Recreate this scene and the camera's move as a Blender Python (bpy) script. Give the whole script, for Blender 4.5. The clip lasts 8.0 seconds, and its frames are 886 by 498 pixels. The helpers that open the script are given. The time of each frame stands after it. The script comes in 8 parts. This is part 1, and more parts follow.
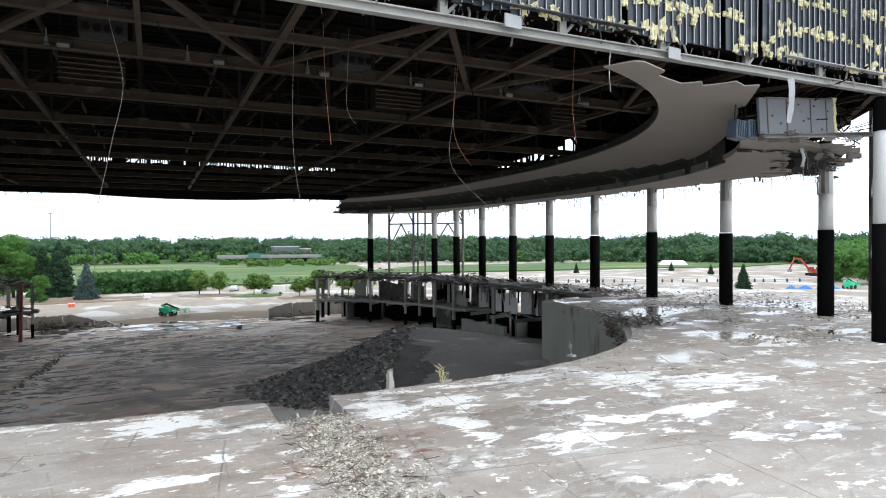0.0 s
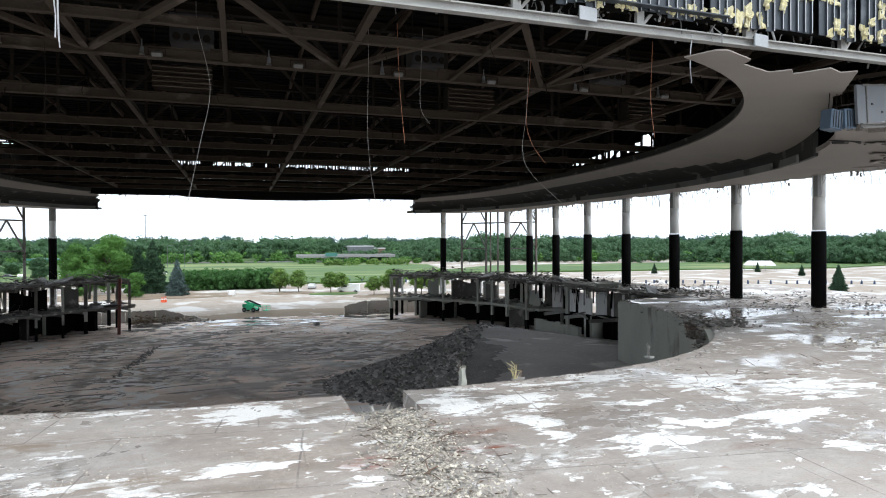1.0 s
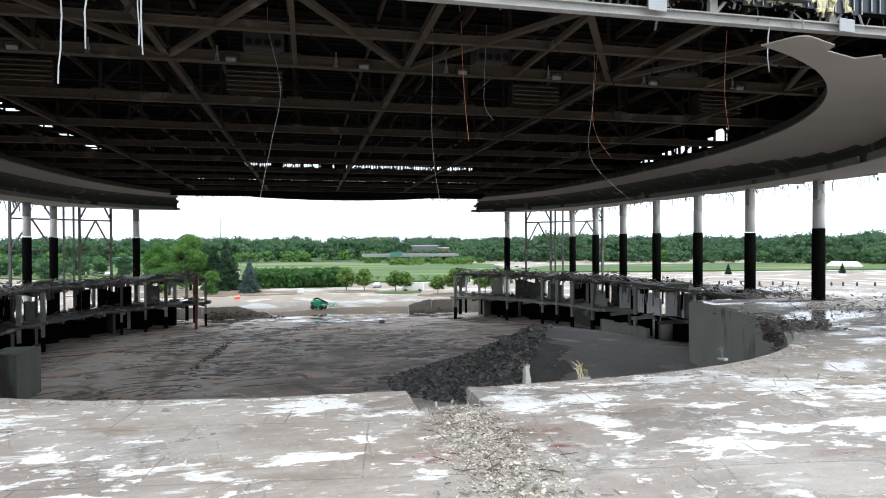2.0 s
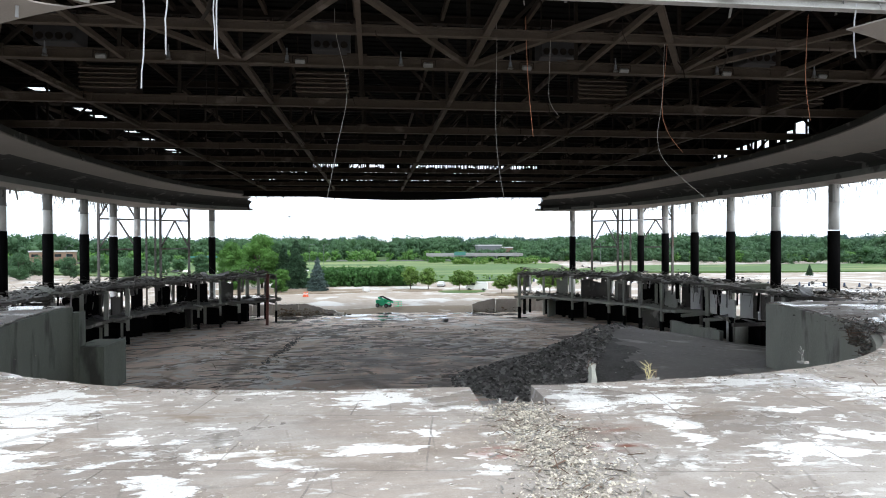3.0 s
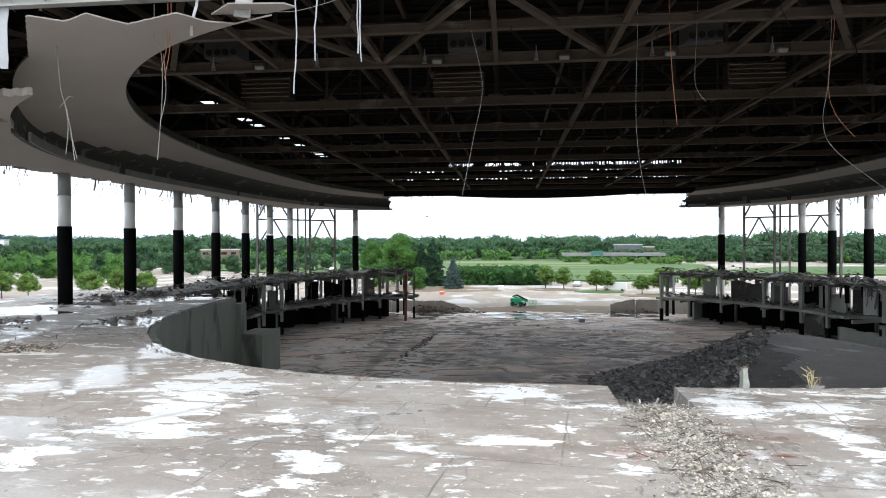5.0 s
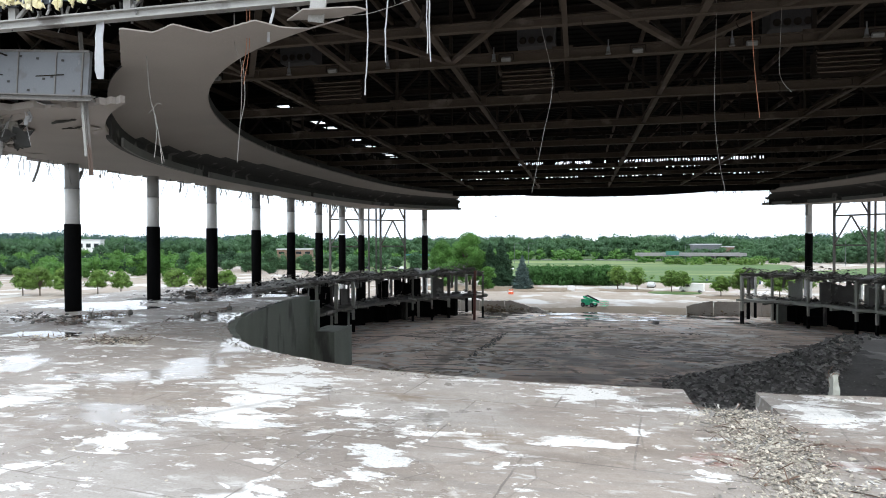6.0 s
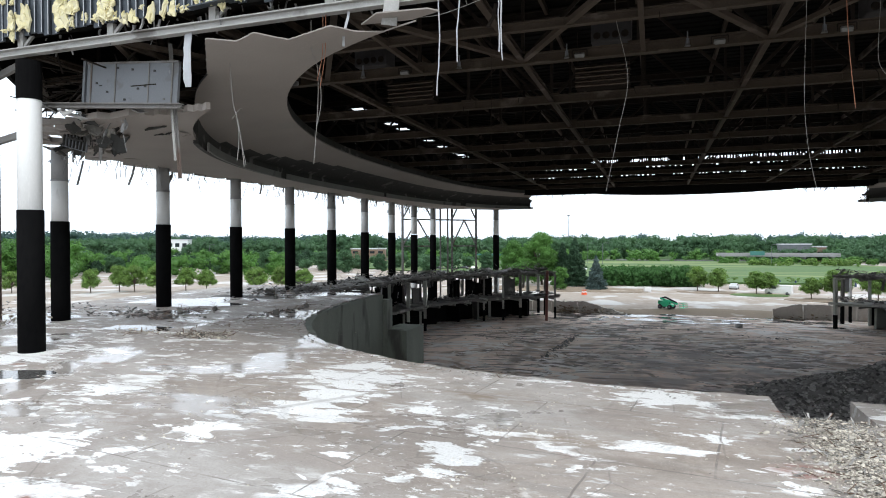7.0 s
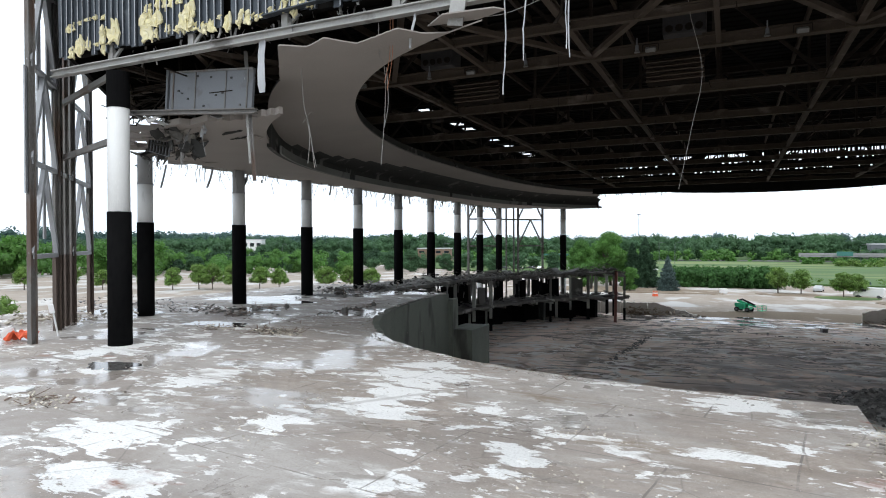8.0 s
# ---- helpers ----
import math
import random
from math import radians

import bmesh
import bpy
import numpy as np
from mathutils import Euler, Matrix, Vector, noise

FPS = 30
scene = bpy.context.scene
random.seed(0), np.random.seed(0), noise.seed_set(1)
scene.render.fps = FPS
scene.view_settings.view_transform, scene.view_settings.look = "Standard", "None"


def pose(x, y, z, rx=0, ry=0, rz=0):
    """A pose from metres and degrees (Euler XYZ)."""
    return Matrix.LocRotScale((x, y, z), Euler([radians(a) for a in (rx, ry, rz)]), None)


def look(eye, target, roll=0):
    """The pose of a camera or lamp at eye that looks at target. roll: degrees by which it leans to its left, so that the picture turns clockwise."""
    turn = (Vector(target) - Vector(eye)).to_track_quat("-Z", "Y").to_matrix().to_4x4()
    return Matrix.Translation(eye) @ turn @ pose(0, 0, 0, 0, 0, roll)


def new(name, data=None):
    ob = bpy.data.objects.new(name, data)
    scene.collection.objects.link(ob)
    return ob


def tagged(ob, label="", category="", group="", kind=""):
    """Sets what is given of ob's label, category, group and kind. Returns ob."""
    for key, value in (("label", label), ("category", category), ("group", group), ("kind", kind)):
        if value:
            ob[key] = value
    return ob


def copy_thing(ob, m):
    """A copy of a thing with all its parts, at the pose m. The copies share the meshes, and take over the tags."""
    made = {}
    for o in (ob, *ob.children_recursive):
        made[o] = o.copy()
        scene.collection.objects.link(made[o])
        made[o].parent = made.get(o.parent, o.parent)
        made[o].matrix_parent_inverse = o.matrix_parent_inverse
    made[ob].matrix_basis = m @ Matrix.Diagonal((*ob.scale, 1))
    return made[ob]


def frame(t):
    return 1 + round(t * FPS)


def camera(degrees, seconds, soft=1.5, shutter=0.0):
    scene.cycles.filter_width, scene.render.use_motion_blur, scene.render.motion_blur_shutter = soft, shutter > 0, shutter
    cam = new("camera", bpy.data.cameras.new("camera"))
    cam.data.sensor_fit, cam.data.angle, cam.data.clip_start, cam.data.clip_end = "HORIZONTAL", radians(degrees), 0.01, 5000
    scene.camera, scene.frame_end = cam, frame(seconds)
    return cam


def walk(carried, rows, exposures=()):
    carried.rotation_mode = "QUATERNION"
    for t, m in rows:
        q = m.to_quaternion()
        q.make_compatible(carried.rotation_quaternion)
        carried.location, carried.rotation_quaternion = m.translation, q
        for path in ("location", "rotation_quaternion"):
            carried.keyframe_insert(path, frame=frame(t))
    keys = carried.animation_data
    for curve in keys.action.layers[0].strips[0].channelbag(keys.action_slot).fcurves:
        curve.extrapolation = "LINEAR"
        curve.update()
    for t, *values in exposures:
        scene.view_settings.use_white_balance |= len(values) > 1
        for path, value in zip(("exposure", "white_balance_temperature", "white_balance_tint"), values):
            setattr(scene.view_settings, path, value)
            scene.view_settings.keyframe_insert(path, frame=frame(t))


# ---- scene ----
# ---------- camera ----------
cam = camera(71.0, 8.0, 1.0)
EYE_X = -4.36
# seconds, height, yaw: the drone hovers on one spot, sinks a little and turns
WALK = [(0.0, 5.52, -24.87), (0.5, 5.49, -21.17), (1.0, 5.42, -18.18), (1.5, 5.365, -15.20),
        (3.0, 5.19, -6.43), (3.5, 5.12, -3.21), (4.0, 5.06, -0.06), (4.5, 5.03, 2.91),
        (6.0, 4.95, 12.29), (6.5, 4.95, 15.53), (7.0, 4.935, 18.86), (7.5, 4.935, 22.15), (8.0, 4.935, 24.92)]
walk(cam, [(t, look((EYE_X, 0, z), (EYE_X - 100 * math.sin(radians(a)), 100 * math.cos(radians(a)), z - 1.047), -0.2))
           for t, z, a in WALK],
     [(0.0, 0.52), (3.5, 0.66), (6.0, 0.58), (7.0, 0.44), (8.0, 0.22)])

# ---------- sky and light: high overcast ----------
world = bpy.data.worlds.new("overcast")
scene.world = world
world.use_nodes = True
wn, wl = world.node_tree.nodes, world.node_tree.links
wn.clear()
sky = wn.new("ShaderNodeTexSky")
sky.sky_type, sky.sun_disc = 'NISHITA', False
sky.sun_elevation, sky.sun_rotation = radians(52), radians(150)
sky.air_density, sky.dust_density, sky.ozone_density = 1.0, 5.0, 1.0
grey = wn.new("ShaderNodeHueSaturation")
grey.inputs["Saturation"].default_value = 0.12
cloud = wn.new("ShaderNodeMix")
cloud.data_type = 'RGBA'
cloud.inputs["Factor"].default_value = 0.72
cloud.inputs["B"].default_value = (10.9, 12.2, 13.7, 1)
bg = wn.new("ShaderNodeBackground")
bg.inputs["Strength"].default_value = 0.125
out = wn.new("ShaderNodeOutputWorld")
wl.new(sky.outputs[0], grey.inputs["Color"])
wl.new(grey.outputs[0], cloud.inputs["A"])
wl.new(cloud.outputs["Result"], bg.inputs["Color"])
wl.new(bg.outputs[0], out.inputs[0])

sun_data = bpy.data.lights.new("sun", 'SUN')
sun_data.energy, sun_data.angle, sun_data.color = 0.6, radians(14), (1.0, 0.96, 0.9)
sun = new("sun", sun_data)
SUN_AZ, SUN_EL = radians(150), radians(52)
sun.matrix_world = look((0, 0, 60), (-math.sin(SUN_AZ) * math.cos(SUN_EL), -math.cos(SUN_AZ) * math.cos(SUN_EL), 60 - math.sin(SUN_EL)))


# ---------- materials ----------
def material(name, base, second=None, scale=2.0, rough=0.8, metal=0.0, bump=0.15, fine=14.0, spread=0.5, third=None,
             third_scale=0.3, third_at=0.6, stretch=(1, 1, 1), islands=0.0, spec=0.5, leaf=0.0):
    """Two colours broken up at two scales, an optional third in large stains, and a fine relief."""
    m = bpy.data.materials.new(name)
    m.use_nodes = True
    n, l = m.node_tree.nodes, m.node_tree.links
    b = n["Principled BSDF"]
    b.inputs["Roughness"].default_value, b.inputs["Metallic"].default_value = rough, metal
    b.inputs["Specular IOR Level"].default_value = spec
    geo = n.new("ShaderNodeNewGeometry")
    mp = n.new("ShaderNodeMapping")
    mp.inputs["Scale"].default_value = stretch
    l.new(geo.outputs["Position"], mp.inputs["Vector"])

    def cloudy(s, detail=6.0):
        t = n.new("ShaderNodeTexNoise")
        t.inputs["Scale"].default_value, t.inputs["Detail"].default_value = s, detail
        l.new(mp.outputs[0], t.inputs["Vector"])
        return t.outputs["Fac"]

    def mixed(fac, a, c):
        x = n.new("ShaderNodeMix")
        x.data_type = 'RGBA'
        l.new(fac, x.inputs["Factor"])
        for v, s in ((a, "A"), (c, "B")):
            if isinstance(v, tuple):
                x.inputs[s].default_value = (*v, 1)
            else:
                l.new(v, x.inputs[s])
        return x.outputs["Result"]

    def ramp(fac, lo, hi):
        r = n.new("ShaderNodeMapRange")
        r.inputs["From Min"].default_value, r.inputs["From Max"].default_value = lo, hi
        l.new(fac, r.inputs["Value"])
        return r.outputs[0]

    second = second or tuple(v * 0.7 for v in base)
    col = mixed(ramp(cloudy(scale), 0.5 - spread / 2, 0.5 + spread / 2), base, second)
    grain = ramp(cloudy(fine, 3.0), 0.3, 0.75)
    col = mixed(grain, col, mixed(grain, second, base))
    if third:
        col = mixed(ramp(cloudy(third_scale, 8.0), third_at, third_at + 0.07), col, third)
    if islands:
        hsv = n.new("ShaderNodeHueSaturation")
        rnd = n.new("ShaderNodeMapRange")
        rnd.inputs["To Min"].default_value, rnd.inputs["To Max"].default_value = 1 - islands, 1 + islands
        l.new(geo.outputs["Random Per Island"], rnd.inputs["Value"])
        l.new(rnd.outputs[0], hsv.inputs["Value"])
        l.new(col, hsv.inputs["Color"])
        col = hsv.outputs[0]
    l.new(col, b.inputs["Base Color"])
    if bump:
        bp = n.new("ShaderNodeBump")
        bp.inputs["Strength"].default_value, bp.inputs["Distance"].default_value = bump, 0.05
        l.new(cloudy(fine, 5.0), bp.inputs["Height"])
        l.new(bp.outputs[0], b.inputs["Normal"])
    if leaf:
        glow, both = n.new("ShaderNodeBsdfTranslucent"), n.new("ShaderNodeMixShader")
        l.new(col, glow.inputs["Color"])
        both.inputs[0].default_value = leaf
        l.new(b.outputs[0], both.inputs[1])
        l.new(glow.outputs[0], both.inputs[2])
        l.new(both.outputs[0], n["Material Output"].inputs["Surface"])
    return m


def slab_material():
    """Dirty demolished floor: brown-grey grime, bleached bare patches in streaks, damp patches, rust stains."""
    m = bpy.data.materials.new("dirty_concrete_floor")
    m.use_nodes = True
    n, l = m.node_tree.nodes, m.node_tree.links
    b = n["Principled BSDF"]
    geo = n.new("ShaderNodeNewGeometry")

    def noise_at(scale, detail, stretch=(1, 1, 1), turn=0.0, warp=0.0):
        mp = n.new("ShaderNodeMapping")
        mp.inputs["Scale"].default_value, mp.inputs["Rotation"].default_value = stretch, (0, 0, turn)
        l.new(geo.outputs["Position"], mp.inputs["Vector"])
        t = n.new("ShaderNodeTexNoise")
        t.inputs["Scale"].default_value, t.inputs["Detail"].default_value, t.inputs["Distortion"].default_value = scale, detail, warp
        t.inputs["Roughness"].default_value = 0.62
        l.new(mp.outputs[0], t.inputs["Vector"])
        return t.outputs["Fac"]

    def rng(v, lo, hi, a=0.0, c=1.0):
        r = n.new("ShaderNodeMapRange")
        for k, x in zip(("From Min", "From Max", "To Min", "To Max"), (lo, hi, a, c)):
            r.inputs[k].default_value = x
        l.new(v, r.inputs["Value"])
        return r.outputs[0]

    def mix(f, a, c):
        x = n.new("ShaderNodeMix")
        x.data_type = 'RGBA'
        l.new(f, x.inputs["Factor"])
        for v, s in ((a, "A"), (c, "B")):
            if isinstance(v, tuple):
                x.inputs[s].default_value = (*v, 1)
            else:
                l.new(v, x.inputs[s])
        return x.outputs["Result"]

    def mul(a, c):
        x = n.new("ShaderNodeMath")
        x.operation = 'MULTIPLY'
        l.new(a, x.inputs[0])
        l.new(c, x.inputs[1])
        return x.outputs[0]

    grime = mix(rng(noise_at(0.35, 7), 0.3, 0.7), (0.395, 0.333, 0.287), (0.27, 0.226, 0.19))
    grime = mix(rng(noise_at(5.0, 8), 0.35, 0.75), grime, (0.44, 0.383, 0.335))
    streak = rng(noise_at(1.3, 6, (0.16, 1.7, 1), 0.35, 0.3), 0.48, 0.72)
    grime = mix(mul(streak, rng(noise_at(0.2, 3), 0.4, 0.6)), grime, (0.23, 0.215, 0.2))
    grime = mix(rng(noise_at(0.8, 10, (1, 1, 1), 0.0, 1.2), 0.56, 0.7), grime, (0.27, 0.22, 0.17))
    joint = n.new("ShaderNodeTexBrick")
    jm = n.new("ShaderNodeMapping")
    jm.inputs["Rotation"].default_value = (0, 0, 0.13)
    wav = n.new("ShaderNodeTexNoise")
    wav.inputs["Scale"].default_value, wav.inputs["Detail"].default_value = 1.3, 5.0
    l.new(geo.outputs["Position"], wav.inputs["Vector"])
    shift = n.new("ShaderNodeMix")
    shift.data_type = 'VECTOR'
    shift.inputs["Factor"].default_value = 0.07
    l.new(geo.outputs["Position"], shift.inputs["A"])
    l.new(wav.outputs["Color"], shift.inputs["B"])
    l.new(shift.outputs["Result"], jm.inputs["Vector"])
    l.new(jm.outputs[0], joint.inputs["Vector"])
    joint.inputs["Scale"].default_value, joint.inputs["Mortar Size"].default_value = 1.0, 0.034
    joint.inputs["Brick Width"].default_value, joint.inputs["Row Height"].default_value = 4.6, 4.2
    joint.inputs["Mortar Smooth"].default_value = 0.6
    grime = mix(mul(joint.outputs["Fac"], rng(noise_at(0.7, 6), 0.4, 0.52)), grime, (0.15, 0.135, 0.12))
    joint.inputs["Color1"].default_value, joint.inputs["Color2"].default_value, joint.inputs["Mortar"].default_value = (0, 0, 0, 1), (1, 1, 1, 1), (0.5, 0.5, 0.5, 1)
    grime = mix(rng(joint.outputs["Color"], 0.35, 1.0, 0.0, 0.55), grime, (0.48, 0.427, 0.38))
    grime = mix(rng(noise_at(0.55, 9, (0.8, 1.2, 1), 0.9, 0.6), 0.52, 0.66, 0.0, 0.8), grime, (0.24, 0.2, 0.168))
    broad = noise_at(0.07, 3)
    grime = mix(rng(broad, 0.4, 0.62), grime, (0.31, 0.274, 0.248))

    def lean(v, k):
        x = n.new("ShaderNodeMath")
        x.operation = 'MULTIPLY_ADD'
        x.inputs[1].default_value = k
        l.new(broad, x.inputs[0])
        l.new(v, x.inputs[2])
        return x.outputs[0]

    spots = None
    for cx, cy, rx, ry in ((-4.0, 20.8, 1.3, 0.9), (-4.4, 15.6, 1.3, 0.3), (-9.0, 14.0, 0.6, 0.5), (-14.4, 17.5, 1.0, 1.8), (-15.3, 22.4, 1.4, 0.8), (-18.9, 10.8, 1.4, 1.2), (-16.1, 8.8, 1.4, 0.6), (-13.9, 15.8, 1.6, 0.6),
                           (-15.0, 20.5, 2.0, 1.3), (-8.7, 13.3, 0.45, 0.7), (-7.8, 15.6, 1.1, 0.25), (-15.6, 13.7, 0.6, 0.9), (2.5, 19.7, 0.7, 1.4), (5.0, 19.6, 1.0, 0.9), (4.1, 17.0, 0.5, 1.4), (5.8, 14.3, 0.9, 0.5),
                           (13.0, 19.5, 1.6, 1.0), (15.8, 17.7, 2.1, 1.1), (11.8, 15.0, 1.6, 0.6), (9.0, 21.5, 1.6, 0.6), (-22.0, 17.3, 1.2, 1.8), (-30.6, 19.7, 1.0, 2.4), (-1.75, 14.87, 0.5, 0.16)):
        mp = n.new("ShaderNodeMapping")
        mp.inputs["Location"].default_value, mp.inputs["Scale"].default_value = (-cx / rx, -cy / ry, 0), (1 / rx, 1 / ry, 0)
        l.new(geo.outputs["Position"], mp.inputs["Vector"])
        far = n.new("ShaderNodeVectorMath")
        far.operation = 'LENGTH'
        l.new(mp.outputs[0], far.inputs[0])
        here = rng(far.outputs["Value"], 2.0, 0.2)
        if spots is None:
            spots = here
        else:
            most = n.new("ShaderNodeMath")
            most.operation = 'MAXIMUM'
            l.new(spots, most.inputs[0])
            l.new(here, most.inputs[1])
            spots = most.outputs[0]
    edge = n.new("ShaderNodeMath")
    edge.operation = 'MULTIPLY_ADD'
    edge.inputs[1].default_value = 0.3
    l.new(spots, edge.inputs[0])
    l.new(noise_at(1.25, 13, (0.55, 1.5, 1), 0.12, 0.5), edge.inputs[2])
    scraped = rng(edge.outputs[0], 0.655, 0.675)
    bare = mul(rng(lean(noise_at(0.7, 12, (0.7, 1.2, 1), 0.4, 0.25), 0.3), 0.72, 0.735), rng(noise_at(0.2, 4, (0.8, 1.2, 1)), 0.46, 0.5))
    thin = mul(rng(noise_at(1.7, 10, (0.5, 1.5, 1), 0.25, 0.3), 0.57, 0.63), rng(noise_at(0.3, 4), 0.45, 0.55))
    bits = mul(rng(noise_at(1.9, 12, (0.75, 1.2, 1), 0.7, 0.2), 0.58, 0.6), rng(noise_at(0.33, 4, (0.8, 1.2, 1), 1.0), 0.5, 0.54))
    speck = rng(noise_at(3.2, 9, (0.6, 1.3, 1), 0.1, 0.4), 0.69, 0.71)
    film = mul(rng(noise_at(0.16, 9, (0.9, 1.1, 1), 1.9, 0.5), 0.48, 0.62, 0.0, 0.4), rng(noise_at(2.2, 8, (0.7, 1.3, 1), 0.5), 0.3, 0.6, 0.45, 1.0))
    col = mix(film, grime, (0.6, 0.58, 0.55))
    col = mix(thin, col, (0.6, 0.585, 0.56))
    col = mix(bare, col, (0.82, 0.81, 0.79))
    col = mix(scraped, col, (0.82, 0.81, 0.79))
    col = mix(bits, col, (0.8, 0.785, 0.76))
    col = mix(mul(joint.outputs["Fac"], rng(noise_at(0.9, 8), 0.42, 0.56, 0.0, 0.75)), col, (0.18, 0.158, 0.138))
    col = mix(speck, col, (0.74, 0.72, 0.69))
    crumb = mul(rng(noise_at(9.0, 4), 0.66, 0.7), rng(noise_at(0.4, 5), 0.45, 0.6))
    col = mix(crumb, col, (0.13, 0.112, 0.098))
    rust = mul(rng(noise_at(0.6, 6, (0.7, 1.3, 1)), 0.6, 0.7), rng(noise_at(0.09, 2), 0.5, 0.58))
    col = mix(rust, col, (0.3, 0.17, 0.13))
    col = mix(rng(noise_at(15.0, 7), 0.5, 0.72, 0.0, 0.42), col, (0.2, 0.17, 0.145))
    col = mix(mul(rng(noise_at(24.0, 4), 0.6, 0.68), rng(noise_at(0.9, 6), 0.4, 0.6, 0.15, 0.7)), col, (0.62, 0.58, 0.53))
    crack = n.new("ShaderNodeTexVoronoi")
    crack.feature = 'DISTANCE_TO_EDGE'
    crack.inputs["Scale"].default_value = 0.42
    l.new(shift.outputs["Result"], crack.inputs["Vector"])
    col = mix(mul(rng(crack.outputs["Distance"], 0.012, 0.002), rng(noise_at(0.5, 5), 0.48, 0.58, 0.0, 0.4)), col, (0.13, 0.115, 0.1))
    for cx, cy, rx, ry, tint in ((1.75, 15.1, 1.1, 0.42, (0.25, 0.1, 0.07)), (2.1, 16.6, 1.4, 0.6, (0.3, 0.2, 0.16)), (-1.35, 15.1, 0.75, 0.5, (0.3, 0.19, 0.16)), (-1.25, 15.02, 0.9, 0.5, (0.3, 0.15, 0.12)), (5.2, 17.6, 2.2, 0.5, (0.27, 0.22, 0.18)),
                                 (-6.5, 15.6, 2.2, 0.55, (0.27, 0.215, 0.165)), (-9.5, 19.2, 2.4, 0.8, (0.27, 0.215, 0.165)), (-21.5, 17.5, 2.0, 0.8, (0.24, 0.19, 0.15)), (9.0, 13.0, 1.6, 0.5, (0.26, 0.2, 0.165))):
        mp = n.new("ShaderNodeMapping")
        mp.inputs["Location"].default_value, mp.inputs["Scale"].default_value = (-cx / rx, -cy / ry, 0), (1 / rx, 1 / ry, 0)
        l.new(geo.outputs["Position"], mp.inputs["Vector"])
        far = n.new("ShaderNodeVectorMath")
        far.operation = 'LENGTH'
        l.new(mp.outputs[0], far.inputs[0])
        col = mix(mul(rng(far.outputs["Value"], 1.15, 0.3), rng(noise_at(1.6, 8, (0.6, 1.4, 1), 0.2, 0.8), 0.42, 0.6)), col, tint)
    for ox, oy, scale in ((-13.0, 24.0, 0.11), (6.0, 2.0, 0.13), (-30.0, 8.0, 0.12)):
        mp = n.new("ShaderNodeMapping")
        mp.inputs["Location"].default_value = (-ox, -oy, 0)
        l.new(geo.outputs["Position"], mp.inputs["Vector"])
        arcs = n.new("ShaderNodeTexWave")
        arcs.wave_type, arcs.rings_direction = 'RINGS', 'Z'
        arcs.inputs["Scale"].default_value, arcs.inputs["Distortion"].default_value, arcs.inputs["Detail"].default_value = scale, 1.6, 4.0
        arcs.inputs["Detail Scale"].default_value = 0.4
        l.new(mp.outputs[0], arcs.inputs["Vector"])
        on = mul(rng(arcs.outputs["Fac"], 0.955, 0.99, 0.0, 0.38), rng(noise_at(0.12, 4, (1, 1, 1), ox), 0.5, 0.6))
        col = mix(on, col, (0.25, 0.22, 0.195))
    l.new(col, b.inputs["Base Color"])
    wet = rng(noise_at(0.13, 7, (1, 1.4, 1), 0.5, 0.5), 0.51, 0.57)
    l.new(rng(wet, 0, 1, 0.75, 0.15), b.inputs["Roughness"])
    bp = n.new("ShaderNodeBump")
    bp.inputs["Strength"].default_value, bp.inputs["Distance"].default_value = 0.35, 0.04
    dry = rng(wet, 0, 1, 1.0, 0.08)
    l.new(mul(noise_at(5.0, 8), dry), bp.inputs["Height"])
    l.new(bp.outputs[0], b.inputs["Normal"])
    return m


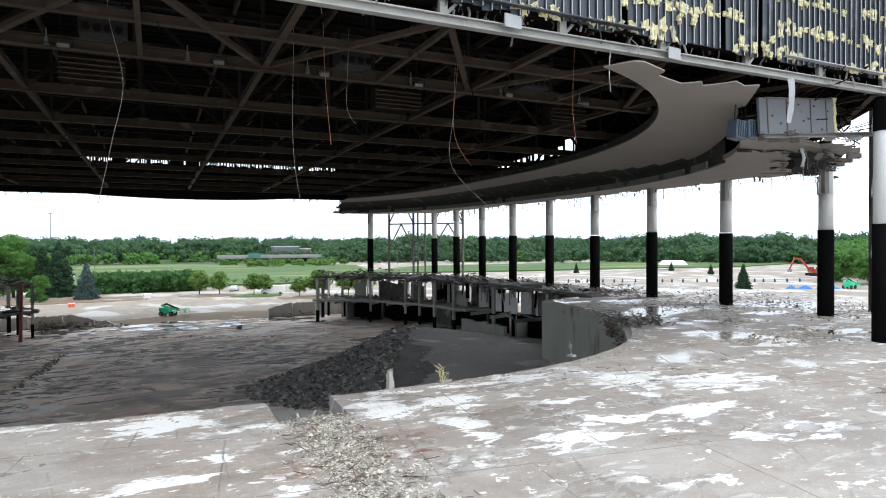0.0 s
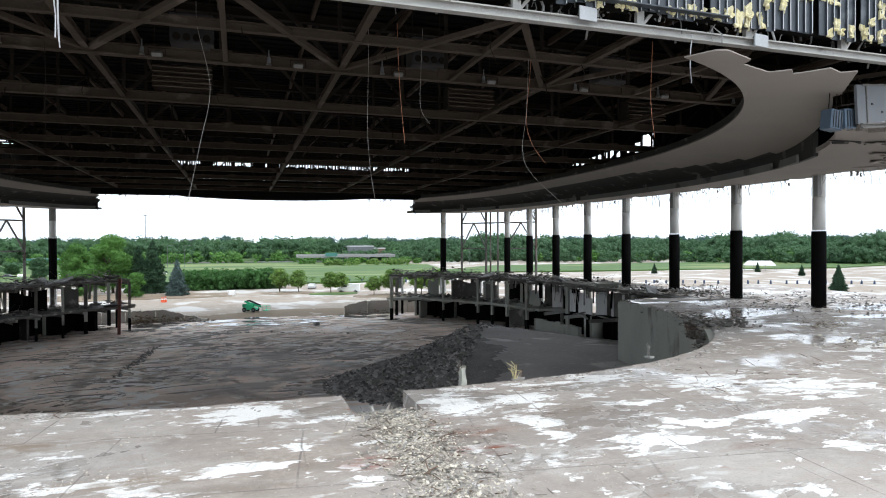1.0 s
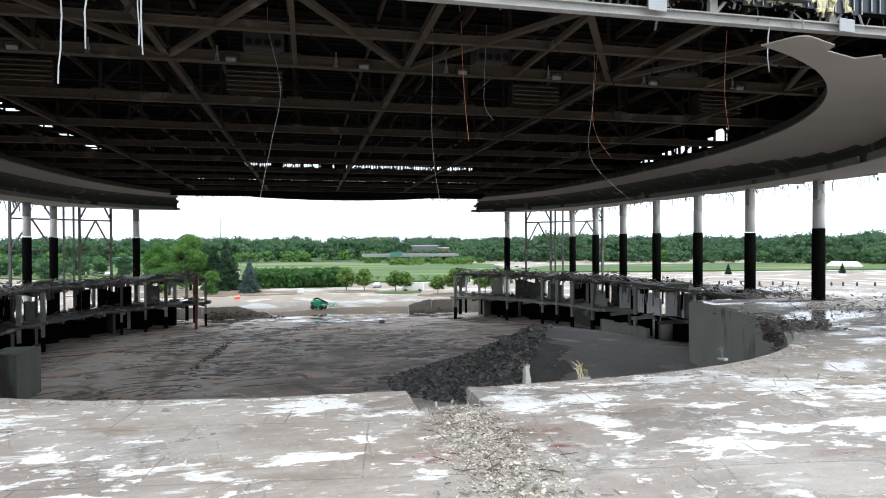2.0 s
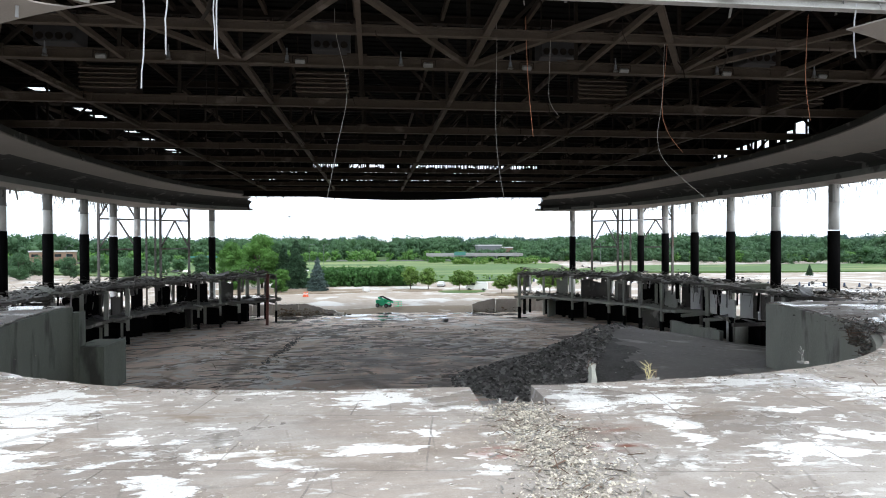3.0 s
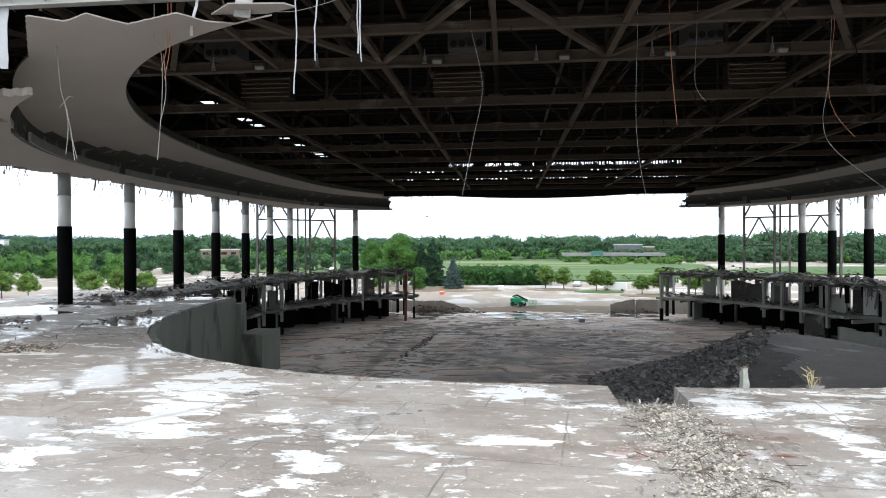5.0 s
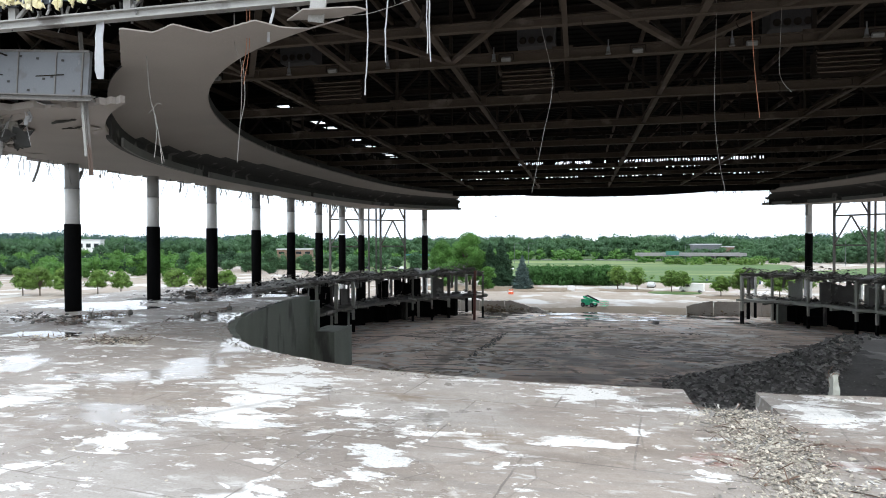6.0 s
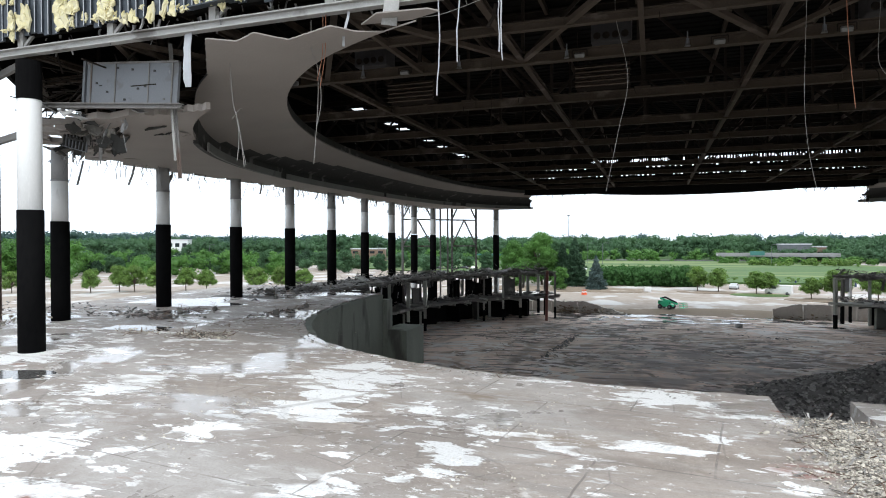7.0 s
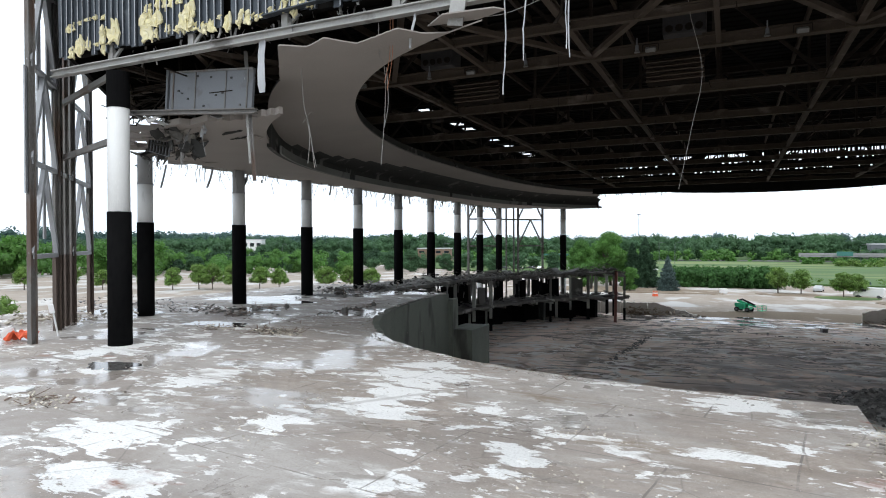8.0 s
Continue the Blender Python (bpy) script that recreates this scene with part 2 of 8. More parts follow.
def mud_material():
    """Drying pit floor: dark wet mud, pale dust films in long wipes, machine tracks, glossy wet spots."""
    m = bpy.data.materials.new("pit_mud")
    m.use_nodes = True
    n, l = m.node_tree.nodes, m.node_tree.links
    b = n["Principled BSDF"]
    geo = n.new("ShaderNodeNewGeometry")

    def cloudy(scale, detail, stretch=(1, 1, 1), turn=0.0, warp=0.0):
        mp = n.new("ShaderNodeMapping")
        mp.inputs["Scale"].default_value, mp.inputs["Rotation"].default_value = stretch, (0, 0, turn)
        l.new(geo.outputs["Position"], mp.inputs["Vector"])
        t = n.new("ShaderNodeTexNoise")
        t.inputs["Scale"].default_value, t.inputs["Detail"].default_value, t.inputs["Distortion"].default_value = scale, detail, warp
        l.new(mp.outputs[0], t.inputs["Vector"])
        return t.outputs["Fac"]

    def span(v, lo, hi, a=0.0, c=1.0):
        r = n.new("ShaderNodeMapRange")
        for k, x in zip(("From Min", "From Max", "To Min", "To Max"), (lo, hi, a, c)):
            r.inputs[k].default_value = x
        l.new(v, r.inputs["Value"])
        return r.outputs[0]

    def mix(f, a, c):
        x = n.new("ShaderNodeMix")
        x.data_type = 'RGBA'
        l.new(f, x.inputs["Factor"])
        for v, s in ((a, "A"), (c, "B")):
            if isinstance(v, tuple):
                x.inputs[s].default_value = (*v, 1)
            else:
                l.new(v, x.inputs[s])
        return x.outputs["Result"]

    def mul(a, c):
        x = n.new("ShaderNodeMath")
        x.operation = 'MULTIPLY'
        l.new(a, x.inputs[0])
        l.new(c, x.inputs[1])
        return x.outputs[0]

    col = mix(span(cloudy(0.075, 6, (1, 1, 1), 0.0, 0.8), 0.42, 0.58), (0.84, 0.67, 0.57), (0.56, 0.43, 0.35))
    col = mix(span(cloudy(0.16, 8, (1, 1.2, 1), 0.8, 1.5), 0.54, 0.62), col, (0.36, 0.28, 0.22))
    patch = span(cloudy(0.11, 4, (1, 1, 1), 0.3), 0.42, 0.52)
    streaky = span(cloudy(0.09, 4, (1, 1, 1), 1.3), 0.49, 0.58)
    col = mix(mul(span(cloudy(0.3, 11, (0.55, 0.9, 1), 0.35, 2.4), 0.5, 0.55), patch), col, (0.78, 0.73, 0.69))
    col = mix(mul(span(cloudy(0.26, 11, (0.5, 0.85, 1), -0.45, 2.6), 0.53, 0.58), streaky), col, (0.19, 0.155, 0.135))
    col = mix(span(cloudy(0.9, 9, (0.7, 0.9, 1), 0.1, 1.2), 0.6, 0.65), col, (0.76, 0.71, 0.67))
    col = mix(mul(span(cloudy(0.8, 9, (0.7, 0.9, 1), 0.9, 1.6), 0.57, 0.61), streaky), col, (0.15, 0.12, 0.102))
    track = n.new("ShaderNodeTexWave")
    track.wave_type, track.rings_direction = 'RINGS', 'Z'
    track.inputs["Scale"].default_value, track.inputs["Distortion"].default_value, track.inputs["Detail"].default_value = 0.11, 7.0, 4.0
    track.inputs["Detail Scale"].default_value = 0.5
    l.new(geo.outputs["Position"], track.inputs["Vector"])
    rut = mul(span(track.outputs["Fac"], 0.9, 0.98), span(cloudy(0.17, 4), 0.48, 0.58))
    col = mix(rut, col, (0.16, 0.14, 0.125))
    for ox, oy, scale, tone in ((16.0, 62.0, 0.09, (0.82, 0.7, 0.6)), (24.0, 70.0, 0.055, (0.22, 0.175, 0.145))):
        mp = n.new("ShaderNodeMapping")
        mp.inputs["Location"].default_value = (-ox, -oy, 0)
        l.new(geo.outputs["Position"], mp.inputs["Vector"])
        arcs = n.new("ShaderNodeTexWave")
        arcs.wave_type, arcs.rings_direction = 'RINGS', 'Z'
        arcs.inputs["Scale"].default_value, arcs.inputs["Distortion"].default_value, arcs.inputs["Detail"].default_value = scale, 5.0, 6.0
        arcs.inputs["Detail Scale"].default_value = 0.5
        l.new(mp.outputs[0], arcs.inputs["Vector"])
        col = mix(mul(span(arcs.outputs["Fac"], 0.8, 0.98, 0.0, 0.5), span(cloudy(0.1, 5, (1, 1, 1), ox), 0.46, 0.58)), col, tone)
    mp = n.new("ShaderNodeMapping")
    mp.inputs["Location"].default_value, mp.inputs["Scale"].default_value = (-2.0 / 13, -66.0 / 17, 0), (1 / 13, 1 / 17, 0)
    l.new(geo.outputs["Position"], mp.inputs["Vector"])
    far = n.new("ShaderNodeVectorMath")
    far.operation = 'LENGTH'
    l.new(mp.outputs[0], far.inputs[0])
    col = mix(mul(span(far.outputs["Value"], 1.15, 0.6, 0.0, 0.75), span(cloudy(0.35, 9, (0.7, 1.1, 1), 0.4, 1.0), 0.38, 0.56)), col, (0.3, 0.262, 0.25))
    l.new(col, b.inputs["Base Color"])
    wet = span(cloudy(0.22, 6, (0.8, 1.2, 1), 0.0, 0.5), 0.6, 0.65)
    l.new(span(wet, 0, 1, 0.9, 0.7), b.inputs["Roughness"])
    bp = n.new("ShaderNodeBump")
    bp.inputs["Strength"].default_value, bp.inputs["Distance"].default_value = 0.6, 0.2
    l.new(cloudy(1.1, 10, (0.8, 1.1, 1), 0.2, 0.8), bp.inputs["Height"])
    l.new(bp.outputs[0], b.inputs["Normal"])
    return m


M_SLAB = slab_material()
M_CONC = material("board_marked_concrete", (0.4, 0.405, 0.36), (0.27, 0.28, 0.245), 0.5, 0.85, bump=0.4, third=(0.15, 0.145, 0.13), third_scale=0.35, third_at=0.6, stretch=(1, 1, 0.35))
M_BROKEN = material("broken_concrete", (0.46, 0.44, 0.41), (0.3, 0.285, 0.265), 1.6, 0.9, bump=0.6, fine=9, islands=0.3)
M_GAPWALL = material("earthy_broken_concrete", (0.6, 0.56, 0.51), (0.42, 0.375, 0.33), 0.8, 0.9, bump=0.6, fine=5, third=(0.45, 0.38, 0.32), third_scale=0.4, third_at=0.6)
# west pit wall: green stains, plus the darker side's shade put into the colour
M_WESTWALL = material("shaded_green_concrete", (0.2, 0.215, 0.18), (0.125, 0.14, 0.115), 0.45, 0.8, bump=0.4, third=(0.07, 0.07, 0.06), third_scale=0.35, third_at=0.58, stretch=(1, 1, 0.3))
M_RUIN = material("mixed_ruin_debris", (0.22, 0.205, 0.188), (0.06, 0.056, 0.052), 0.9, 0.85, bump=0.4, islands=0.85)
M_RUINBAR = material("mixed_ruin_scrap", (0.2, 0.186, 0.172), (0.045, 0.041, 0.038), 0.8, 0.7, bump=0.1, islands=0.9)
M_SOOT = material("sooty_concrete", (0.17, 0.16, 0.145), (0.08, 0.076, 0.07), 0.8, 0.9, bump=0.4, third=(0.3, 0.285, 0.26), third_scale=0.6, third_at=0.58)
M_MUD = mud_material()
M_SPOIL = material("dark_spoil", (0.25, 0.238, 0.228), (0.09, 0.085, 0.08), 0.7, 0.95, bump=0.9, fine=5)
M_CLOD = material("dark_spoil_clods", (0.33, 0.315, 0.3), (0.075, 0.07, 0.066), 0.9, 0.95, bump=0.6, fine=5, islands=0.7)
M_LOT = material("bleached_lot", (0.38, 0.33, 0.28), (0.24, 0.19, 0.145), 0.3, 0.9, bump=0.1, fine=1.5, third=(0.5, 0.48, 0.455), third_scale=0.16, third_at=0.52, stretch=(0.7, 0.5, 1))
M_DIRT = material("bare_earth", (0.25, 0.19, 0.13), (0.17, 0.13, 0.09), 0.2, 0.95, bump=0.4, fine=3, third=(0.44, 0.4, 0.35), third_scale=0.15, third_at=0.58)
M_GRASS = material("rough_grass", (0.085, 0.155, 0.032), (0.035, 0.085, 0.02), 0.08, 0.9, bump=0.5, fine=2.0, third=(0.16, 0.2, 0.065), third_scale=0.06, third_at=0.55, stretch=(0.18, 1, 1))
M_ROAD = material("asphalt", (0.16, 0.16, 0.16), (0.11, 0.11, 0.11), 0.3, 0.9, bump=0.1)
M_BLACK = material("black_wrap_and_shade", (0.004, 0.004, 0.0045), (0.008, 0.008, 0.008), 1.2, 1.0, spec=0.04, bump=0.3, fine=6, stretch=(1, 1, 0.4))
M_WHITE = material("chalky_white_paint", (0.78, 0.78, 0.77), (0.68, 0.68, 0.67), 0.9, 0.6, bump=0.05, third=(0.5, 0.49, 0.47), third_scale=0.8, third_at=0.66, stretch=(1, 1, 0.3))
M_GREYCOL = material("grey_column_paint", (0.33, 0.33, 0.33), (0.25, 0.25, 0.25), 1.0, 0.7, bump=0.1)
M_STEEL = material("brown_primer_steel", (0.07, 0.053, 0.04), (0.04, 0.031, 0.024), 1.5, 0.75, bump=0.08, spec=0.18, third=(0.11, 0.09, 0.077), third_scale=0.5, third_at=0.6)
# same primer as M_STEEL, with the dark of the roof void in its colour
M_WEB = material("shaded_web_steel", (0.03, 0.024, 0.02), (0.016, 0.013, 0.011), 1.5, 0.85, bump=0.05, spec=0.1)
M_DARKMUD = material("dark_smooth_fill", (0.37, 0.345, 0.33), (0.25, 0.232, 0.22), 0.25, 0.9, bump=0.6, fine=3.0, third=(0.55, 0.52, 0.5), third_scale=0.22, third_at=0.57, stretch=(0.7, 1.2, 1))
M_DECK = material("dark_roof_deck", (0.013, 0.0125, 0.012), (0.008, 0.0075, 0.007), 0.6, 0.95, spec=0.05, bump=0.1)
M_EDGE = material("weathered_pale_steel", (0.4, 0.395, 0.38), (0.26, 0.255, 0.245), 0.9, 0.55, bump=0.08, third=(0.14, 0.13, 0.12), third_scale=0.5, third_at=0.62)
M_TOWER = material("rusty_grey_steel", (0.17, 0.165, 0.16), (0.085, 0.075, 0.065), 0.9, 0.6, bump=0.15, third=(0.09, 0.06, 0.045), third_scale=0.6, third_at=0.55, stretch=(1, 1, 0.4))
M_TOWERPALE = material("pale_cladding_strip", (0.42, 0.43, 0.45), (0.34, 0.35, 0.37), 0.8, 0.6, bump=0.05)
M_CLAD = material("dark_ribbed_sheet", (0.062, 0.073, 0.088), (0.04, 0.048, 0.058), 1.0, 0.45, 0.3, bump=0.05, third=(0.11, 0.122, 0.137), third_scale=0.7, third_at=0.6)
M_RIB = material("pale_sheet_edge", (0.42, 0.44, 0.46), (0.3, 0.31, 0.33), 1.0, 0.5, bump=0.05)
M_WOOL = material("yellow_glass_wool", (0.66, 0.58, 0.27), (0.62, 0.59, 0.47), 3.0, 0.95, bump=0.8, fine=12, islands=0.25)
M_PLASTER = material("pale_soffit_board", (0.3, 0.27, 0.247), (0.235, 0.212, 0.195), 0.25, 0.8, bump=0.05, third=(0.25, 0.234, 0.215), third_scale=0.3, third_at=0.64)
M_BAND = material("dark_fascia_band", (0.035, 0.034, 0.032), (0.018, 0.018, 0.017), 0.8, 0.8, bump=0.15, third=(0.13, 0.125, 0.12), third_scale=0.7, third_at=0.6)
M_PANEL = material("grey_blue_panel", (0.15, 0.16, 0.175), (0.11, 0.117, 0.128), 0.6, 0.6, bump=0.05, third=(0.1, 0.1, 0.1), third_scale=0.8, third_at=0.64)
M_WIRE = material("loose_wire", (0.3, 0.285, 0.265), (0.2, 0.19, 0.175), 3.0, 0.5, bump=0)
M_COPPER = material("orange_cable", (0.42, 0.17, 0.09), (0.3, 0.12, 0.06), 3.0, 0.5, bump=0)
M_SCRAP = material("torn_metal_scrap", (0.3, 0.3, 0.3), (0.1, 0.095, 0.09), 1.0, 0.5, 0.4, bump=0.2, islands=0.5)
M_RUBBLE = material("pale_rubble", (0.58, 0.53, 0.45), (0.38, 0.345, 0.29), 3.0, 0.95, bump=0.5, islands=0.45)
M_REBAR = material("rusty_rebar", (0.2, 0.13, 0.09), (0.12, 0.08, 0.06), 4.0, 0.8, bump=0.1)
M_YELLOW = material("yellow_tape", (0.6, 0.52, 0.24), (0.5, 0.45, 0.3), 3.0, 0.6, bump=0)
M_BARK = material("bark", (0.14, 0.11, 0.085), (0.09, 0.07, 0.055), 3.0, 0.95, bump=0.5)
M_LEAF = material("leaf_green", (0.125, 0.285, 0.05), (0.055, 0.145, 0.034), 0.07, 0.6, bump=0, islands=0.18, leaf=0.4)
M_LEAFPALE = material("young_leaf_green", (0.19, 0.31, 0.065), (0.1, 0.19, 0.042), 0.5, 0.6, bump=0, islands=0.4, leaf=0.4)
# distance haze put into the leaf colour: bluer and greyer on the skyline
M_LEAFFAR = material("hazed_wood_green", (0.065, 0.13, 0.105), (0.042, 0.085, 0.08), 0.03, 0.8, bump=0, islands=0.1, leaf=0.3)
M_LEAFDARK = material("wood_leaf_green", (0.085, 0.18, 0.07), (0.036, 0.086, 0.05), 0.035, 0.75, bump=0, islands=0.12, leaf=0.35)
M_HEDGE = material("hedge_leaf_green", (0.06, 0.17, 0.035), (0.03, 0.095, 0.022), 0.3, 0.7, bump=0, islands=0.2, leaf=0.35)
M_RUSTPOST = material("rust_brown_steel", (0.1, 0.07, 0.055), (0.055, 0.042, 0.035), 1.2, 0.8, bump=0.2, stretch=(1, 1, 0.3))
M_MARKER = material("dark_blue_marker", (0.03, 0.06, 0.13), (0.02, 0.03, 0.06), 2.0, 0.6, bump=0)
M_DUCT = material("blue_grey_duct", (0.1, 0.15, 0.21), (0.07, 0.1, 0.14), 2.0, 0.5, 0.2, bump=0.05)
M_REDPOST = material("red_lead_steel", (0.24, 0.09, 0.07), (0.13, 0.06, 0.05), 1.0, 0.75, bump=0.15)
M_RIM = material("grey_edge_board", (0.2, 0.205, 0.195), (0.13, 0.134, 0.128), 0.7, 0.8, bump=0.1, third=(0.07, 0.07, 0.066), third_scale=0.5, third_at=0.6)
M_PINE = material("pine_green", (0.035, 0.085, 0.038), (0.02, 0.055, 0.026), 0.5, 0.8, bump=0, islands=0.35, leaf=0.25)
M_SPRUCE = material("blue_spruce", (0.1, 0.155, 0.145), (0.07, 0.11, 0.105), 0.5, 0.8, bump=0, islands=0.35, leaf=0.25)
M_CASING = material("dusty_dark_casing", (0.06, 0.058, 0.06), (0.04, 0.039, 0.04), 1.0, 0.8, bump=0.05, spec=0.2)
M_LOUVRE = material("tan_louvre_paint", (0.12, 0.09, 0.066), (0.08, 0.06, 0.045), 1.0, 0.7, bump=0.05)
M_GREEN = material("machine_green_paint", (0.05, 0.68, 0.35), (0.03, 0.52, 0.26), 2.0, 0.4, bump=0)
M_TYRE = material("tyre_rubber", (0.02, 0.02, 0.02), (0.03, 0.03, 0.03), 3.0, 0.85, bump=0.1)
M_VAN = material("white_van_paint", (0.8, 0.8, 0.8), (0.74, 0.74, 0.74), 1.0, 0.3, bump=0)
M_CARPAINT = material("dark_car_paint", (0.06, 0.065, 0.075), (0.05, 0.055, 0.06), 1.0, 0.25, bump=0)
M_GLASS = material("dark_window_glass", (0.02, 0.025, 0.03), (0.03, 0.035, 0.04), 1.0, 0.08, bump=0)
M_RED = material("excavator_red", (0.5, 0.09, 0.06), (0.4, 0.07, 0.05), 1.0, 0.5, bump=0)
M_BLUE = material("blue_tarpaulin", (0.03, 0.2, 0.6), (0.02, 0.15, 0.5), 1.0, 0.5, bump=0.2)
M_ORANGE = material("orange_plastic", (0.75, 0.13, 0.05), (0.65, 0.1, 0.04), 1.0, 0.5, bump=0)
M_ROOFGREY = material("far_roof", (0.55, 0.56, 0.57), (0.45, 0.46, 0.47), 0.3, 0.7, bump=0)
M_BRICKFAR = material("far_brown_wall", (0.24, 0.15, 0.11), (0.2, 0.13, 0.1), 0.3, 0.9, bump=0)
M_WATER = material("puddle_water", (0.12, 0.115, 0.11), (0.1, 0.095, 0.09), 1.0, 0.1, bump=0.01, fine=3.0)
M_TEAL = material("teal_canopy_paint", (0.05, 0.2, 0.17), (0.04, 0.16, 0.14), 1.0, 0.5, bump=0)
M_LENS = material("lamp_lens", (0.13, 0.13, 0.125), (0.09, 0.09, 0.085), 2.0, 0.3, bump=0)


# ---------- building blocks ----------
def add_box(bm, c, s, turn=0.0, m=None):
    """A box of size s about c, turned about z by degrees."""
    r = bmesh.ops.create_cube(bm, size=1.0, matrix=(m or Matrix()) @ pose(*c, 0, 0, turn) @ Matrix.Diagonal((*s, 1)))
    return r["verts"]


def add_beam(bm, p, q, w, h=None):
    """A bar of section w by h from p to q."""
    p, q = Vector(p), Vector(q)
    d = q - p
    rot = d.to_track_quat('Z', 'Y').to_matrix().to_4x4()
    bmesh.ops.create_cube(bm, size=1.0, matrix=Matrix.Translation((p + q) / 2) @ rot @ Matrix.Diagonal((w, h or w, d.length, 1)))


def add_flange(bm, p, q, w, h):
    """A rolled I-section from p to q, web upright: one profile drawn out."""
    p, q = Vector(p), Vector(q)
    d = (q - p).normalized()
    side = d.cross(Vector((0, 0, 1)))
    side = side.normalized() if side.length > 0.01 else Vector((1, 0, 0))
    up = side.cross(d)
    a, b, f, t = w / 2, h / 2, 0.055, 0.03
    prof = [(-a, -b), (a, -b), (a, -b + f), (t, -b + f), (t, b - f), (a, b - f), (a, b), (-a, b), (-a, b - f), (-t, b - f), (-t, -b + f), (-a, -b + f)]
    ends = [[bm.verts.new(e + side * x + up * y) for x, y in prof] for e in (p, q)]
    for k in range(12):
        m = (k + 1) % 12
        bm.faces.new((ends[0][k], ends[0][m], ends[1][m], ends[1][k]))
    bm.faces.new(ends[0][::-1])
    bm.faces.new(ends[1])


def add_tube(bm, p, q, r, r2=None, seg=12, caps=True):
    p, q = Vector(p), Vector(q)
    d = q - p
    rot = d.to_track_quat('Z', 'Y').to_matrix().to_4x4()
    bmesh.ops.create_cone(bm, cap_ends=caps, segments=seg, radius1=r, radius2=r if r2 is None else r2, depth=d.length, matrix=Matrix.Translation((p + q) / 2) @ rot)


def mesh_of(name, bm, mat, smooth=False):
    me = bpy.data.meshes.new(name)
    bm.to_mesh(me)
    bm.free()
    me.materials.append(mat)
    if smooth:
        me.shade_smooth()
    return me


def part(name, bm, mat, parent, label="", smooth=False):
    ob = new(name, mesh_of(name, bm, mat, smooth))
    ob.parent = parent
    return tagged(ob, label)


def piece(name, me, parent, m=None):
    """An object on a shared mesh, under its thing."""
    ob = new(name, me)
    ob.parent = parent
    if m is not None:
        ob.matrix_basis = m
    return ob


def thing(name, label, category, m=None, group="", kind=""):
    ob = new(name)
    ob.empty_display_size = 0.3
    if m is not None:
        ob.matrix_basis = m
    return tagged(ob, label, category, group, kind)


def solid(name, bm, mat, label, category, kind="", smooth=False, group=""):
    return tagged(new(name, mesh_of(name, bm, mat, smooth)), label, category, group, kind)


def raw(name, verts, faces, mat, smooth=False):
    me = bpy.data.meshes.new(name)
    me.from_pydata([tuple(v) for v in verts], [], [tuple(f) for f in faces])
    me.materials.append(mat)
    me.update()
    if smooth:
        me.shade_smooth()
    return new(name, me)


def oval(a, b, yc, n, th):
    """A point of a superellipse; th in degrees from +x."""
    c, s = math.cos(radians(th)), math.sin(radians(th))
    return (math.copysign(abs(c) ** (2 / n) * a, c), yc + math.copysign(abs(s) ** (2 / n) * b, s))


# plan in metres: x across the hall, y along it
HALF, Y0, BAY = 40.7, 29.95, 8.89
COL_Y = [Y0 + BAY * k for k in range(9)]
FRONT_Y, BACK_Y, CORNER_X = 20.8, 108.7, 31.4
PIT = (29.8, 40.0, 62.0, 2.75)
BAND = (36.0, 46.6, 64.0, 2.8)
LIP = (30.3, 45.5, 64.0, 2.6)
TIE_X, TIE = 0.3, 10.75
FLOOR_Z, LAND_Z = -7.5, -7.0
SOFFIT_Z, CHORD_Z, ROOF_Z = 10.8, 13.8, 19.6

# ---------- land: one sheet ----------
def smooth(a, b, v):
    t = min(1, max(0, (v - a) / (b - a)))
    return t * t * (3 - 2 * t)


def spoil_height(x, y):
    """The ramp of fill in the pit: it climbs from a toe line to a crest, then falls gently to the east."""
    along = 0.71 * x + 0.70 * y
    wide = 14.4 - 7.5 * smooth(36, 66, along)
    toe = 0.71 * x - 0.70 * y + 38.9 + 1.0 * noise.noise((along * 0.12, 0, 0)) + 0.5 * noise.noise((along * 0.5, 2, 0))
    off = toe - wide
    h = 3.0 * smooth(-0.05, 1.05, toe / wide) * smooth(82, 63, along) * smooth(37.5, 50, along + 1.2 * noise.noise((x * 0.25, y * 0.25, 5)))
    h *= 1 - 0.35 * smooth(1, 18, off)
    return h, off, along


def land(x, y):
    z = LAND_Z + 0.35 * noise.noise((x * 0.02, y * 0.02, 0.3)) * smooth(120, 200, math.hypot(x, y - 60))
    inside = smooth(50, 44, abs(x)) if 15 < y < 120 else 0.0
    inside *= smooth(12, 18, y) * smooth(119, 111, y)
    z += (FLOOR_Z - LAND_Z) * inside
    if inside > 0.5:
        h, off, along = spoil_height(x, y)
        lump = noise.noise((x * 0.5, y * 0.5, 1.7)) * 0.35 + noise.noise((x * 1.3, y * 1.3, 4.1)) * 0.22
        rough = smooth(3.0, 0.0, off) * smooth(0.03, 0.35, h)
        z += h + lump * rough * 1.5 + 0.1 * noise.noise((x * 0.25, y * 0.25, 9.0))
        z += 0.05 * noise.noise((x * 0.9, y * 2.2, 3.0))
    # plaza bank outside the hall, carried by the raised floor
    plaza = (smooth(61, 51.5, -x) if x < 0 else smooth(69, 58.5, x)) * smooth(80, 62, y) * (1 - (smooth(52, 46, abs(x)) * smooth(14, 20, y)))
    z += (6.3 + 0.2 * noise.noise((x * 0.1, y * 0.1, 0))) * plaza
    return z


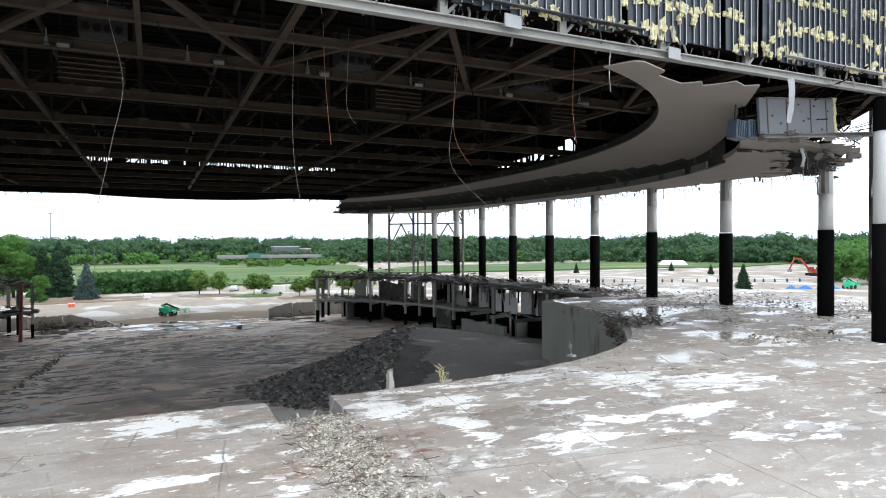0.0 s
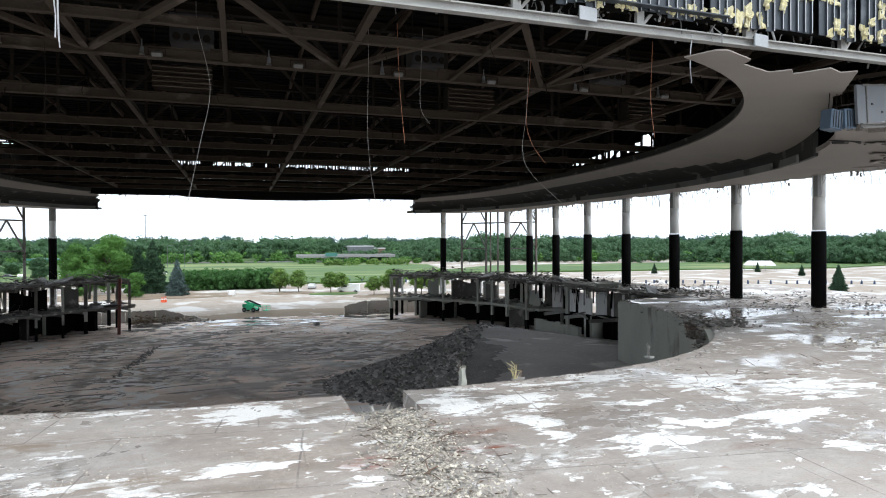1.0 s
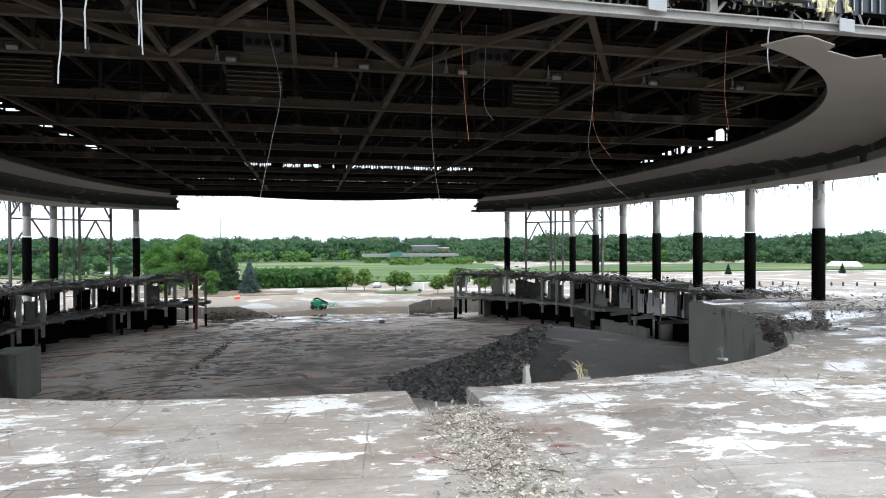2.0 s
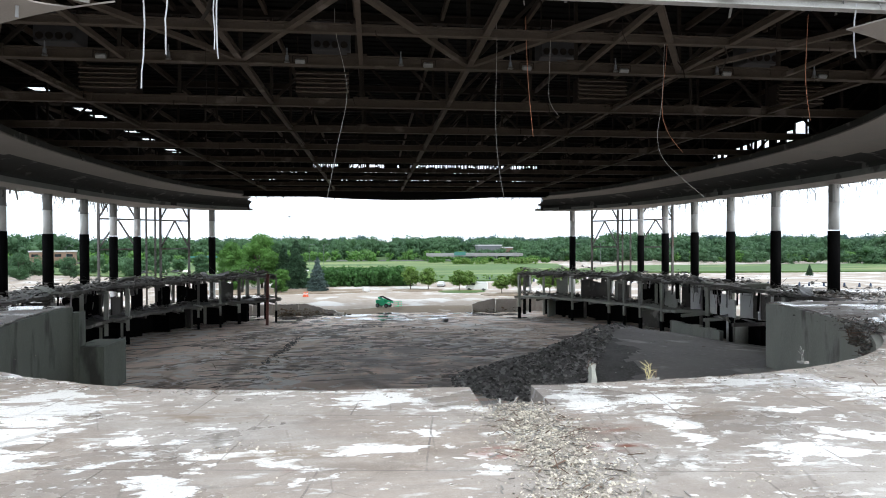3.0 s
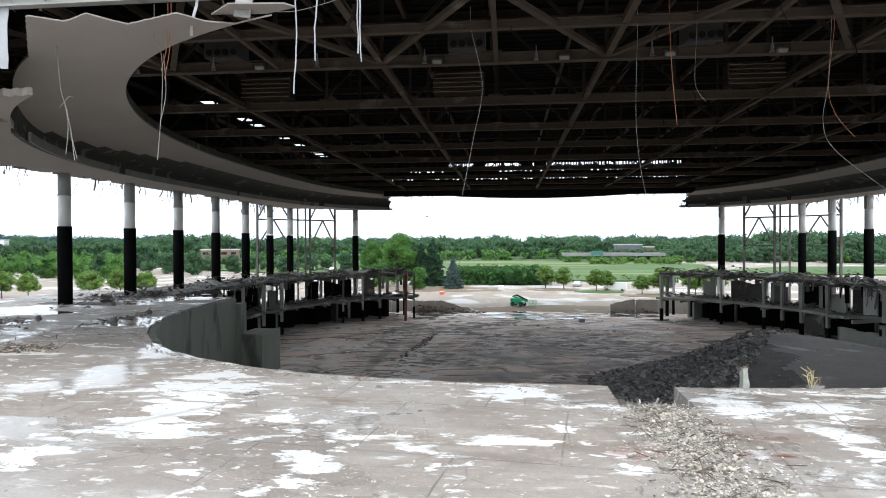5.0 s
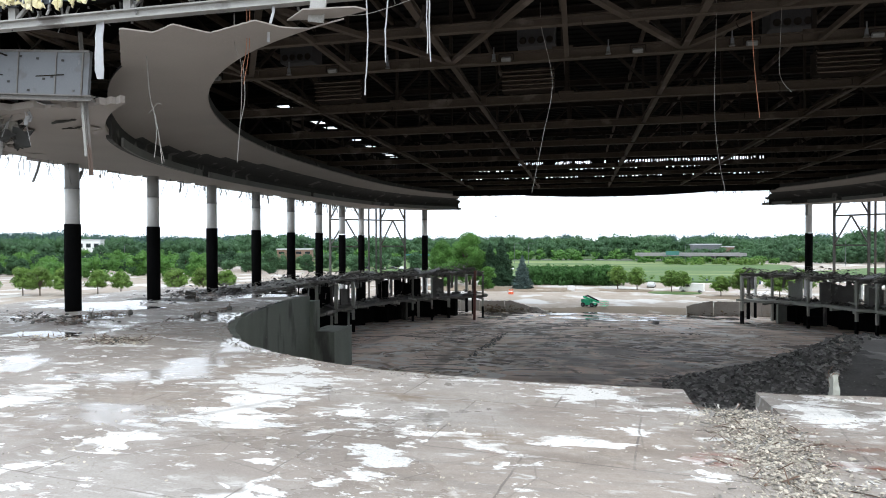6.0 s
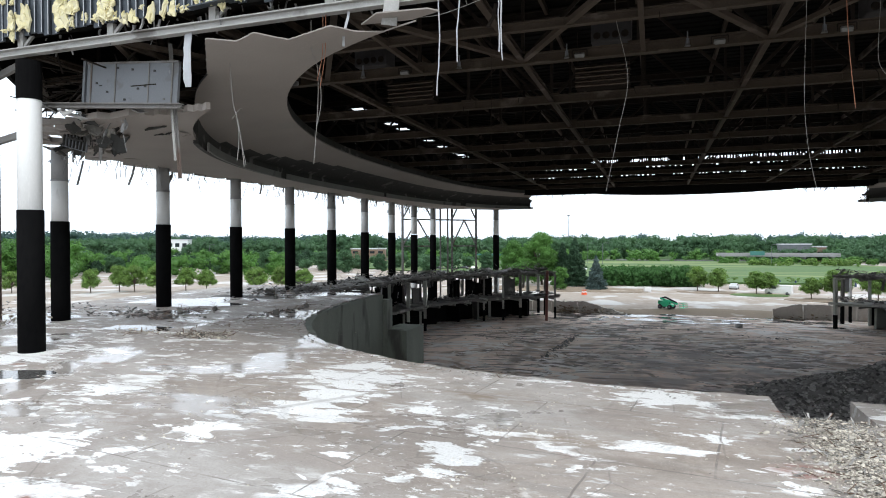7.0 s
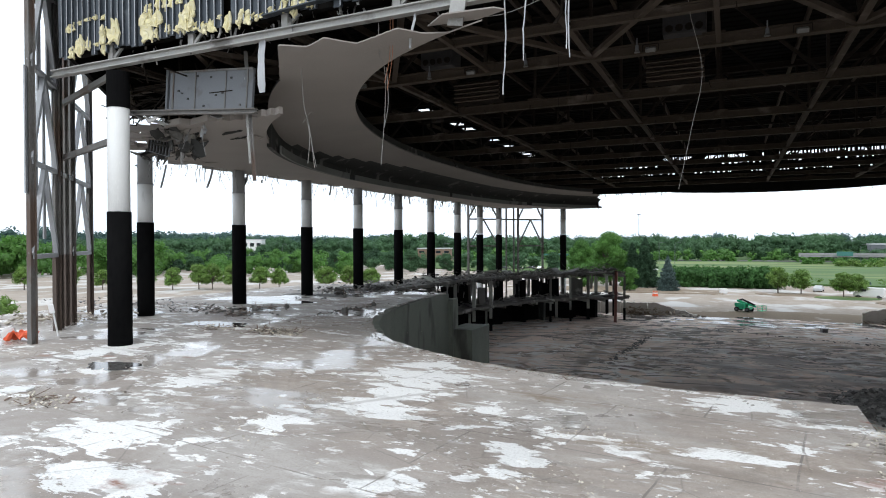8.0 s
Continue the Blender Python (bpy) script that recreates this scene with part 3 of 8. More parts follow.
def axis(lo, hi, step, far, grow=1.16):
    mid = list(np.arange(lo, hi + step / 2, step))
    s, a, b = step, [lo], [hi]
    while b[-1] < far:
        s *= grow
        a.append(a[-1] - s)
        b.append(b[-1] + s)
    return a[:0:-1] + mid + b[1:]


gx, gy = axis(-48, 48, 0.6, 4200), axis(16, 122, 0.6, 4200)
nx = len(gx)
verts = [(x, y, land(x, y)) for y in gy for x in gx]
faces = [(j * nx + i, j * nx + i + 1, (j + 1) * nx + i + 1, (j + 1) * nx + i) for j in range(len(gy) - 1) for i in range(nx - 1)]
ground = raw("ground", verts, faces, M_LOT, True)
for mat in (M_MUD, M_SPOIL, M_GRASS, M_DIRT, M_DARKMUD):
    ground.data.materials.append(mat)
for f in ground.data.polygons:
    x, y, _ = f.center
    wob = 6 * noise.noise((x * 0.05, y * 0.05, 7.0))
    if abs(x) < 50 and 15 < y < 111 + wob * 0.5:
        h, off, along = spoil_height(x, y)
        f.material_index = 2 if (off < 1.5 + wob * 0.8 + 2 * noise.noise((x * 0.3, y * 0.3, 1)) and h > 0.06) else (5 if off >= 0 and h > 0.1 else 1)
    elif abs(x) < 40 and 100 < y < 119 + wob:
        f.material_index = 4
    elif math.hypot(x, y - 60) > 420 or y < -150 or (y > 330 and x < 90):
        f.material_index = 3
tagged(ground, "flat bleached lot and muddy pit floor with a ramp of dark spoil", "ground", kind="structure")


def sheet(name, outline, z, mat, label, category, lift=0.05, kind="structure"):
    """A thin patch lying on the land inside a convex outline."""
    xs, ys = [p[0] for p in outline], [p[1] for p in outline]
    bm = bmesh.new()
    bm.faces.new([bm.verts.new((x, y, z + lift)) for x, y in outline])
    bmesh.ops.triangulate(bm, faces=bm.faces[:])
    ex = bmesh.ops.extrude_face_region(bm, geom=bm.faces[:])
    for v in ex["geom"]:
        if isinstance(v, bmesh.types.BMVert):
            v.co.z -= lift + 0.4
    bmesh.ops.recalc_face_normals(bm, faces=bm.faces[:])
    return solid(name, bm, mat, label, category, kind)


sheet("lawn", [(-30, 196), (30, 190), (75, 225), (95, 330), (60, 395), (-150, 400), (-190, 300), (-90, 230)], LAND_Z, M_GRASS,
      "bright green wet meadow beyond the lot", "meadow", 0.5)
sheet("verge", [(60, 240), (260, 215), (420, 260), (430, 300), (120, 300)], LAND_Z, M_GRASS, "green verge behind the lot", "verge", 0.45)
sheet("road", [(-260, 404), (420, 404), (420, 414), (-260, 414)], LAND_Z, M_ROAD, "grey highway in front of the woods", "road", 0.7)
sheet("planting_strip", [(-34, 150), (-6, 152), (-6, 163), (-40, 168), (-60, 160)], LAND_Z, M_DIRT, "bare earth bed under the tall trees", "bed", 0.12)

# ---------- raised floor of the concourse ----------
def ring_mesh(name, inner, outer, z_in, z_out, thick, mat, ths, keep=None, radial=5, close=False, rag=None, profile=None):
    """A ring of panels between two curves, cut where keep() says no, with real thickness."""
    nr = radial + 1
    vs, fs = [], []
    for th in ths:
        (ax, ay), (bx, by) = inner(th), outer(th)
        for k in range(nr):
            t = k / radial
            x, y = ax + (bx - ax) * t, ay + (by - ay) * t
            if rag and k in (0, radial):
                x, y = rag(x, y, th, k)
            vs.append((x, y, profile(t, y) if profile else z_in + (z_out - z_in) * t))
    rows = len(ths)
    for i in range(rows if close else rows - 1):
        for k in range(radial):
            a, b = i * nr + k, ((i + 1) % rows) * nr + k
            if keep:
                cx = sum(vs[v][0] for v in (a, b, a + 1, b + 1)) / 4
                cy = sum(vs[v][1] for v in (a, b, a + 1, b + 1)) / 4
                if not keep(cx, cy, ths[i], (k + 0.5) / radial):
                    continue
            fs.append((a, a + 1, b + 1, b))
    bm = bmesh.new()
    bv = [bm.verts.new(v) for v in vs]
    for f in fs:
        bm.faces.new([bv[i] for i in f])
    bmesh.ops.delete(bm, geom=[v for v in bm.verts if not v.link_faces], context='VERTS')
    ex = bmesh.ops.extrude_face_region(bm, geom=bm.faces[:])
    for v in ex["geom"]:
        if isinstance(v, bmesh.types.BMVert):
            v.co.z -= thick
    bmesh.ops.recalc_face_normals(bm, faces=bm.faces[:])
    return mesh_of(name, bm, mat)


def box_edge(x0, x1, y0, y1, cx, cy):
    def at(th):
        c, s = math.cos(radians(th)), math.sin(radians(th))
        k = min((x1 - cx) / c if c > 1e-6 else 1e9, (x0 - cx) / c if c < -1e-6 else 1e9,
                (y1 - cy) / s if s > 1e-6 else 1e9, (y0 - cy) / s if s < -1e-6 else 1e9)
        return cx + c * k, cy + s * k
    return at


def pit_edge(th):
    return oval(*PIT, th)


def ragged(x, y, th, k):
    if k:
        return x, y
    n = 0.16 * noise.noise((x * 1.1, y * 1.1, 0.0)) + 0.09 * noise.noise((x * 4, y * 4, 2.0))
    return x + n, y + n


def on_floor(x, y, th, t):
    if y > 62:
        return False
    # stretch of floor torn away down to the outer strip
    if y > 49.8 and x > 0 and abs(x) < 38.2:
        return False
    if y > 55.2 and x < 0 and abs(x) < 38.2:
        return False
    # broken slot in the near edge, filled with rubble
    s = 0.5 * noise.noise((y * 0.8, 0, 0))
    if -1.15 + s < x < 1.3 + 0.22 * (y - 20) and 19.4 < y < 23.2:
        return False
    return True


def plaza_edge(th):
    return box_edge(-50.5, 57.5, -90, 62.5, 0, 45)(th)


ths = list(np.arange(180, 256, 0.8)) + list(np.arange(256, 284, 0.25)) + list(np.arange(284, 360.1, 0.8))
ths = [180 - 0.8 * k for k in range(40, 0, -1)] + ths + [360.1 + 0.8 * k for k in range(1, 40)]
floor = new("floor", ring_mesh("floor", pit_edge, plaza_edge, 0, 0, 0.55, M_SLAB, ths, on_floor, 40, rag=ragged))
tagged(floor, "dirty brown-grey concrete concourse floor with bleached patches and puddles", "floor", kind="structure")

# retaining walls of the pit
def pit_wall(name, th0, th1, top, label, mat, thick=0.45):
    bm = bmesh.new()
    prev = None
    n = max(2, int(abs(th1 - th0) / 1.2))
    for i in range(n + 1):
        th = th0 + (th1 - th0) * i / n
        (x, y), (u, v) = pit_edge(th), oval(PIT[0] + thick, PIT[1] + thick, PIT[2], PIT[3], th)
        proud = 0.012 * smooth(25.5, 31.0, y)
        x, y = x * (1 - proud), y + (PIT[2] - y) * proud
        tz = top + (0.47 + 0.1 * noise.noise((x * 0.8, y * 0.8, 3.0))) * smooth(25.5, 31.0, y) + 0.06 * noise.noise((x, y, 0))
        row = [bm.verts.new(c) for c in ((x, y, tz), (u, v, tz), (u, v, FLOOR_Z - 0.6), (x, y, FLOOR_Z - 0.6))]
        if prev:
            for k in range(4):
                bm.faces.new((prev[k], prev[(k + 1) % 4], row[(k + 1) % 4], row[k]))
        else:
            bm.faces.new(row[::-1])
        prev = row
    bm.faces.new(prev)
    bmesh.ops.recalc_face_normals(bm, faces=bm.faces[:])
    return solid(name, bm, mat, label, "wall", "structure")


def pit_angle(y, side):
    """The angle on the pit's edge at that y."""
    best = min(np.arange(180, 360, 0.1), key=lambda a: abs(pit_edge(a)[1] - y) + (0 if (pit_edge(a)[0] > 0) == (side > 0) else 99))
    return float(best)


pit_wall("wall_pit_west", pit_angle(55.0, -1), 268.5, -0.55, "curved stained greenish concrete retaining wall of the pit, shade in its colour", M_WESTWALL)
pit_wall("wall_pit_east", 272.5, pit_angle(49.5, 1), -0.55, "curved stained grey concrete retaining wall of the pit", M_CONC)

# ---------- columns ----------
def column_meshes():
    b1, b2, b3, b4 = bmesh.new(), bmesh.new(), bmesh.new(), bmesh.new()
    add_tube(b1, (0, 0, -0.05), (0, 0, 6.3), 0.55, seg=24)
    for v in b1.verts:
        v.co.xy *= 1 + 0.03 * noise.noise(v.co * 2)
    add_tube(b2, (0, 0, 6.3), (0, 0, 9.0), 0.49, seg=24)
    add_tube(b3, (0, 0, 9.0), (0, 0, SOFFIT_Z + 0.3), 0.48, seg=24)
    add_tube(b4, (0, 0, 8.95), (0, 0, 9.05), 0.515, seg=24)
    return (mesh_of("sleeve", b1, M_BLACK, True), mesh_of("shaft", b2, M_WHITE, True),
            mesh_of("upper_shaft", b3, M_GREYCOL, True), mesh_of("collar", b4, M_GREYCOL))


SLEEVE, SHAFT, UPPER, COLLAR = column_meshes()
UPPER_PALE = UPPER.copy()
UPPER_PALE.materials[0] = M_WHITE
rng = random.Random(5)
spots = [(-HALF, y) for y in COL_Y] + [(HALF, 29.8 + 8.87 * k) for k in range(9)] + [(-CORNER_X, FRONT_Y), (31.75, 20.65), (-CORNER_X, BACK_Y), (CORNER_X, BACK_Y)]
for x, y in spots:
    near_corner = y < 25
    dark_top = "white round steel column with a black sleeve to head height and a grey top"
    col = thing("column", dark_top, "column", pose(x, y, 0), "columns round the hall")
    piece("sleeve", SLEEVE, col, pose(0, 0, 0) @ Matrix.Diagonal((1, 1, 1 + rng.uniform(-0.02, 0.03), 1)))
    if near_corner:
        piece("shaft", SHAFT, col, Matrix.Translation((0, 0, 6.3)) @ Matrix.Diagonal((1.02, 1.02, 1.93, 1)) @ Matrix.Translation((0, 0, -6.3)))
        # shade under the roof edge put into the colour: the top is black
        bm = bmesh.new()
        add_tube(bm, (0, 0, 11.5), (0, 0, CHORD_Z - 0.55), 0.52, seg=24)
        part("upper_shaft", bm, M_BLACK, col, "upper shaft, black for the shade under the roof")
    else:
        piece("shaft", SHAFT, col)
        piece("upper_shaft", UPPER if x < 0 else UPPER_PALE, col)
        if x < 0:
            piece("collar", COLLAR, col)
        else:
            bm = bmesh.new()
            add_box(bm, (-0.42, -0.2, 9.9), (0.3, 0.45, 1.7), rng.uniform(-20, 20))
            part("loose_casing", bm, M_GREYCOL, col, "grey scrap of casing")
    if y > 55:
        bm = bmesh.new()
        add_tube(bm, (0, 0, FLOOR_Z - 0.2), (0, 0, -0.2), 0.5, seg=20)
        part("lower_shaft", bm, M_WHITE if rng.random() < 0.5 else M_SOOT, col, "stained lower shaft")

# ---------- roof ----------
TR_X = [TIE_X + TIE / 2 * k for k in range(-7, 8)]
PANEL = TIE / 2


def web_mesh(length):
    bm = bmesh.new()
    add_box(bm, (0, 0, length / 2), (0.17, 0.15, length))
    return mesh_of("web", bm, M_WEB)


DEPTH = ROOF_Z - 0.5 - CHORD_Z
UPRIGHT, DIAGONAL = web_mesh(DEPTH), web_mesh(math.hypot(PANEL, DEPTH))
bm = bmesh.new()
add_flange(bm, (-39.2, 0, 0), (39.2, 0, 0), 0.42, 0.5)
CHORD = mesh_of("chord", bm, M_STEEL)
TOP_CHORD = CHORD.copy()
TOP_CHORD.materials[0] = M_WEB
bm = bmesh.new()
add_box(bm, (0, 0, 0.12), (0.95, 0.06, 0.5))
GUSSET = mesh_of("gusset", bm, M_STEEL)
for y in COL_Y:
    tr = thing("roof_truss", "brown primer-painted steel roof truss", "truss", pose(0, y, CHORD_Z), "roof trusses")
    piece("bottom_chord", CHORD, tr)
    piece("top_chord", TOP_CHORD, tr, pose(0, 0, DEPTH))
    ang = math.degrees(math.atan2(PANEL, DEPTH))
    for i, x in enumerate(TR_X):
        piece("upright", UPRIGHT, tr, pose(x, 0.0, 0))
        piece("gusset", GUSSET, tr, pose(x, -0.09, 0))
        if i < len(TR_X) - 1:
            piece("diagonal", DIAGONAL, tr, pose(x, 0.03, 0, 0, ang, 0) if i % 2 else pose(x + PANEL, 0.03, 0, 0, -ang, 0))

for k in range(-3, 4):
    x = TIE_X + TIE * k
    bm = bmesh.new()
    add_flange(bm, (x, FRONT_Y, CHORD_Z), (x, BACK_Y - 6, CHORD_Z), 0.28, 0.3)
    solid("tie_beam", bm, M_STEEL, "long brown steel tie running between the trusses", "beam", group="roof ties")
for k in range(-7, 8):
    bm = bmesh.new()
    add_beam(bm, (PANEL * k, FRONT_Y, ROOF_Z - 0.35), (PANEL * k, BACK_Y, ROOF_Z - 0.35), 0.2, 0.4)
    solid("purlin", bm, M_STEEL, "brown steel purlin under the roof deck", "beam", group="purlins")
# wind bracing in the first bay
for k in range(-3, 4):
    for s in (-1, 1):
        a, b = (TIE_X + TIE * k, COL_Y[0], CHORD_Z - 0.05), (TIE_X + TIE * (k + 0.5 * s), FRONT_Y + 0.2, CHORD_Z - 0.05)
        if abs(b[0]) < 36:
            bm = bmesh.new()
            add_beam(bm, a, b, 0.26, 0.2)
            solid("wind_brace", bm, M_STEEL, "slanting brown steel wind brace in the roof edge bay", "brace", group="wind braces")
for k in range(-3, 3):
    bm = bmesh.new()
    add_beam(bm, (TIE_X + 0.2 + TIE * (k + 0.5), FRONT_Y + 0.2, CHORD_Z - 0.1), (TIE_X + 0.2 + TIE * (k + 0.5), COL_Y[0], CHORD_Z - 0.1), 0.2, 0.22)
    solid("strut", bm, M_STEEL, "brown steel strut in the roof edge bay", "beam", group="edge bay struts")
bm = bmesh.new()
add_flange(bm, (-36, 25.4, CHORD_Z), (36, 25.4, CHORD_Z), 0.3, 0.36)
solid("cross_beam", bm, M_STEEL, "brown steel cross beam in the roof edge bay", "beam")

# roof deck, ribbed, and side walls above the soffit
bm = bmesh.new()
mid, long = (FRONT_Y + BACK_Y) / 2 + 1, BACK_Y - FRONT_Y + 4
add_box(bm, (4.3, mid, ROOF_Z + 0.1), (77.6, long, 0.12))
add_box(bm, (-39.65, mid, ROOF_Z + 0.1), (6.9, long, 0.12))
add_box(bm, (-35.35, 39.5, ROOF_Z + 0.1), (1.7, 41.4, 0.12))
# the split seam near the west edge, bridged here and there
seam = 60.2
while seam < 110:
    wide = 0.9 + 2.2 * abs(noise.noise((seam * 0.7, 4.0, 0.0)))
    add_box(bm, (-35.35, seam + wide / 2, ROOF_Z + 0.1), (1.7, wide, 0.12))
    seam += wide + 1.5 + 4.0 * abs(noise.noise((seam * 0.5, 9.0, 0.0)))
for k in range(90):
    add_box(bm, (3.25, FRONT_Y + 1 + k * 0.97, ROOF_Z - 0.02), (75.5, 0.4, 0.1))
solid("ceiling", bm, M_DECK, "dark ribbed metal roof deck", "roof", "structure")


def upper_wall(name, p, q, z0, z1, slots, label):
    """A dark upper wall from p to q with slots (from, to along, z0, z1) left open in it."""
    (x0, y0), (x1, y1) = p, q
    ln = math.hypot(x1 - x0, y1 - y0)
    ux, uy = (x1 - x0) / ln, (y1 - y0) / ln
    zs = sorted({z0, z1, *[v for s in slots for v in s[2:]]})
    vs, fs = [], []

    def block(u0, u1, w0, w1):
        k = len(vs)
        for u in (u0, u1):
            for o in (-0.12, 0.12):
                for w in (w0, w1):
                    vs.append((x0 + ux * u - uy * o, y0 + uy * u + ux * o, w))
        fs.extend([[k + i for i in f] for f in ((0, 1, 3, 2), (4, 6, 7, 5), (0, 4, 5, 1), (2, 3, 7, 6), (0, 2, 6, 4), (1, 5, 7, 3))])

    for w0, w1 in zip(zs, zs[1:]):
        wm, u = (w0 + w1) / 2, 0.0
        for a, b in sorted((s[0], s[1]) for s in slots if s[2] <= wm <= s[3]):
            if a > u:
                block(u, a, w0, w1)
            u = max(u, b)
        if u < ln:
            block(u, ln, w0, w1)
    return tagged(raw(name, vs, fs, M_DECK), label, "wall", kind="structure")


rs = random.Random(11)
slots = []


def broken_row(u, end, z0, z1, wide, gap, chance):
    """A row of narrow daylight gaps between ribs, missing here and there."""
    while u < end:
        w = rs.uniform(0.3, 1.0) * wide
        if noise.noise((u * 0.22, z0, 0)) > chance:
            d = rs.choice((0, 0, 0.12, 0.2))
            slots.append((round(u, 2), round(u + w, 2), z0 + d, z1))
        u += w + rs.uniform(0.3, 1.2) * gap


broken_row(7.0, 57, 18.45, 19.05, 0.34, 0.24, -0.2)
broken_row(5.0, 58, 17.55, 17.75, 0.5, 0.6, -0.02)
broken_row(5.0, 58, 16.2, 16.5, 0.4, 0.45, -0.12)
broken_row(6.0, 56, 15.3, 15.45, 0.7, 0.6, -0.1)
broken_row(7.0, 55, 14.45, 14.62, 1.4, 0.6, -0.2)
upper_wall("wall_back_upper", (-31.4, BACK_Y + 2.2), (31.4, BACK_Y + 2.2), 13.3, ROOF_Z, slots, "dark upper end wall with broken gaps of daylight")
for s in (-1, 1):
    slots, u = [], (20.0 if s < 0 else 8.0)
    while u < 66:
        w = rs.uniform(0.4, 1.8)
        zt = 17.1 - max(0.0, u - 21) * 0.165
        zt = max(zt, 14.3)
        if s > 0 and u > 42 and rs.random() < 0.3:
            slots.append((u, u + w, zt, zt + 0.22))
        u += w + rs.uniform(0.3, 2.4)
    if s > 0:
        slots += [(32.9, 35.2, 16.5, 18.3), (35.4, 36.7, 16.4, 17.6), (37.6, 38.4, 16.6, 17.3)] + [(39.6 + 1.45 * k, 40.7 + 1.45 * k, 16.35 + 0.12 * (k % 3), 17.5 - 0.08 * k) for k in range(9)]
    slots += [(58 + 1.3 * k, 58.7 + 1.3 * k, 14.2, 15.2) for k in range(8)]
    upper_wall("wall_west_upper" if s < 0 else "wall_east_upper", (s * 42.2, 29), (s * 42.2, 103), SOFFIT_Z + 0.35, ROOF_Z, slots + [(0.0, 7.0, SOFFIT_Z + 0.35, 14.1)], "dark upper side wall with broken gaps of daylight")
    for (xa, ya), (xb, yb), nm in (((s * 35.2, FRONT_Y + 0.3), (s * 42.2, 29), "front"), ((s * 42.2, 103), (s * 31.4, BACK_Y + 2.2), "back")):
        upper_wall("wall_%s_%s_upper" % ("west" if s < 0 else "east", nm), (xa, ya), (xb, yb), 14.4 if nm == "front" else SOFFIT_Z + 0.35, ROOF_Z, [], "dark upper corner wall")

# front edge beam, hangers and ribbed cladding
bm = bmesh.new()
add_flange(bm, (-36.3, FRONT_Y, 13.72), (36.3, FRONT_Y, 13.72), 0.35, 0.36)
solid("edge_beam", bm, M_EDGE, "pale weathered steel beam along the torn roof edge", "beam")
for s in (-1, 1):
    bm = bmesh.new()
    add_flange(bm, (s * (CORNER_X + 0.2), FRONT_Y + 0.3, 13.72), (s * (HALF + 0.9), Y0, 13.72), 0.35, 0.42)
    solid("edge_beam", bm, M_STEEL, "dark steel beam over the cut corner", "beam")
for k in range(-6, 7):
    bm = bmesh.new()
    x = 5.3 * k
    add_box(bm, (x, FRONT_Y, 14.3), (0.32, 0.2, 0.9))
    add_beam(bm, (x + 0.1, FRONT_Y, 13.9), (x + 0.75, FRONT_Y + 0.1, 14.6), 0.12)
    solid("hanger", bm, M_EDGE, "pale steel hanger plate on the roof edge beam", "hanger", group="hangers")
bm = bmesh.new()
add_box(bm, (0, FRONT_Y + 0.15, 14.55), (70.6, 0.3, 0.3))
add_box(bm, (0, FRONT_Y + 0.2, 17.6), (70.6, 0.3, 0.3))
add_box(bm, (0, FRONT_Y + 0.55, 17.2), (70.6, 0.1, 5.2))
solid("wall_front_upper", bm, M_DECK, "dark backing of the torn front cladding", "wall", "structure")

bm = bmesh.new()
add_box(bm, (0, 0, 0), (0.34, 0.05, 6.8))
add_box(bm, (0.2, -0.05, 0), (0.05, 0.14, 6.8))
RIB = mesh_of("sheet", bm, M_CLAD)
RIB.materials.append(M_RIB)
for f in RIB.polygons:
    if f.center.x > 0.12 and f.normal.y < -0.5:
        f.material_index = 1
clad = thing("front_cladding", "dark blue-grey ribbed metal cladding with torn lower edge", "cladding")
rc = random.Random(3)
for k in range(-86, 87):
    if rc.random() < 0.03:
        continue
    piece("sheet", RIB, clad, pose(k * 0.41, FRONT_Y - 0.25 + rc.uniform(-0.02, 0.02), 17.74 + rc.choice((0, 0, 0.05, -0.12, 0.25)), rc.uniform(-0.4, 0.4), rc.uniform(-0.35, 0.35), 0))


def wool_tuft(seed):
    """A torn rag of glass wool: a crumpled pad with an uneven outline."""
    bm = bmesh.new()
    bmesh.ops.create_grid(bm, x_segments=7, y_segments=6, size=0.26, matrix=pose(0, 0, 0, 90))
    for v in bm.verts:
        q = v.co * 6 + Vector((seed * 7.3, 0, 0))
        v.co += Vector((noise.noise(q) * 0.16, noise.noise(q + Vector((9, 0, 0))) * 0.1 - 0.05, noise.noise(q + Vector((0, 9, 0))) * 0.2))
    ex = bmesh.ops.extrude_face_region(bm, geom=bm.faces[:])
    for v in ex["geom"]:
        if isinstance(v, bmesh.types.BMVert):
            v.co.y += 0.07
    bmesh.ops.recalc_face_normals(bm, faces=bm.faces[:])
    return mesh_of("wool", bm, M_WOOL)


WOOL = [wool_tuft(s) for s in range(5)]
for row, z, dens in ((0, 14.6, 0.36), (1, 15.9, 0.5), (2, 17.4, 0.4), (3, 18.8, 0.4)):
    k = -35.0
    while k < 35:
        k += rc.uniform(0.35, 0.7)
        if noise.noise((k * 0.25, row * 3.1, 0)) > 0.28 - dens:
            t = piece("wool", rc.choice(WOOL), clad, pose(k, FRONT_Y - 0.3, z + rc.uniform(-0.2, 0.15), 0, rc.uniform(-20, 20), 0) @ Matrix.Diagonal((rc.uniform(0.45, 1.0), 1, rc.choice((0.4, 0.6, 0.9, 1.2)) * rc.uniform(0.7, 1.2), 1)))

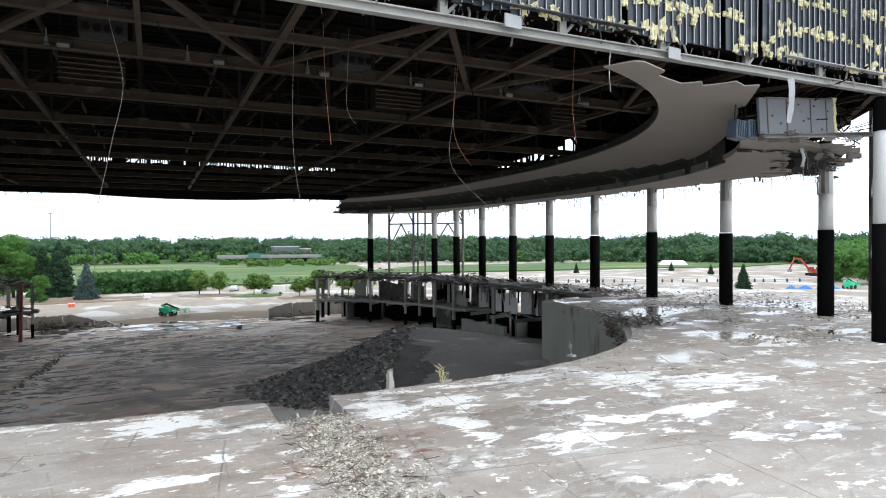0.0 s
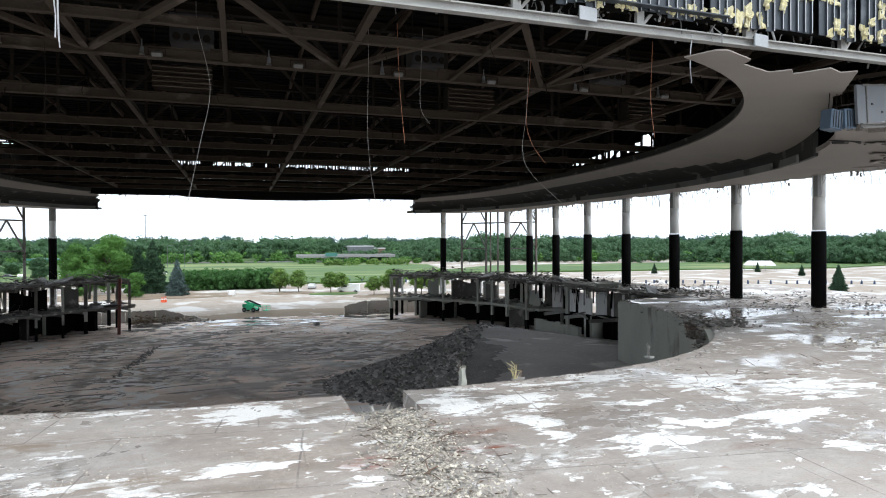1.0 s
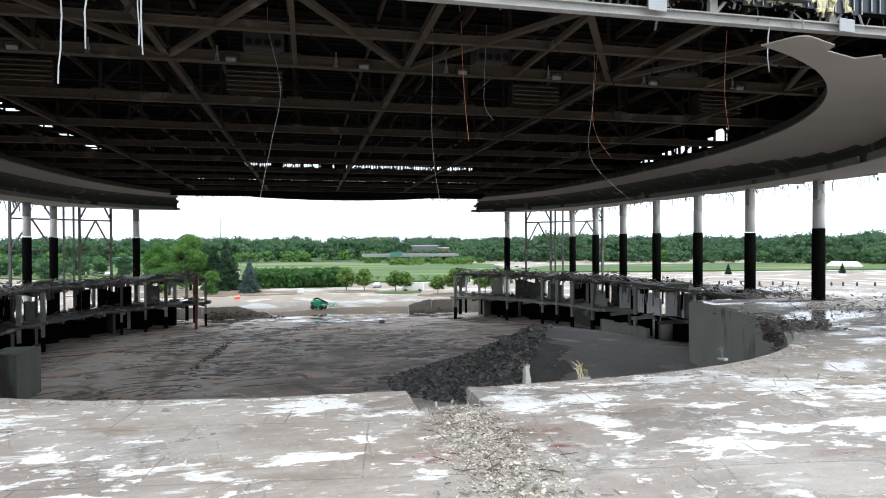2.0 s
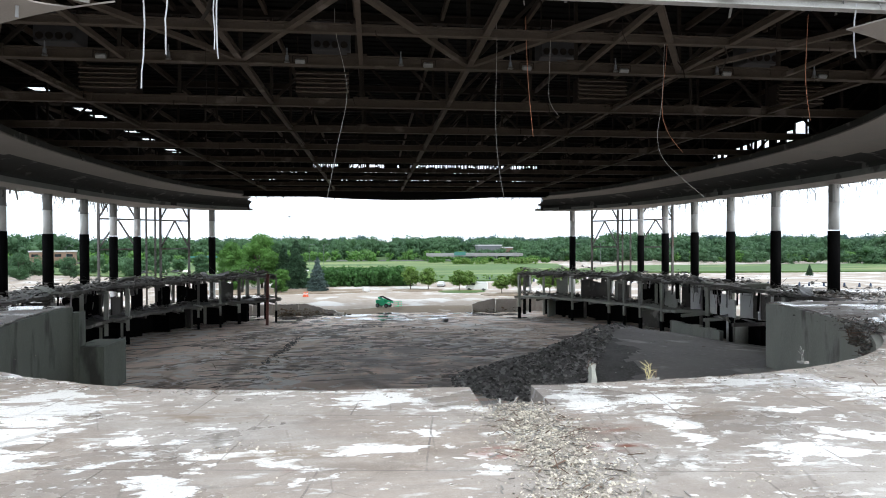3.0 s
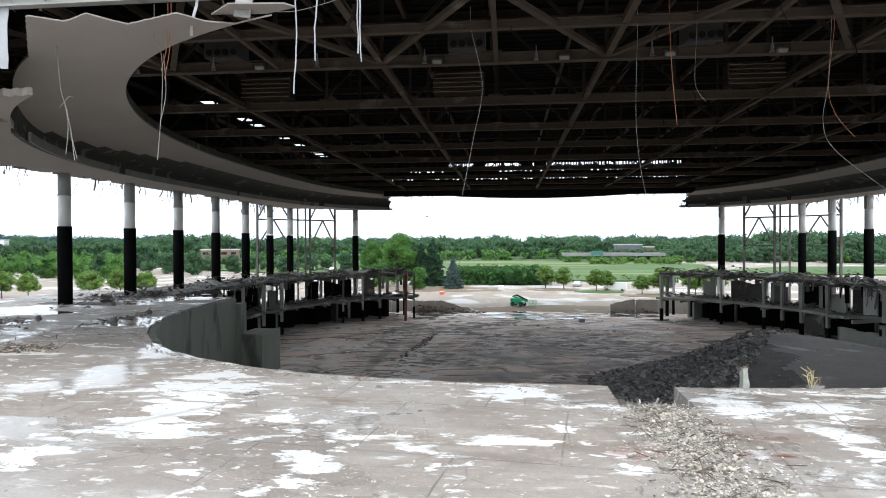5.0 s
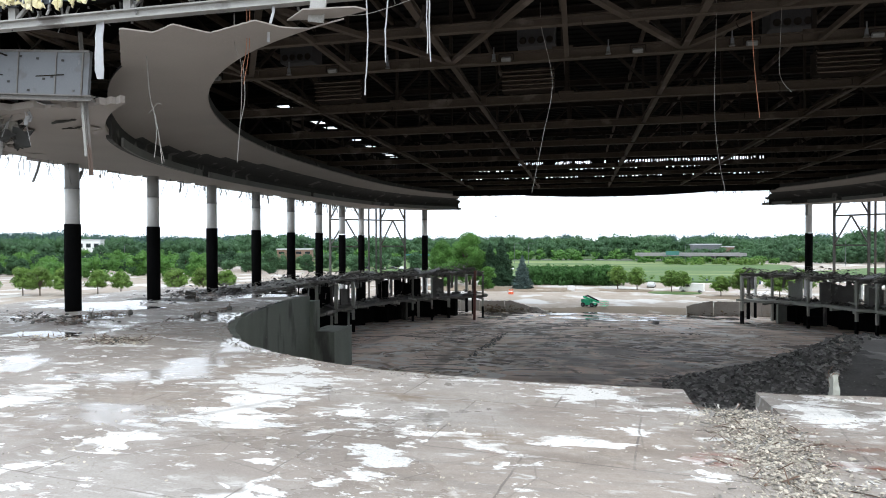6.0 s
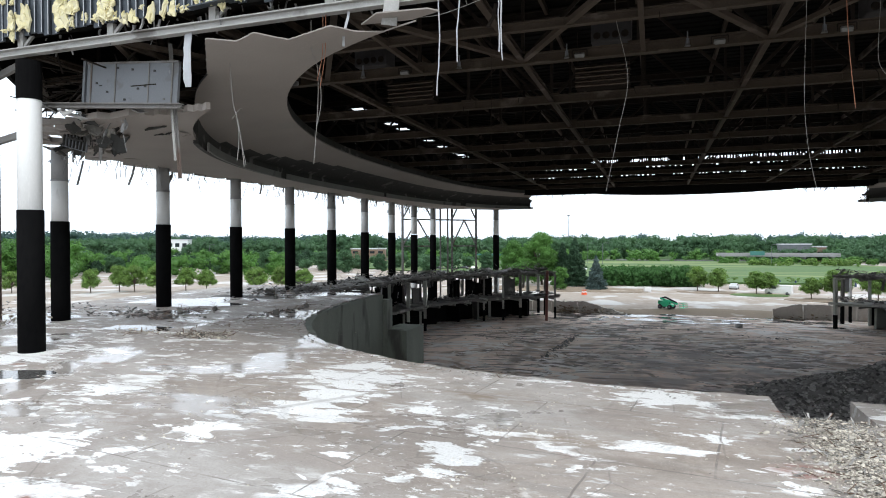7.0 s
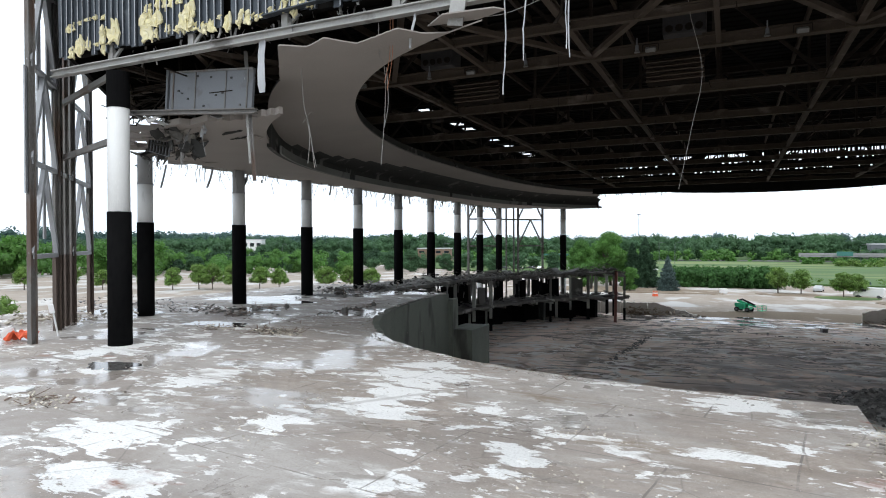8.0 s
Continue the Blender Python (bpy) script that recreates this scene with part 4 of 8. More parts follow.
for k in range(16):
    x = (-35.0 + 9.0 * rc.random()) if k < 9 else rc.uniform(5, 33)
    piece("wool", rc.choice(WOOL), clad, pose(x, FRONT_Y - 0.38, 14.75 + rc.uniform(-0.1, 0.6), 0, rc.uniform(-12, 12), 0) @ Matrix.Diagonal((rc.uniform(0.8, 1.5) * (1.0 if k < 9 else 0.5), 1.2, rc.uniform(1.0, 1.9) * (1.0 if k < 9 else 0.6), 1)))

# ---------- soffit ring ----------
OUT = [(CORNER_X + 0.6, FRONT_Y - 0.3), (HALF + 1.2, Y0), (HALF + 1.2, COL_Y[-1]), (CORNER_X + 0.6, BACK_Y + 0.6)]


def outer_edge(th):
    """The outer line of the soffit: the column line with its cut corners."""
    c, s = math.cos(radians(th)), math.sin(radians(th))
    cy = 64.0
    pts = OUT + [(-x, y) for x, y in OUT[::-1]]
    best = None
    for (x0, y0), (x1, y1) in zip(pts, pts[1:] + pts[:1]):
        ex, ey = x1 - x0, y1 - y0
        det = c * -ey + s * ex
        if abs(det) < 1e-9:
            continue
        rx, ry = x0, y0 - cy
        k = (rx * -ey + ry * ex) / det
        t = (c * ry - s * rx) / det
        if k > 0 and -1e-6 <= t <= 1 + 1e-6:
            best = (c * k, cy + s * k)
    return best


def at_band(th):
    return oval(*BAND, th)


def at_lip(th):
    return oval(*LIP, th)


def by_bearing(curve, cy=64.0):
    """The same curve asked for by its true bearing from the hall's middle."""
    table = [(math.degrees(math.atan2(y - cy, x)) % 360, x, y) for x, y in (curve(a) for a in np.arange(0, 360, 0.25))]
    table.sort()
    bs = [t[0] for t in table]

    def at(th):
        b = th % 360
        return (float(np.interp(b, bs, [t[1] for t in table], period=360)), float(np.interp(b, bs, [t[2] for t in table], period=360)))
    return at


band_b, lip_b = by_bearing(at_band), by_bearing(at_lip)


def keep_outer(x, y, th, t):
    n = noise.noise((x * 0.35, y * 0.35, 3.0))
    if y < 22.6 + 0.7 * n:
        return False
    if y > 90 and abs(x) < 25 + n:
        return False
    if t > 0.86 and noise.noise((x * 0.5, y * 0.5, 8.0)) > (-0.05 if y < 42 else 0.12):
        return False
    if y < 34 and t > 0.6 and noise.noise((x * 0.6, y * 0.6, 5.0)) > 0.1:
        return False
    return True


def keep_white(x, y, th, t):
    n = noise.noise((x * 0.5, y * 0.5, 1.0))
    if y < 21.6:
        return False
    return not (y > 90 and abs(x) < 24 + n)


full = list(np.arange(0, 360, 0.6))
soffit = new("soffit", ring_mesh("soffit", band_b, outer_edge, SOFFIT_Z + 0.3, SOFFIT_Z + 0.3, 0.3, M_PLASTER, full, keep_outer, 12, True))
tagged(soffit, "torn pale board soffit over the concourse", "soffit", kind="structure")


def step_band(off):
    return lambda th: tuple(v + (0 if i else 0) for i, v in enumerate(oval(BAND[0] + off, BAND[1] + off, BAND[2], BAND[3], th)))


def cove(t, y):
    """Height of the bulkhead from its lip to the band: flat, then turning down."""
    return 12.75 - (0.12 + 0.45 * smooth(27.0, 46.0, y)) * t - (0.8 - 0.2 * smooth(27.0, 46.0, y)) * t ** 3.2 * smooth(23.0, 34.0, y)


fascia = new("fascia_band", ring_mesh("fascia_band", by_bearing(step_band(-0.12)), by_bearing(step_band(0.12)), 12.1, 12.1, 1.5, M_BAND, full,
                                      lambda x, y, th, t: y > 29.0 and not (y > 90 and abs(x) < 24.5), 1, True))
tagged(fascia, "dark band round the oval opening under the roof", "fascia", kind="structure")
bulkhead = new("bulkhead_ring", ring_mesh("bulkhead_ring", lip_b, by_bearing(step_band(-0.1)), 12.75, 12.3, 0.12, M_PLASTER, full, keep_white, 14, True, profile=cove))
tagged(bulkhead, "pale oval plaster bulkhead with a torn front edge", "soffit", kind="structure")
bulkhead.data.materials.append(M_BAND)
for f in bulkhead.data.polygons:
    x, y, _ = f.center
    th = math.degrees(math.atan2(y - 64.0, x))
    a, b = lip_b(th), band_b(th)
    ra, rb = math.hypot(a[0], a[1] - 64), math.hypot(b[0], b[1] - 64)
    # outer boards painted band-dark for shade, wider deep in the hall
    if (math.hypot(x, y - 64) - ra) / max(rb - ra, 0.3) > 0.97 - 0.5 * smooth(31.0, 58.0, y):
        f.material_index = 1
rim = new("soffit_rim", ring_mesh("soffit_rim", by_bearing(step_band(-0.42)), by_bearing(step_band(-0.3)), 11.0, 11.0, 0.5, M_RIM, full,
                                  lambda x, y, th, t: y > 31.0 and not (y > 90 and abs(x) < 24.5) and noise.noise((x * 0.3, y * 0.3, 2.0)) < 0.42, 1, True))
tagged(rim, "grey edge board along the lower rim of the oval", "fascia", kind="structure")


TEETH = {-1: ((13.4, 21.1), (14.6, 20.5), (15.1, 19.5), (17.3, 20.3), (18.0, 19.15), (19.2, 19.75), (20.1, 19.1), (23.4, 23.2)),
         1: ((12.2, 20.5), (12.5, 19.0), (12.9, 18.8), (14.7, 19.5), (15.0, 20.2), (16.9, 20.8), (17.4, 20.1), (18.0, 20.6), (18.7, 19.4), (19.7, 19.8), (20.2, 19.4), (23.4, 22.8))}


def front_sheet(side):
    """The flat front of the bulkhead with its saw-toothed torn edge, from the oval's tip to the boxed panel."""
    vs, fs = [], []
    nx, ny = 96, 8
    for i in range(nx + 1):
        u = 12.2 + 11.1 * i / nx
        lip_y = LIP[2] - LIP[1] * (1 - (u / LIP[0]) ** LIP[3]) ** (1 / LIP[3])
        y0 = float(np.interp(u, *zip(*TEETH[side]))) + 0.05 * noise.noise((u * 5.0, side, 3))
        y1 = min(22.3, lip_y - 0.02) if u < 20 else 22.3 + (u - 20) * 0.7
        y0 = min(y0 - 0.15, y1 - 0.03)
        for j in range(ny + 1):
            y = y0 + (y1 - y0) * j / ny
            th = math.degrees(math.atan2(y - 64.0, u))
            a, b = lip_b(th), band_b(th)
            ra, rb, r = math.hypot(a[0], a[1] - 64), math.hypot(b[0], b[1] - 64), math.hypot(u, y - 64)
            t = min(1.0, max(0.0, (r - ra) / max(rb - ra, 0.3)))
            vs.append((side * u, y, cove(t, y) - 0.145))
    for i in range(nx):
        for j in range(ny):
            k = i * (ny + 1) + j
            fs.append((k, k + 1, k + ny + 2, k + ny + 1))
    bm = bmesh.new()
    bv = [bm.verts.new(v) for v in vs]
    for f in fs:
        bm.faces.new([bv[i] for i in f])
    ex = bmesh.ops.extrude_face_region(bm, geom=bm.faces[:])
    for v in ex["geom"]:
        if isinstance(v, bmesh.types.BMVert):
            v.co.z += 0.05
    bmesh.ops.recalc_face_normals(bm, faces=bm.faces[:])
    return solid("bulkhead_front", bm, M_PLASTER, "pale plaster front of the bulkhead with a saw-toothed torn edge", "soffit", "structure")


front_sheet(-1)
front_sheet(1)
lipring = new("lip_ring", ring_mesh("lip_ring", lip_b, by_bearing(lambda th: oval(LIP[0] + 0.25, LIP[1] + 0.25, LIP[2], LIP[3], th)), 13.2, 13.2, 0.5, M_BAND, full,
                                    lambda x, y, th, t: y > 24.2 and not (y > 90 and abs(x) < 24), 1, True))
tagged(lipring, "dark upright rim of the oval bulkhead", "soffit", kind="structure")

# grey bulkhead boxes and the steel ledge at the torn front corners
for s in (-1, 1):
    box = thing("bulkhead_box", "grey-blue boxed bulkhead panel hanging at the torn corner", "panel", pose(26.6 if s > 0 else -26.7, 22.0, 11.0, 0, -4.5 * s, 0))
    bm = bmesh.new()
    add_box(bm, (0, 0, 1.15), (5.9 if s > 0 else 5.2, 0.14, 1.85))
    part("face_panel", bm, M_PANEL, box)
    bm = bmesh.new()
    add_box(bm, (s * 2.9, 0.9, 1.2), (0.14, 1.8, 2.0))
    part("side_panel", bm, M_PANEL, box)
    bm = bmesh.new()
    add_flange(bm, (-6.0 if s < 0 else -3.0, -0.2, 0.1), (3.0 if s < 0 else 6.0, -0.2, 0.1), 0.26, 0.24)
    part("ledge_beam", bm, M_TOWER, box, "pale steel ledge beam")
    bm = bmesh.new()
    for x, w in ((-2.35, 0.07), (-0.9, 0.05), (1.0, 0.05), (2.3, 0.07)):
        add_box(bm, (x, -0.09, 1.15), (w, 0.05, 1.85))
    add_box(bm, (0, -0.1, 2.05), (5.2, 0.06, 0.08))
    part("trim", bm, M_TOWER, box, "thin steel trim on the panel joints")
    bm = bmesh.new()
    add_box(bm, (0, -0.08, 0), (0.12, 0.03, 0.09))
    bolt = mesh_of("bolt_plate", bm, M_BAND)
    for k in range(9):
        piece("bolt_plate", bolt, box, pose(-2.0 + 0.5 * k + 0.2 * math.sin(k * 7), 0, 0.4 + 1.5 * (0.5 + 0.5 * math.sin(k * 3.7))))
    if s > 0:
        bm = bmesh.new()
        bmesh.ops.create_grid(bm, x_segments=4, y_segments=14, size=0.5, matrix=pose(3.05, -0.06, 1.2, 90) @ Matrix.Diagonal((0.32, 1.9, 1, 1)))
        for v in bm.verts:
            v.co += noise.noise_vector(v.co * 5) * 0.1
        ex = bmesh.ops.extrude_face_region(bm, geom=bm.faces[:])
        for v in ex["geom"]:
            if isinstance(v, bmesh.types.BMVert):
                v.co.y += 0.1
        bmesh.ops.recalc_face_normals(bm, faces=bm.faces[:])
        part("insulation", bm, M_YELLOW, box, "strip of yellow insulation on the broken end")

# small wreckage under the torn corners
for k in range(2):
    cab = thing("duct_box", "dented blue-grey duct box hanging at the torn corner", "duct", pose(22.6 + 0.95 * k, 22.2, 10.75 + 0.1 * k, 0, 6 - 9 * k, 4), "duct boxes")
    bm = bmesh.new()
    add_box(bm, (0, 0.3, 0.45), (0.8, 0.6, 0.95))
    bmesh.ops.bevel(bm, geom=bm.edges[:], offset=0.04, segments=1, affect='EDGES')
    part("casing", bm, M_DUCT, cab)
    for j in range(4):
        bm = bmesh.new()
        add_box(bm, (-0.27 + 0.18 * j, -0.02, 0.45), (0.05, 0.06, 0.8))
        part("fin", bm, M_CLAD, cab)
    bm = bmesh.new()
    for x in (-0.25, 0.25):
        add_beam(bm, (x, 0.3, 0.9), (x, 0.3, 2.2), 0.03)
    part("hanger", bm, M_WEB, cab)
for x0, z0, x1, z1, w, mat, lab in ((-24.55, 12.5, -24.4, 8.6, 0.17, M_EDGE, "pale bent steel channel hanging from the ledge"), (-24.53, 13.7, -24.22, 7.8, 0.1, M_TOWER, "perforated steel strip hanging from the ledge")):
    st = thing("hanging_channel", lab, "scrap", group="hanging channels")
    bm = bmesh.new()
    add_beam(bm, (x0, 21.98, z0), (x1, 22.2, z1), w, 0.03)
    part("web", bm, mat, st)
    bm = bmesh.new()
    for o in (-w / 2, w / 2):
        add_beam(bm, (x0 + o, 22.05, z0), (x1 + o, 22.25, z1), 0.02, 0.09)
    part("flange", bm, mat, st)
scrap = thing("louvre_scrap", "torn grey corrugated panel dangling from the corner soffit", "scrap", pose(-33.5, 25.0, 10.5, 0, 14, -6))
bm = bmesh.new()
add_box(bm, (0, 0, 0), (2.0, 0.05, 1.1))
part("sheet", bm, M_PANEL, scrap)
bm = bmesh.new()
add_box(bm, (0, -0.06, 0), (0.08, 0.1, 1.0))
fin = mesh_of("rib", bm, M_BAND)
for k in range(7):
    piece("rib", fin, scrap, pose(-0.85 + 0.28 * k, 0, 0))
bm = bmesh.new()
add_beam(bm, (-0.6, 0, 0.5), (-0.4, 0.1, 1.4), 0.04)
add_beam(bm, (0.6, 0, 0.5), (0.5, 0.1, 1.4), 0.04)
part("hanger", bm, M_WEB, scrap)

# ---------- broken two-storey strip at the far sides ----------
def strip_edge(th, inset=0.0):
    return oval(37.0 - inset, 44.5 - inset, 63.0, 2.6, th)


rd = random.Random(21)


def deck(parent, name, th0, th1, z, thick, inset, out, mat, label):
    """A slab between the broken inner line and the outer line of the strip."""
    bm = bmesh.new()
    prev = None
    n = 60
    for i in range(n + 1):
        th = th0 + (th1 - th0) * i / n
        x, y = strip_edge(th, inset)
        rag = 0.9 * noise.noise((x * 0.5, y * 0.5, z)) + 0.35 * noise.noise((x * 3, y * 3, z))
        x -= math.copysign(rag, x)
        ox, oy = (math.copysign(min(abs(x) + out, 45.0), x), y + (out * 0.55 if y > 98 else 0))
        sag = 0.14 * noise.noise((x * 0.3, y * 0.3, z + 4))
        row = [bm.verts.new(c) for c in ((x, y, z + sag), (ox, oy, z), (ox, oy, z - thick), (x, y, z - thick + sag))]
        if prev:
            for k in range(4):
                bm.faces.new((prev[k], prev[(k + 1) % 4], row[(k + 1) % 4], row[k]))
        else:
            bm.faces.new(row[::-1])
        prev = row
    bm.faces.new(prev)
    bmesh.ops.recalc_face_normals(bm, faces=bm.faces[:])
    return part(name, bm, mat, parent, label)


def chunk_mesh(seed, flat=0.5):
    r = random.Random(seed)
    bm = bmesh.new()
    bmesh.ops.create_icosphere(bm, subdivisions=1, radius=0.5)
    for v in bm.verts:
        v.co *= 0.7 + 0.5 * r.random()
        v.co.z *= flat
    return bm


def scatter(name, centre_of, n, size, mat, label, category, bars=0, seed=1, flat=0.5, bar_len=1.6, bar_mat=None):
    """A heap: many broken lumps and bars in one mesh."""
    r = random.Random(seed)
    vs, fs, mats = [], [], []
    base = []
    for s in range(5):
        b = chunk_mesh(seed * 7 + s, flat)
        b.verts.index_update()
        base.append(([v.co.copy() for v in b.verts], [[v.index for v in f.verts] for f in b.faces]))
        b.free()
    for _ in range(n):
        c = centre_of(r)
        sc = size * (0.35 + r.random() ** 2 * 1.3)
        m = Matrix.Translation(c) @ Euler((r.uniform(-0.6, 0.6), r.uniform(-0.6, 0.6), r.uniform(0, 6.3))).to_matrix().to_4x4() @ Matrix.Diagonal((sc * r.uniform(0.7, 1.7), sc, sc * r.uniform(0.6, 1.1), 1))
        pts, tri = r.choice(base)
        k = len(vs)
        vs += [m @ p for p in pts]
        fs += [[i + k for i in f] for f in tri]
        mats += [0] * len(tri)
    for _ in range(bars):
        c = centre_of(r)
        d = Vector((r.uniform(-1, 1), r.uniform(-1, 1), r.choice((0.0, r.uniform(0, 0.06), r.uniform(0, 0.1), r.uniform(0, 0.4))))).normalized() * r.uniform(0.3, 1) * bar_len
        side = d.cross(Vector((0.3, 0.2, 1))).normalized() * r.uniform(0.008, 0.035)
        up = d.cross(side).normalized() * 0.018
        k = len(vs)
        vs += [c + side, c - side, c + up, c + d + side, c + d - side, c + d + up]
        new_f = [[0, 1, 4, 3], [1, 2, 5, 4], [2, 0, 3, 5], [0, 2, 1], [3, 4, 5]]
        fs += [[i + k for i in f] for f in new_f]
        mats += [1] * 5
    ob = raw(name, vs, fs, mat)
    ob.data.materials.append(bar_mat or M_SCRAP)
    ob.data.polygons.foreach_set("material_index", mats)
    return tagged(ob, label, category, kind="stuff")


POST = bmesh.new()
add_box(POST, (0, 0, 0.5), (0.5, 0.5, 1.0))
POST_MESHES = {m.name: mesh_of("post", POST.copy(), m) for m in (M_SOOT, M_CONC, M_BLACK, M_WHITE)}
POST.free()


def strip(side):
    name = "ruined_strip"
    th0, th1 = (-16, 63) if side > 0 else (196, 117)
    st = thing(name, "gutted two-storey concrete strip with debris on its decks", "ruin", group="ruined strips")
    deck(st, "upper_deck", th0, th1, 0.0, 0.32, 0.0, 7.5, M_SOOT, "broken upper deck")
    deck(st, "lower_deck", th0 + (30 if side > 0 else -12), th1, -3.9, 0.34, 0.8, 7.5, M_CONC if side > 0 else M_SOOT, "broken lower deck")
    bm = bmesh.new()
    prev = None
    for i in range(41):
        th = th0 + side * 10 + (th1 - th0 - side * 10) * i / 40
        x, y = strip_edge(th, 0.6)
        ox, oy = math.copysign(min(abs(x) + 5.6, 44.0), x), y + (3.2 if y > 98 else 0)
        dx = math.copysign(0.3, x)
        row = [bm.verts.new(c) for c in ((ox, oy, -4.3), (ox + dx, oy, -4.3), (ox + dx, oy, FLOOR_Z - 0.4), (ox, oy, FLOOR_Z - 0.4))]
        if prev:
            for k in range(4):
                bm.faces.new((prev[k], prev[(k + 1) % 4], row[(k + 1) % 4], row[k]))
        prev = row
    bmesh.ops.recalc_face_normals(bm, faces=bm.faces[:])
    # an unlit wall: its shade is put into the colour as black
    part("back_wall", bm, M_BLACK, st, "back wall of the lower storey, black for its unlit depth")
    ths = np.linspace(th0 + side * 2, th1 - side * 0.5, 15)
    for i, th in enumerate(ths):
        for row, inset in ((0, 0.35), (1, -3.6), (2, -6.6)):
            x, y = strip_edge(th, inset)
            if (row == 2 and (i % 2 or abs(x) > 46)) or (row == 0 and rd.random() < 0.2):
                continue
            jx, jy = rd.uniform(-0.4, 0.4), rd.uniform(-0.6, 0.6)
            mat = rd.choice([M_SOOT, M_CONC, M_SOOT, M_WHITE if side > 0 else M_SOOT]) if row else rd.choice([M_CONC, M_CONC, M_SOOT])
            w = rd.uniform(0.6, 0.95)
            piece("post", POST_MESHES[mat.name], st, pose(x + jx, y + jy, -3.95, rd.uniform(-1, 1), rd.uniform(-1, 1), rd.uniform(0, 40)) @ Matrix.Diagonal((w, w, 3.5, 1)))
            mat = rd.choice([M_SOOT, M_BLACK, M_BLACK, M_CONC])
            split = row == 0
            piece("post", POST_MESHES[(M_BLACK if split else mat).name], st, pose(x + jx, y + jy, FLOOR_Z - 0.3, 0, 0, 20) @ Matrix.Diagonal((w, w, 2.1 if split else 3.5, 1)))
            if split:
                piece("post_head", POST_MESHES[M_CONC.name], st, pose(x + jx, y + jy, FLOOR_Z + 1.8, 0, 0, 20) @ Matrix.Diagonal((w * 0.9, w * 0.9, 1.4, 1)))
    for i, th in enumerate(ths):
        for z in (-0.5, -4.4):
            (x, y), (u, v) = strip_edge(th, 0.5), strip_edge(th, -5.5)
            bm = bmesh.new()
            add_beam(bm, (x, y, z + rd.uniform(-0.12, 0.05)), (u, v, z), 0.3, 0.42)
            part("deck_beam", bm, rd.choice((M_SOOT, M_CONC)), st)
    for i in range(34):
        th = rd.uniform(th0 + side * 4, th1)
        x, y = strip_edge(th, rd.uniform(-3, 0.7))
        z = rd.choice((0.1, 0.15, -0.5, -3.8, -4.2))
        bm = bmesh.new()
        add_box(bm, (0, 0, 0), (rd.uniform(0.8, 3.0), rd.uniform(0.4, 1.4), rd.uniform(0.08, 0.25)))
        bmesh.ops.subdivide_edges(bm, edges=bm.edges[:], cuts=2, use_grid_fill=True)
        for v in bm.verts:
            v.co += noise.noise_vector(v.co * 1.7 + Vector((i, 0, 0))) * 0.16
        bmesh.ops.transform(bm, matrix=pose(x, y, z + rd.uniform(0, 0.35), rd.uniform(-25, 25), rd.uniform(-25, 25), rd.uniform(0, 180)), verts=bm.verts[:])
        part("slab_fragment", bm, rd.choice((M_SOOT, M_SOOT, M_CONC, M_SCRAP)), st, "tilted broken slab")
    # inner partitions, partly fallen; black ones carry the storey's unlit dark
    for i in range(9):
        th = th0 + (th1 - th0) * (0.18 + 0.09 * i)
        x, y = strip_edge(th, -3.0)
        bm = bmesh.new()
        hgt = rd.uniform(1.2, 3.3)
        add_box(bm, (x, y, FLOOR_Z + hgt / 2), (rd.uniform(1.5, 4), 0.3, hgt), rd.uniform(0, 180))
        part("partition", bm, rd.choice([M_SOOT, M_BLACK, M_CONC] if side > 0 else [M_SOOT, M_BLACK, M_BLACK]), st, "stained standing partition")
    for i in range(5):
        th = th0 + (th1 - th0) * (0.25 + 0.13 * i)
        x, y = strip_edge(th, -2.5)
        bm = bmesh.new()
        add_box(bm, (x, y, -2.4), (rd.uniform(1.0, 2.2), 0.25, 2.9), rd.uniform(0, 180))
        part("partition", bm, rd.choice([M_WHITE, M_CONC, M_SOOT] if side > 0 else [M_SOOT, M_BLACK]), st, "stained standing partition")

    # dark backs added to fill the see-through storey, blacker on the west side
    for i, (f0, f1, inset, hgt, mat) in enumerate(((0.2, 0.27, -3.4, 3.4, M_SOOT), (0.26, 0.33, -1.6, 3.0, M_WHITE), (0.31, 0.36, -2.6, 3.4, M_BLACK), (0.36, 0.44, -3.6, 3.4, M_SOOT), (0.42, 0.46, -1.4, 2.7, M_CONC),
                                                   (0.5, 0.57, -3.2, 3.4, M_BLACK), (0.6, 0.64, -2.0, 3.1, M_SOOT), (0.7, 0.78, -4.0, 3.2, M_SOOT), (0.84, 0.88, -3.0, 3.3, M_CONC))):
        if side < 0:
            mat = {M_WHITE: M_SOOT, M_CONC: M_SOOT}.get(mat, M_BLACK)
        for j in range(6):
            (x, y), (u, v) = (strip_edge(th0 + (th1 - th0) * (f0 + (f1 - f0) * k / 6), inset) for k in (j, j + 1))
            top = hgt * (0.86 + 0.28 * noise.noise((x, y, 2.0)))
            if noise.noise((x * 0.6, y * 0.6, 12.0)) > 0.28:
                continue
            bm = bmesh.new()
            add_beam(bm, (x, y, -3.9 + top / 2), (u, v, -3.9 + top / 2), 0.22, top)
            part("partition", bm, mat, st, "stained partition, partly torn away")
    # rags of sheet and board hanging under the upper deck
    for i in range(60):
        bm = bmesh.new()
        th = th0 + (th1 - th0) * rd.choice((rd.uniform(0.15, 0.5), rd.uniform(0.1, 1.0)))
        x, y = strip_edge(th, rd.uniform(-2.5, 0.5))
        ln = rd.uniform(0.4, 2.6)
        add_beam(bm, (x, y, -0.25), (x + rd.uniform(-0.3, 0.3), y + rd.uniform(-0.3, 0.3), -0.25 - ln), rd.choice((0.05, 0.08, 0.2, 0.5)), 0.04)
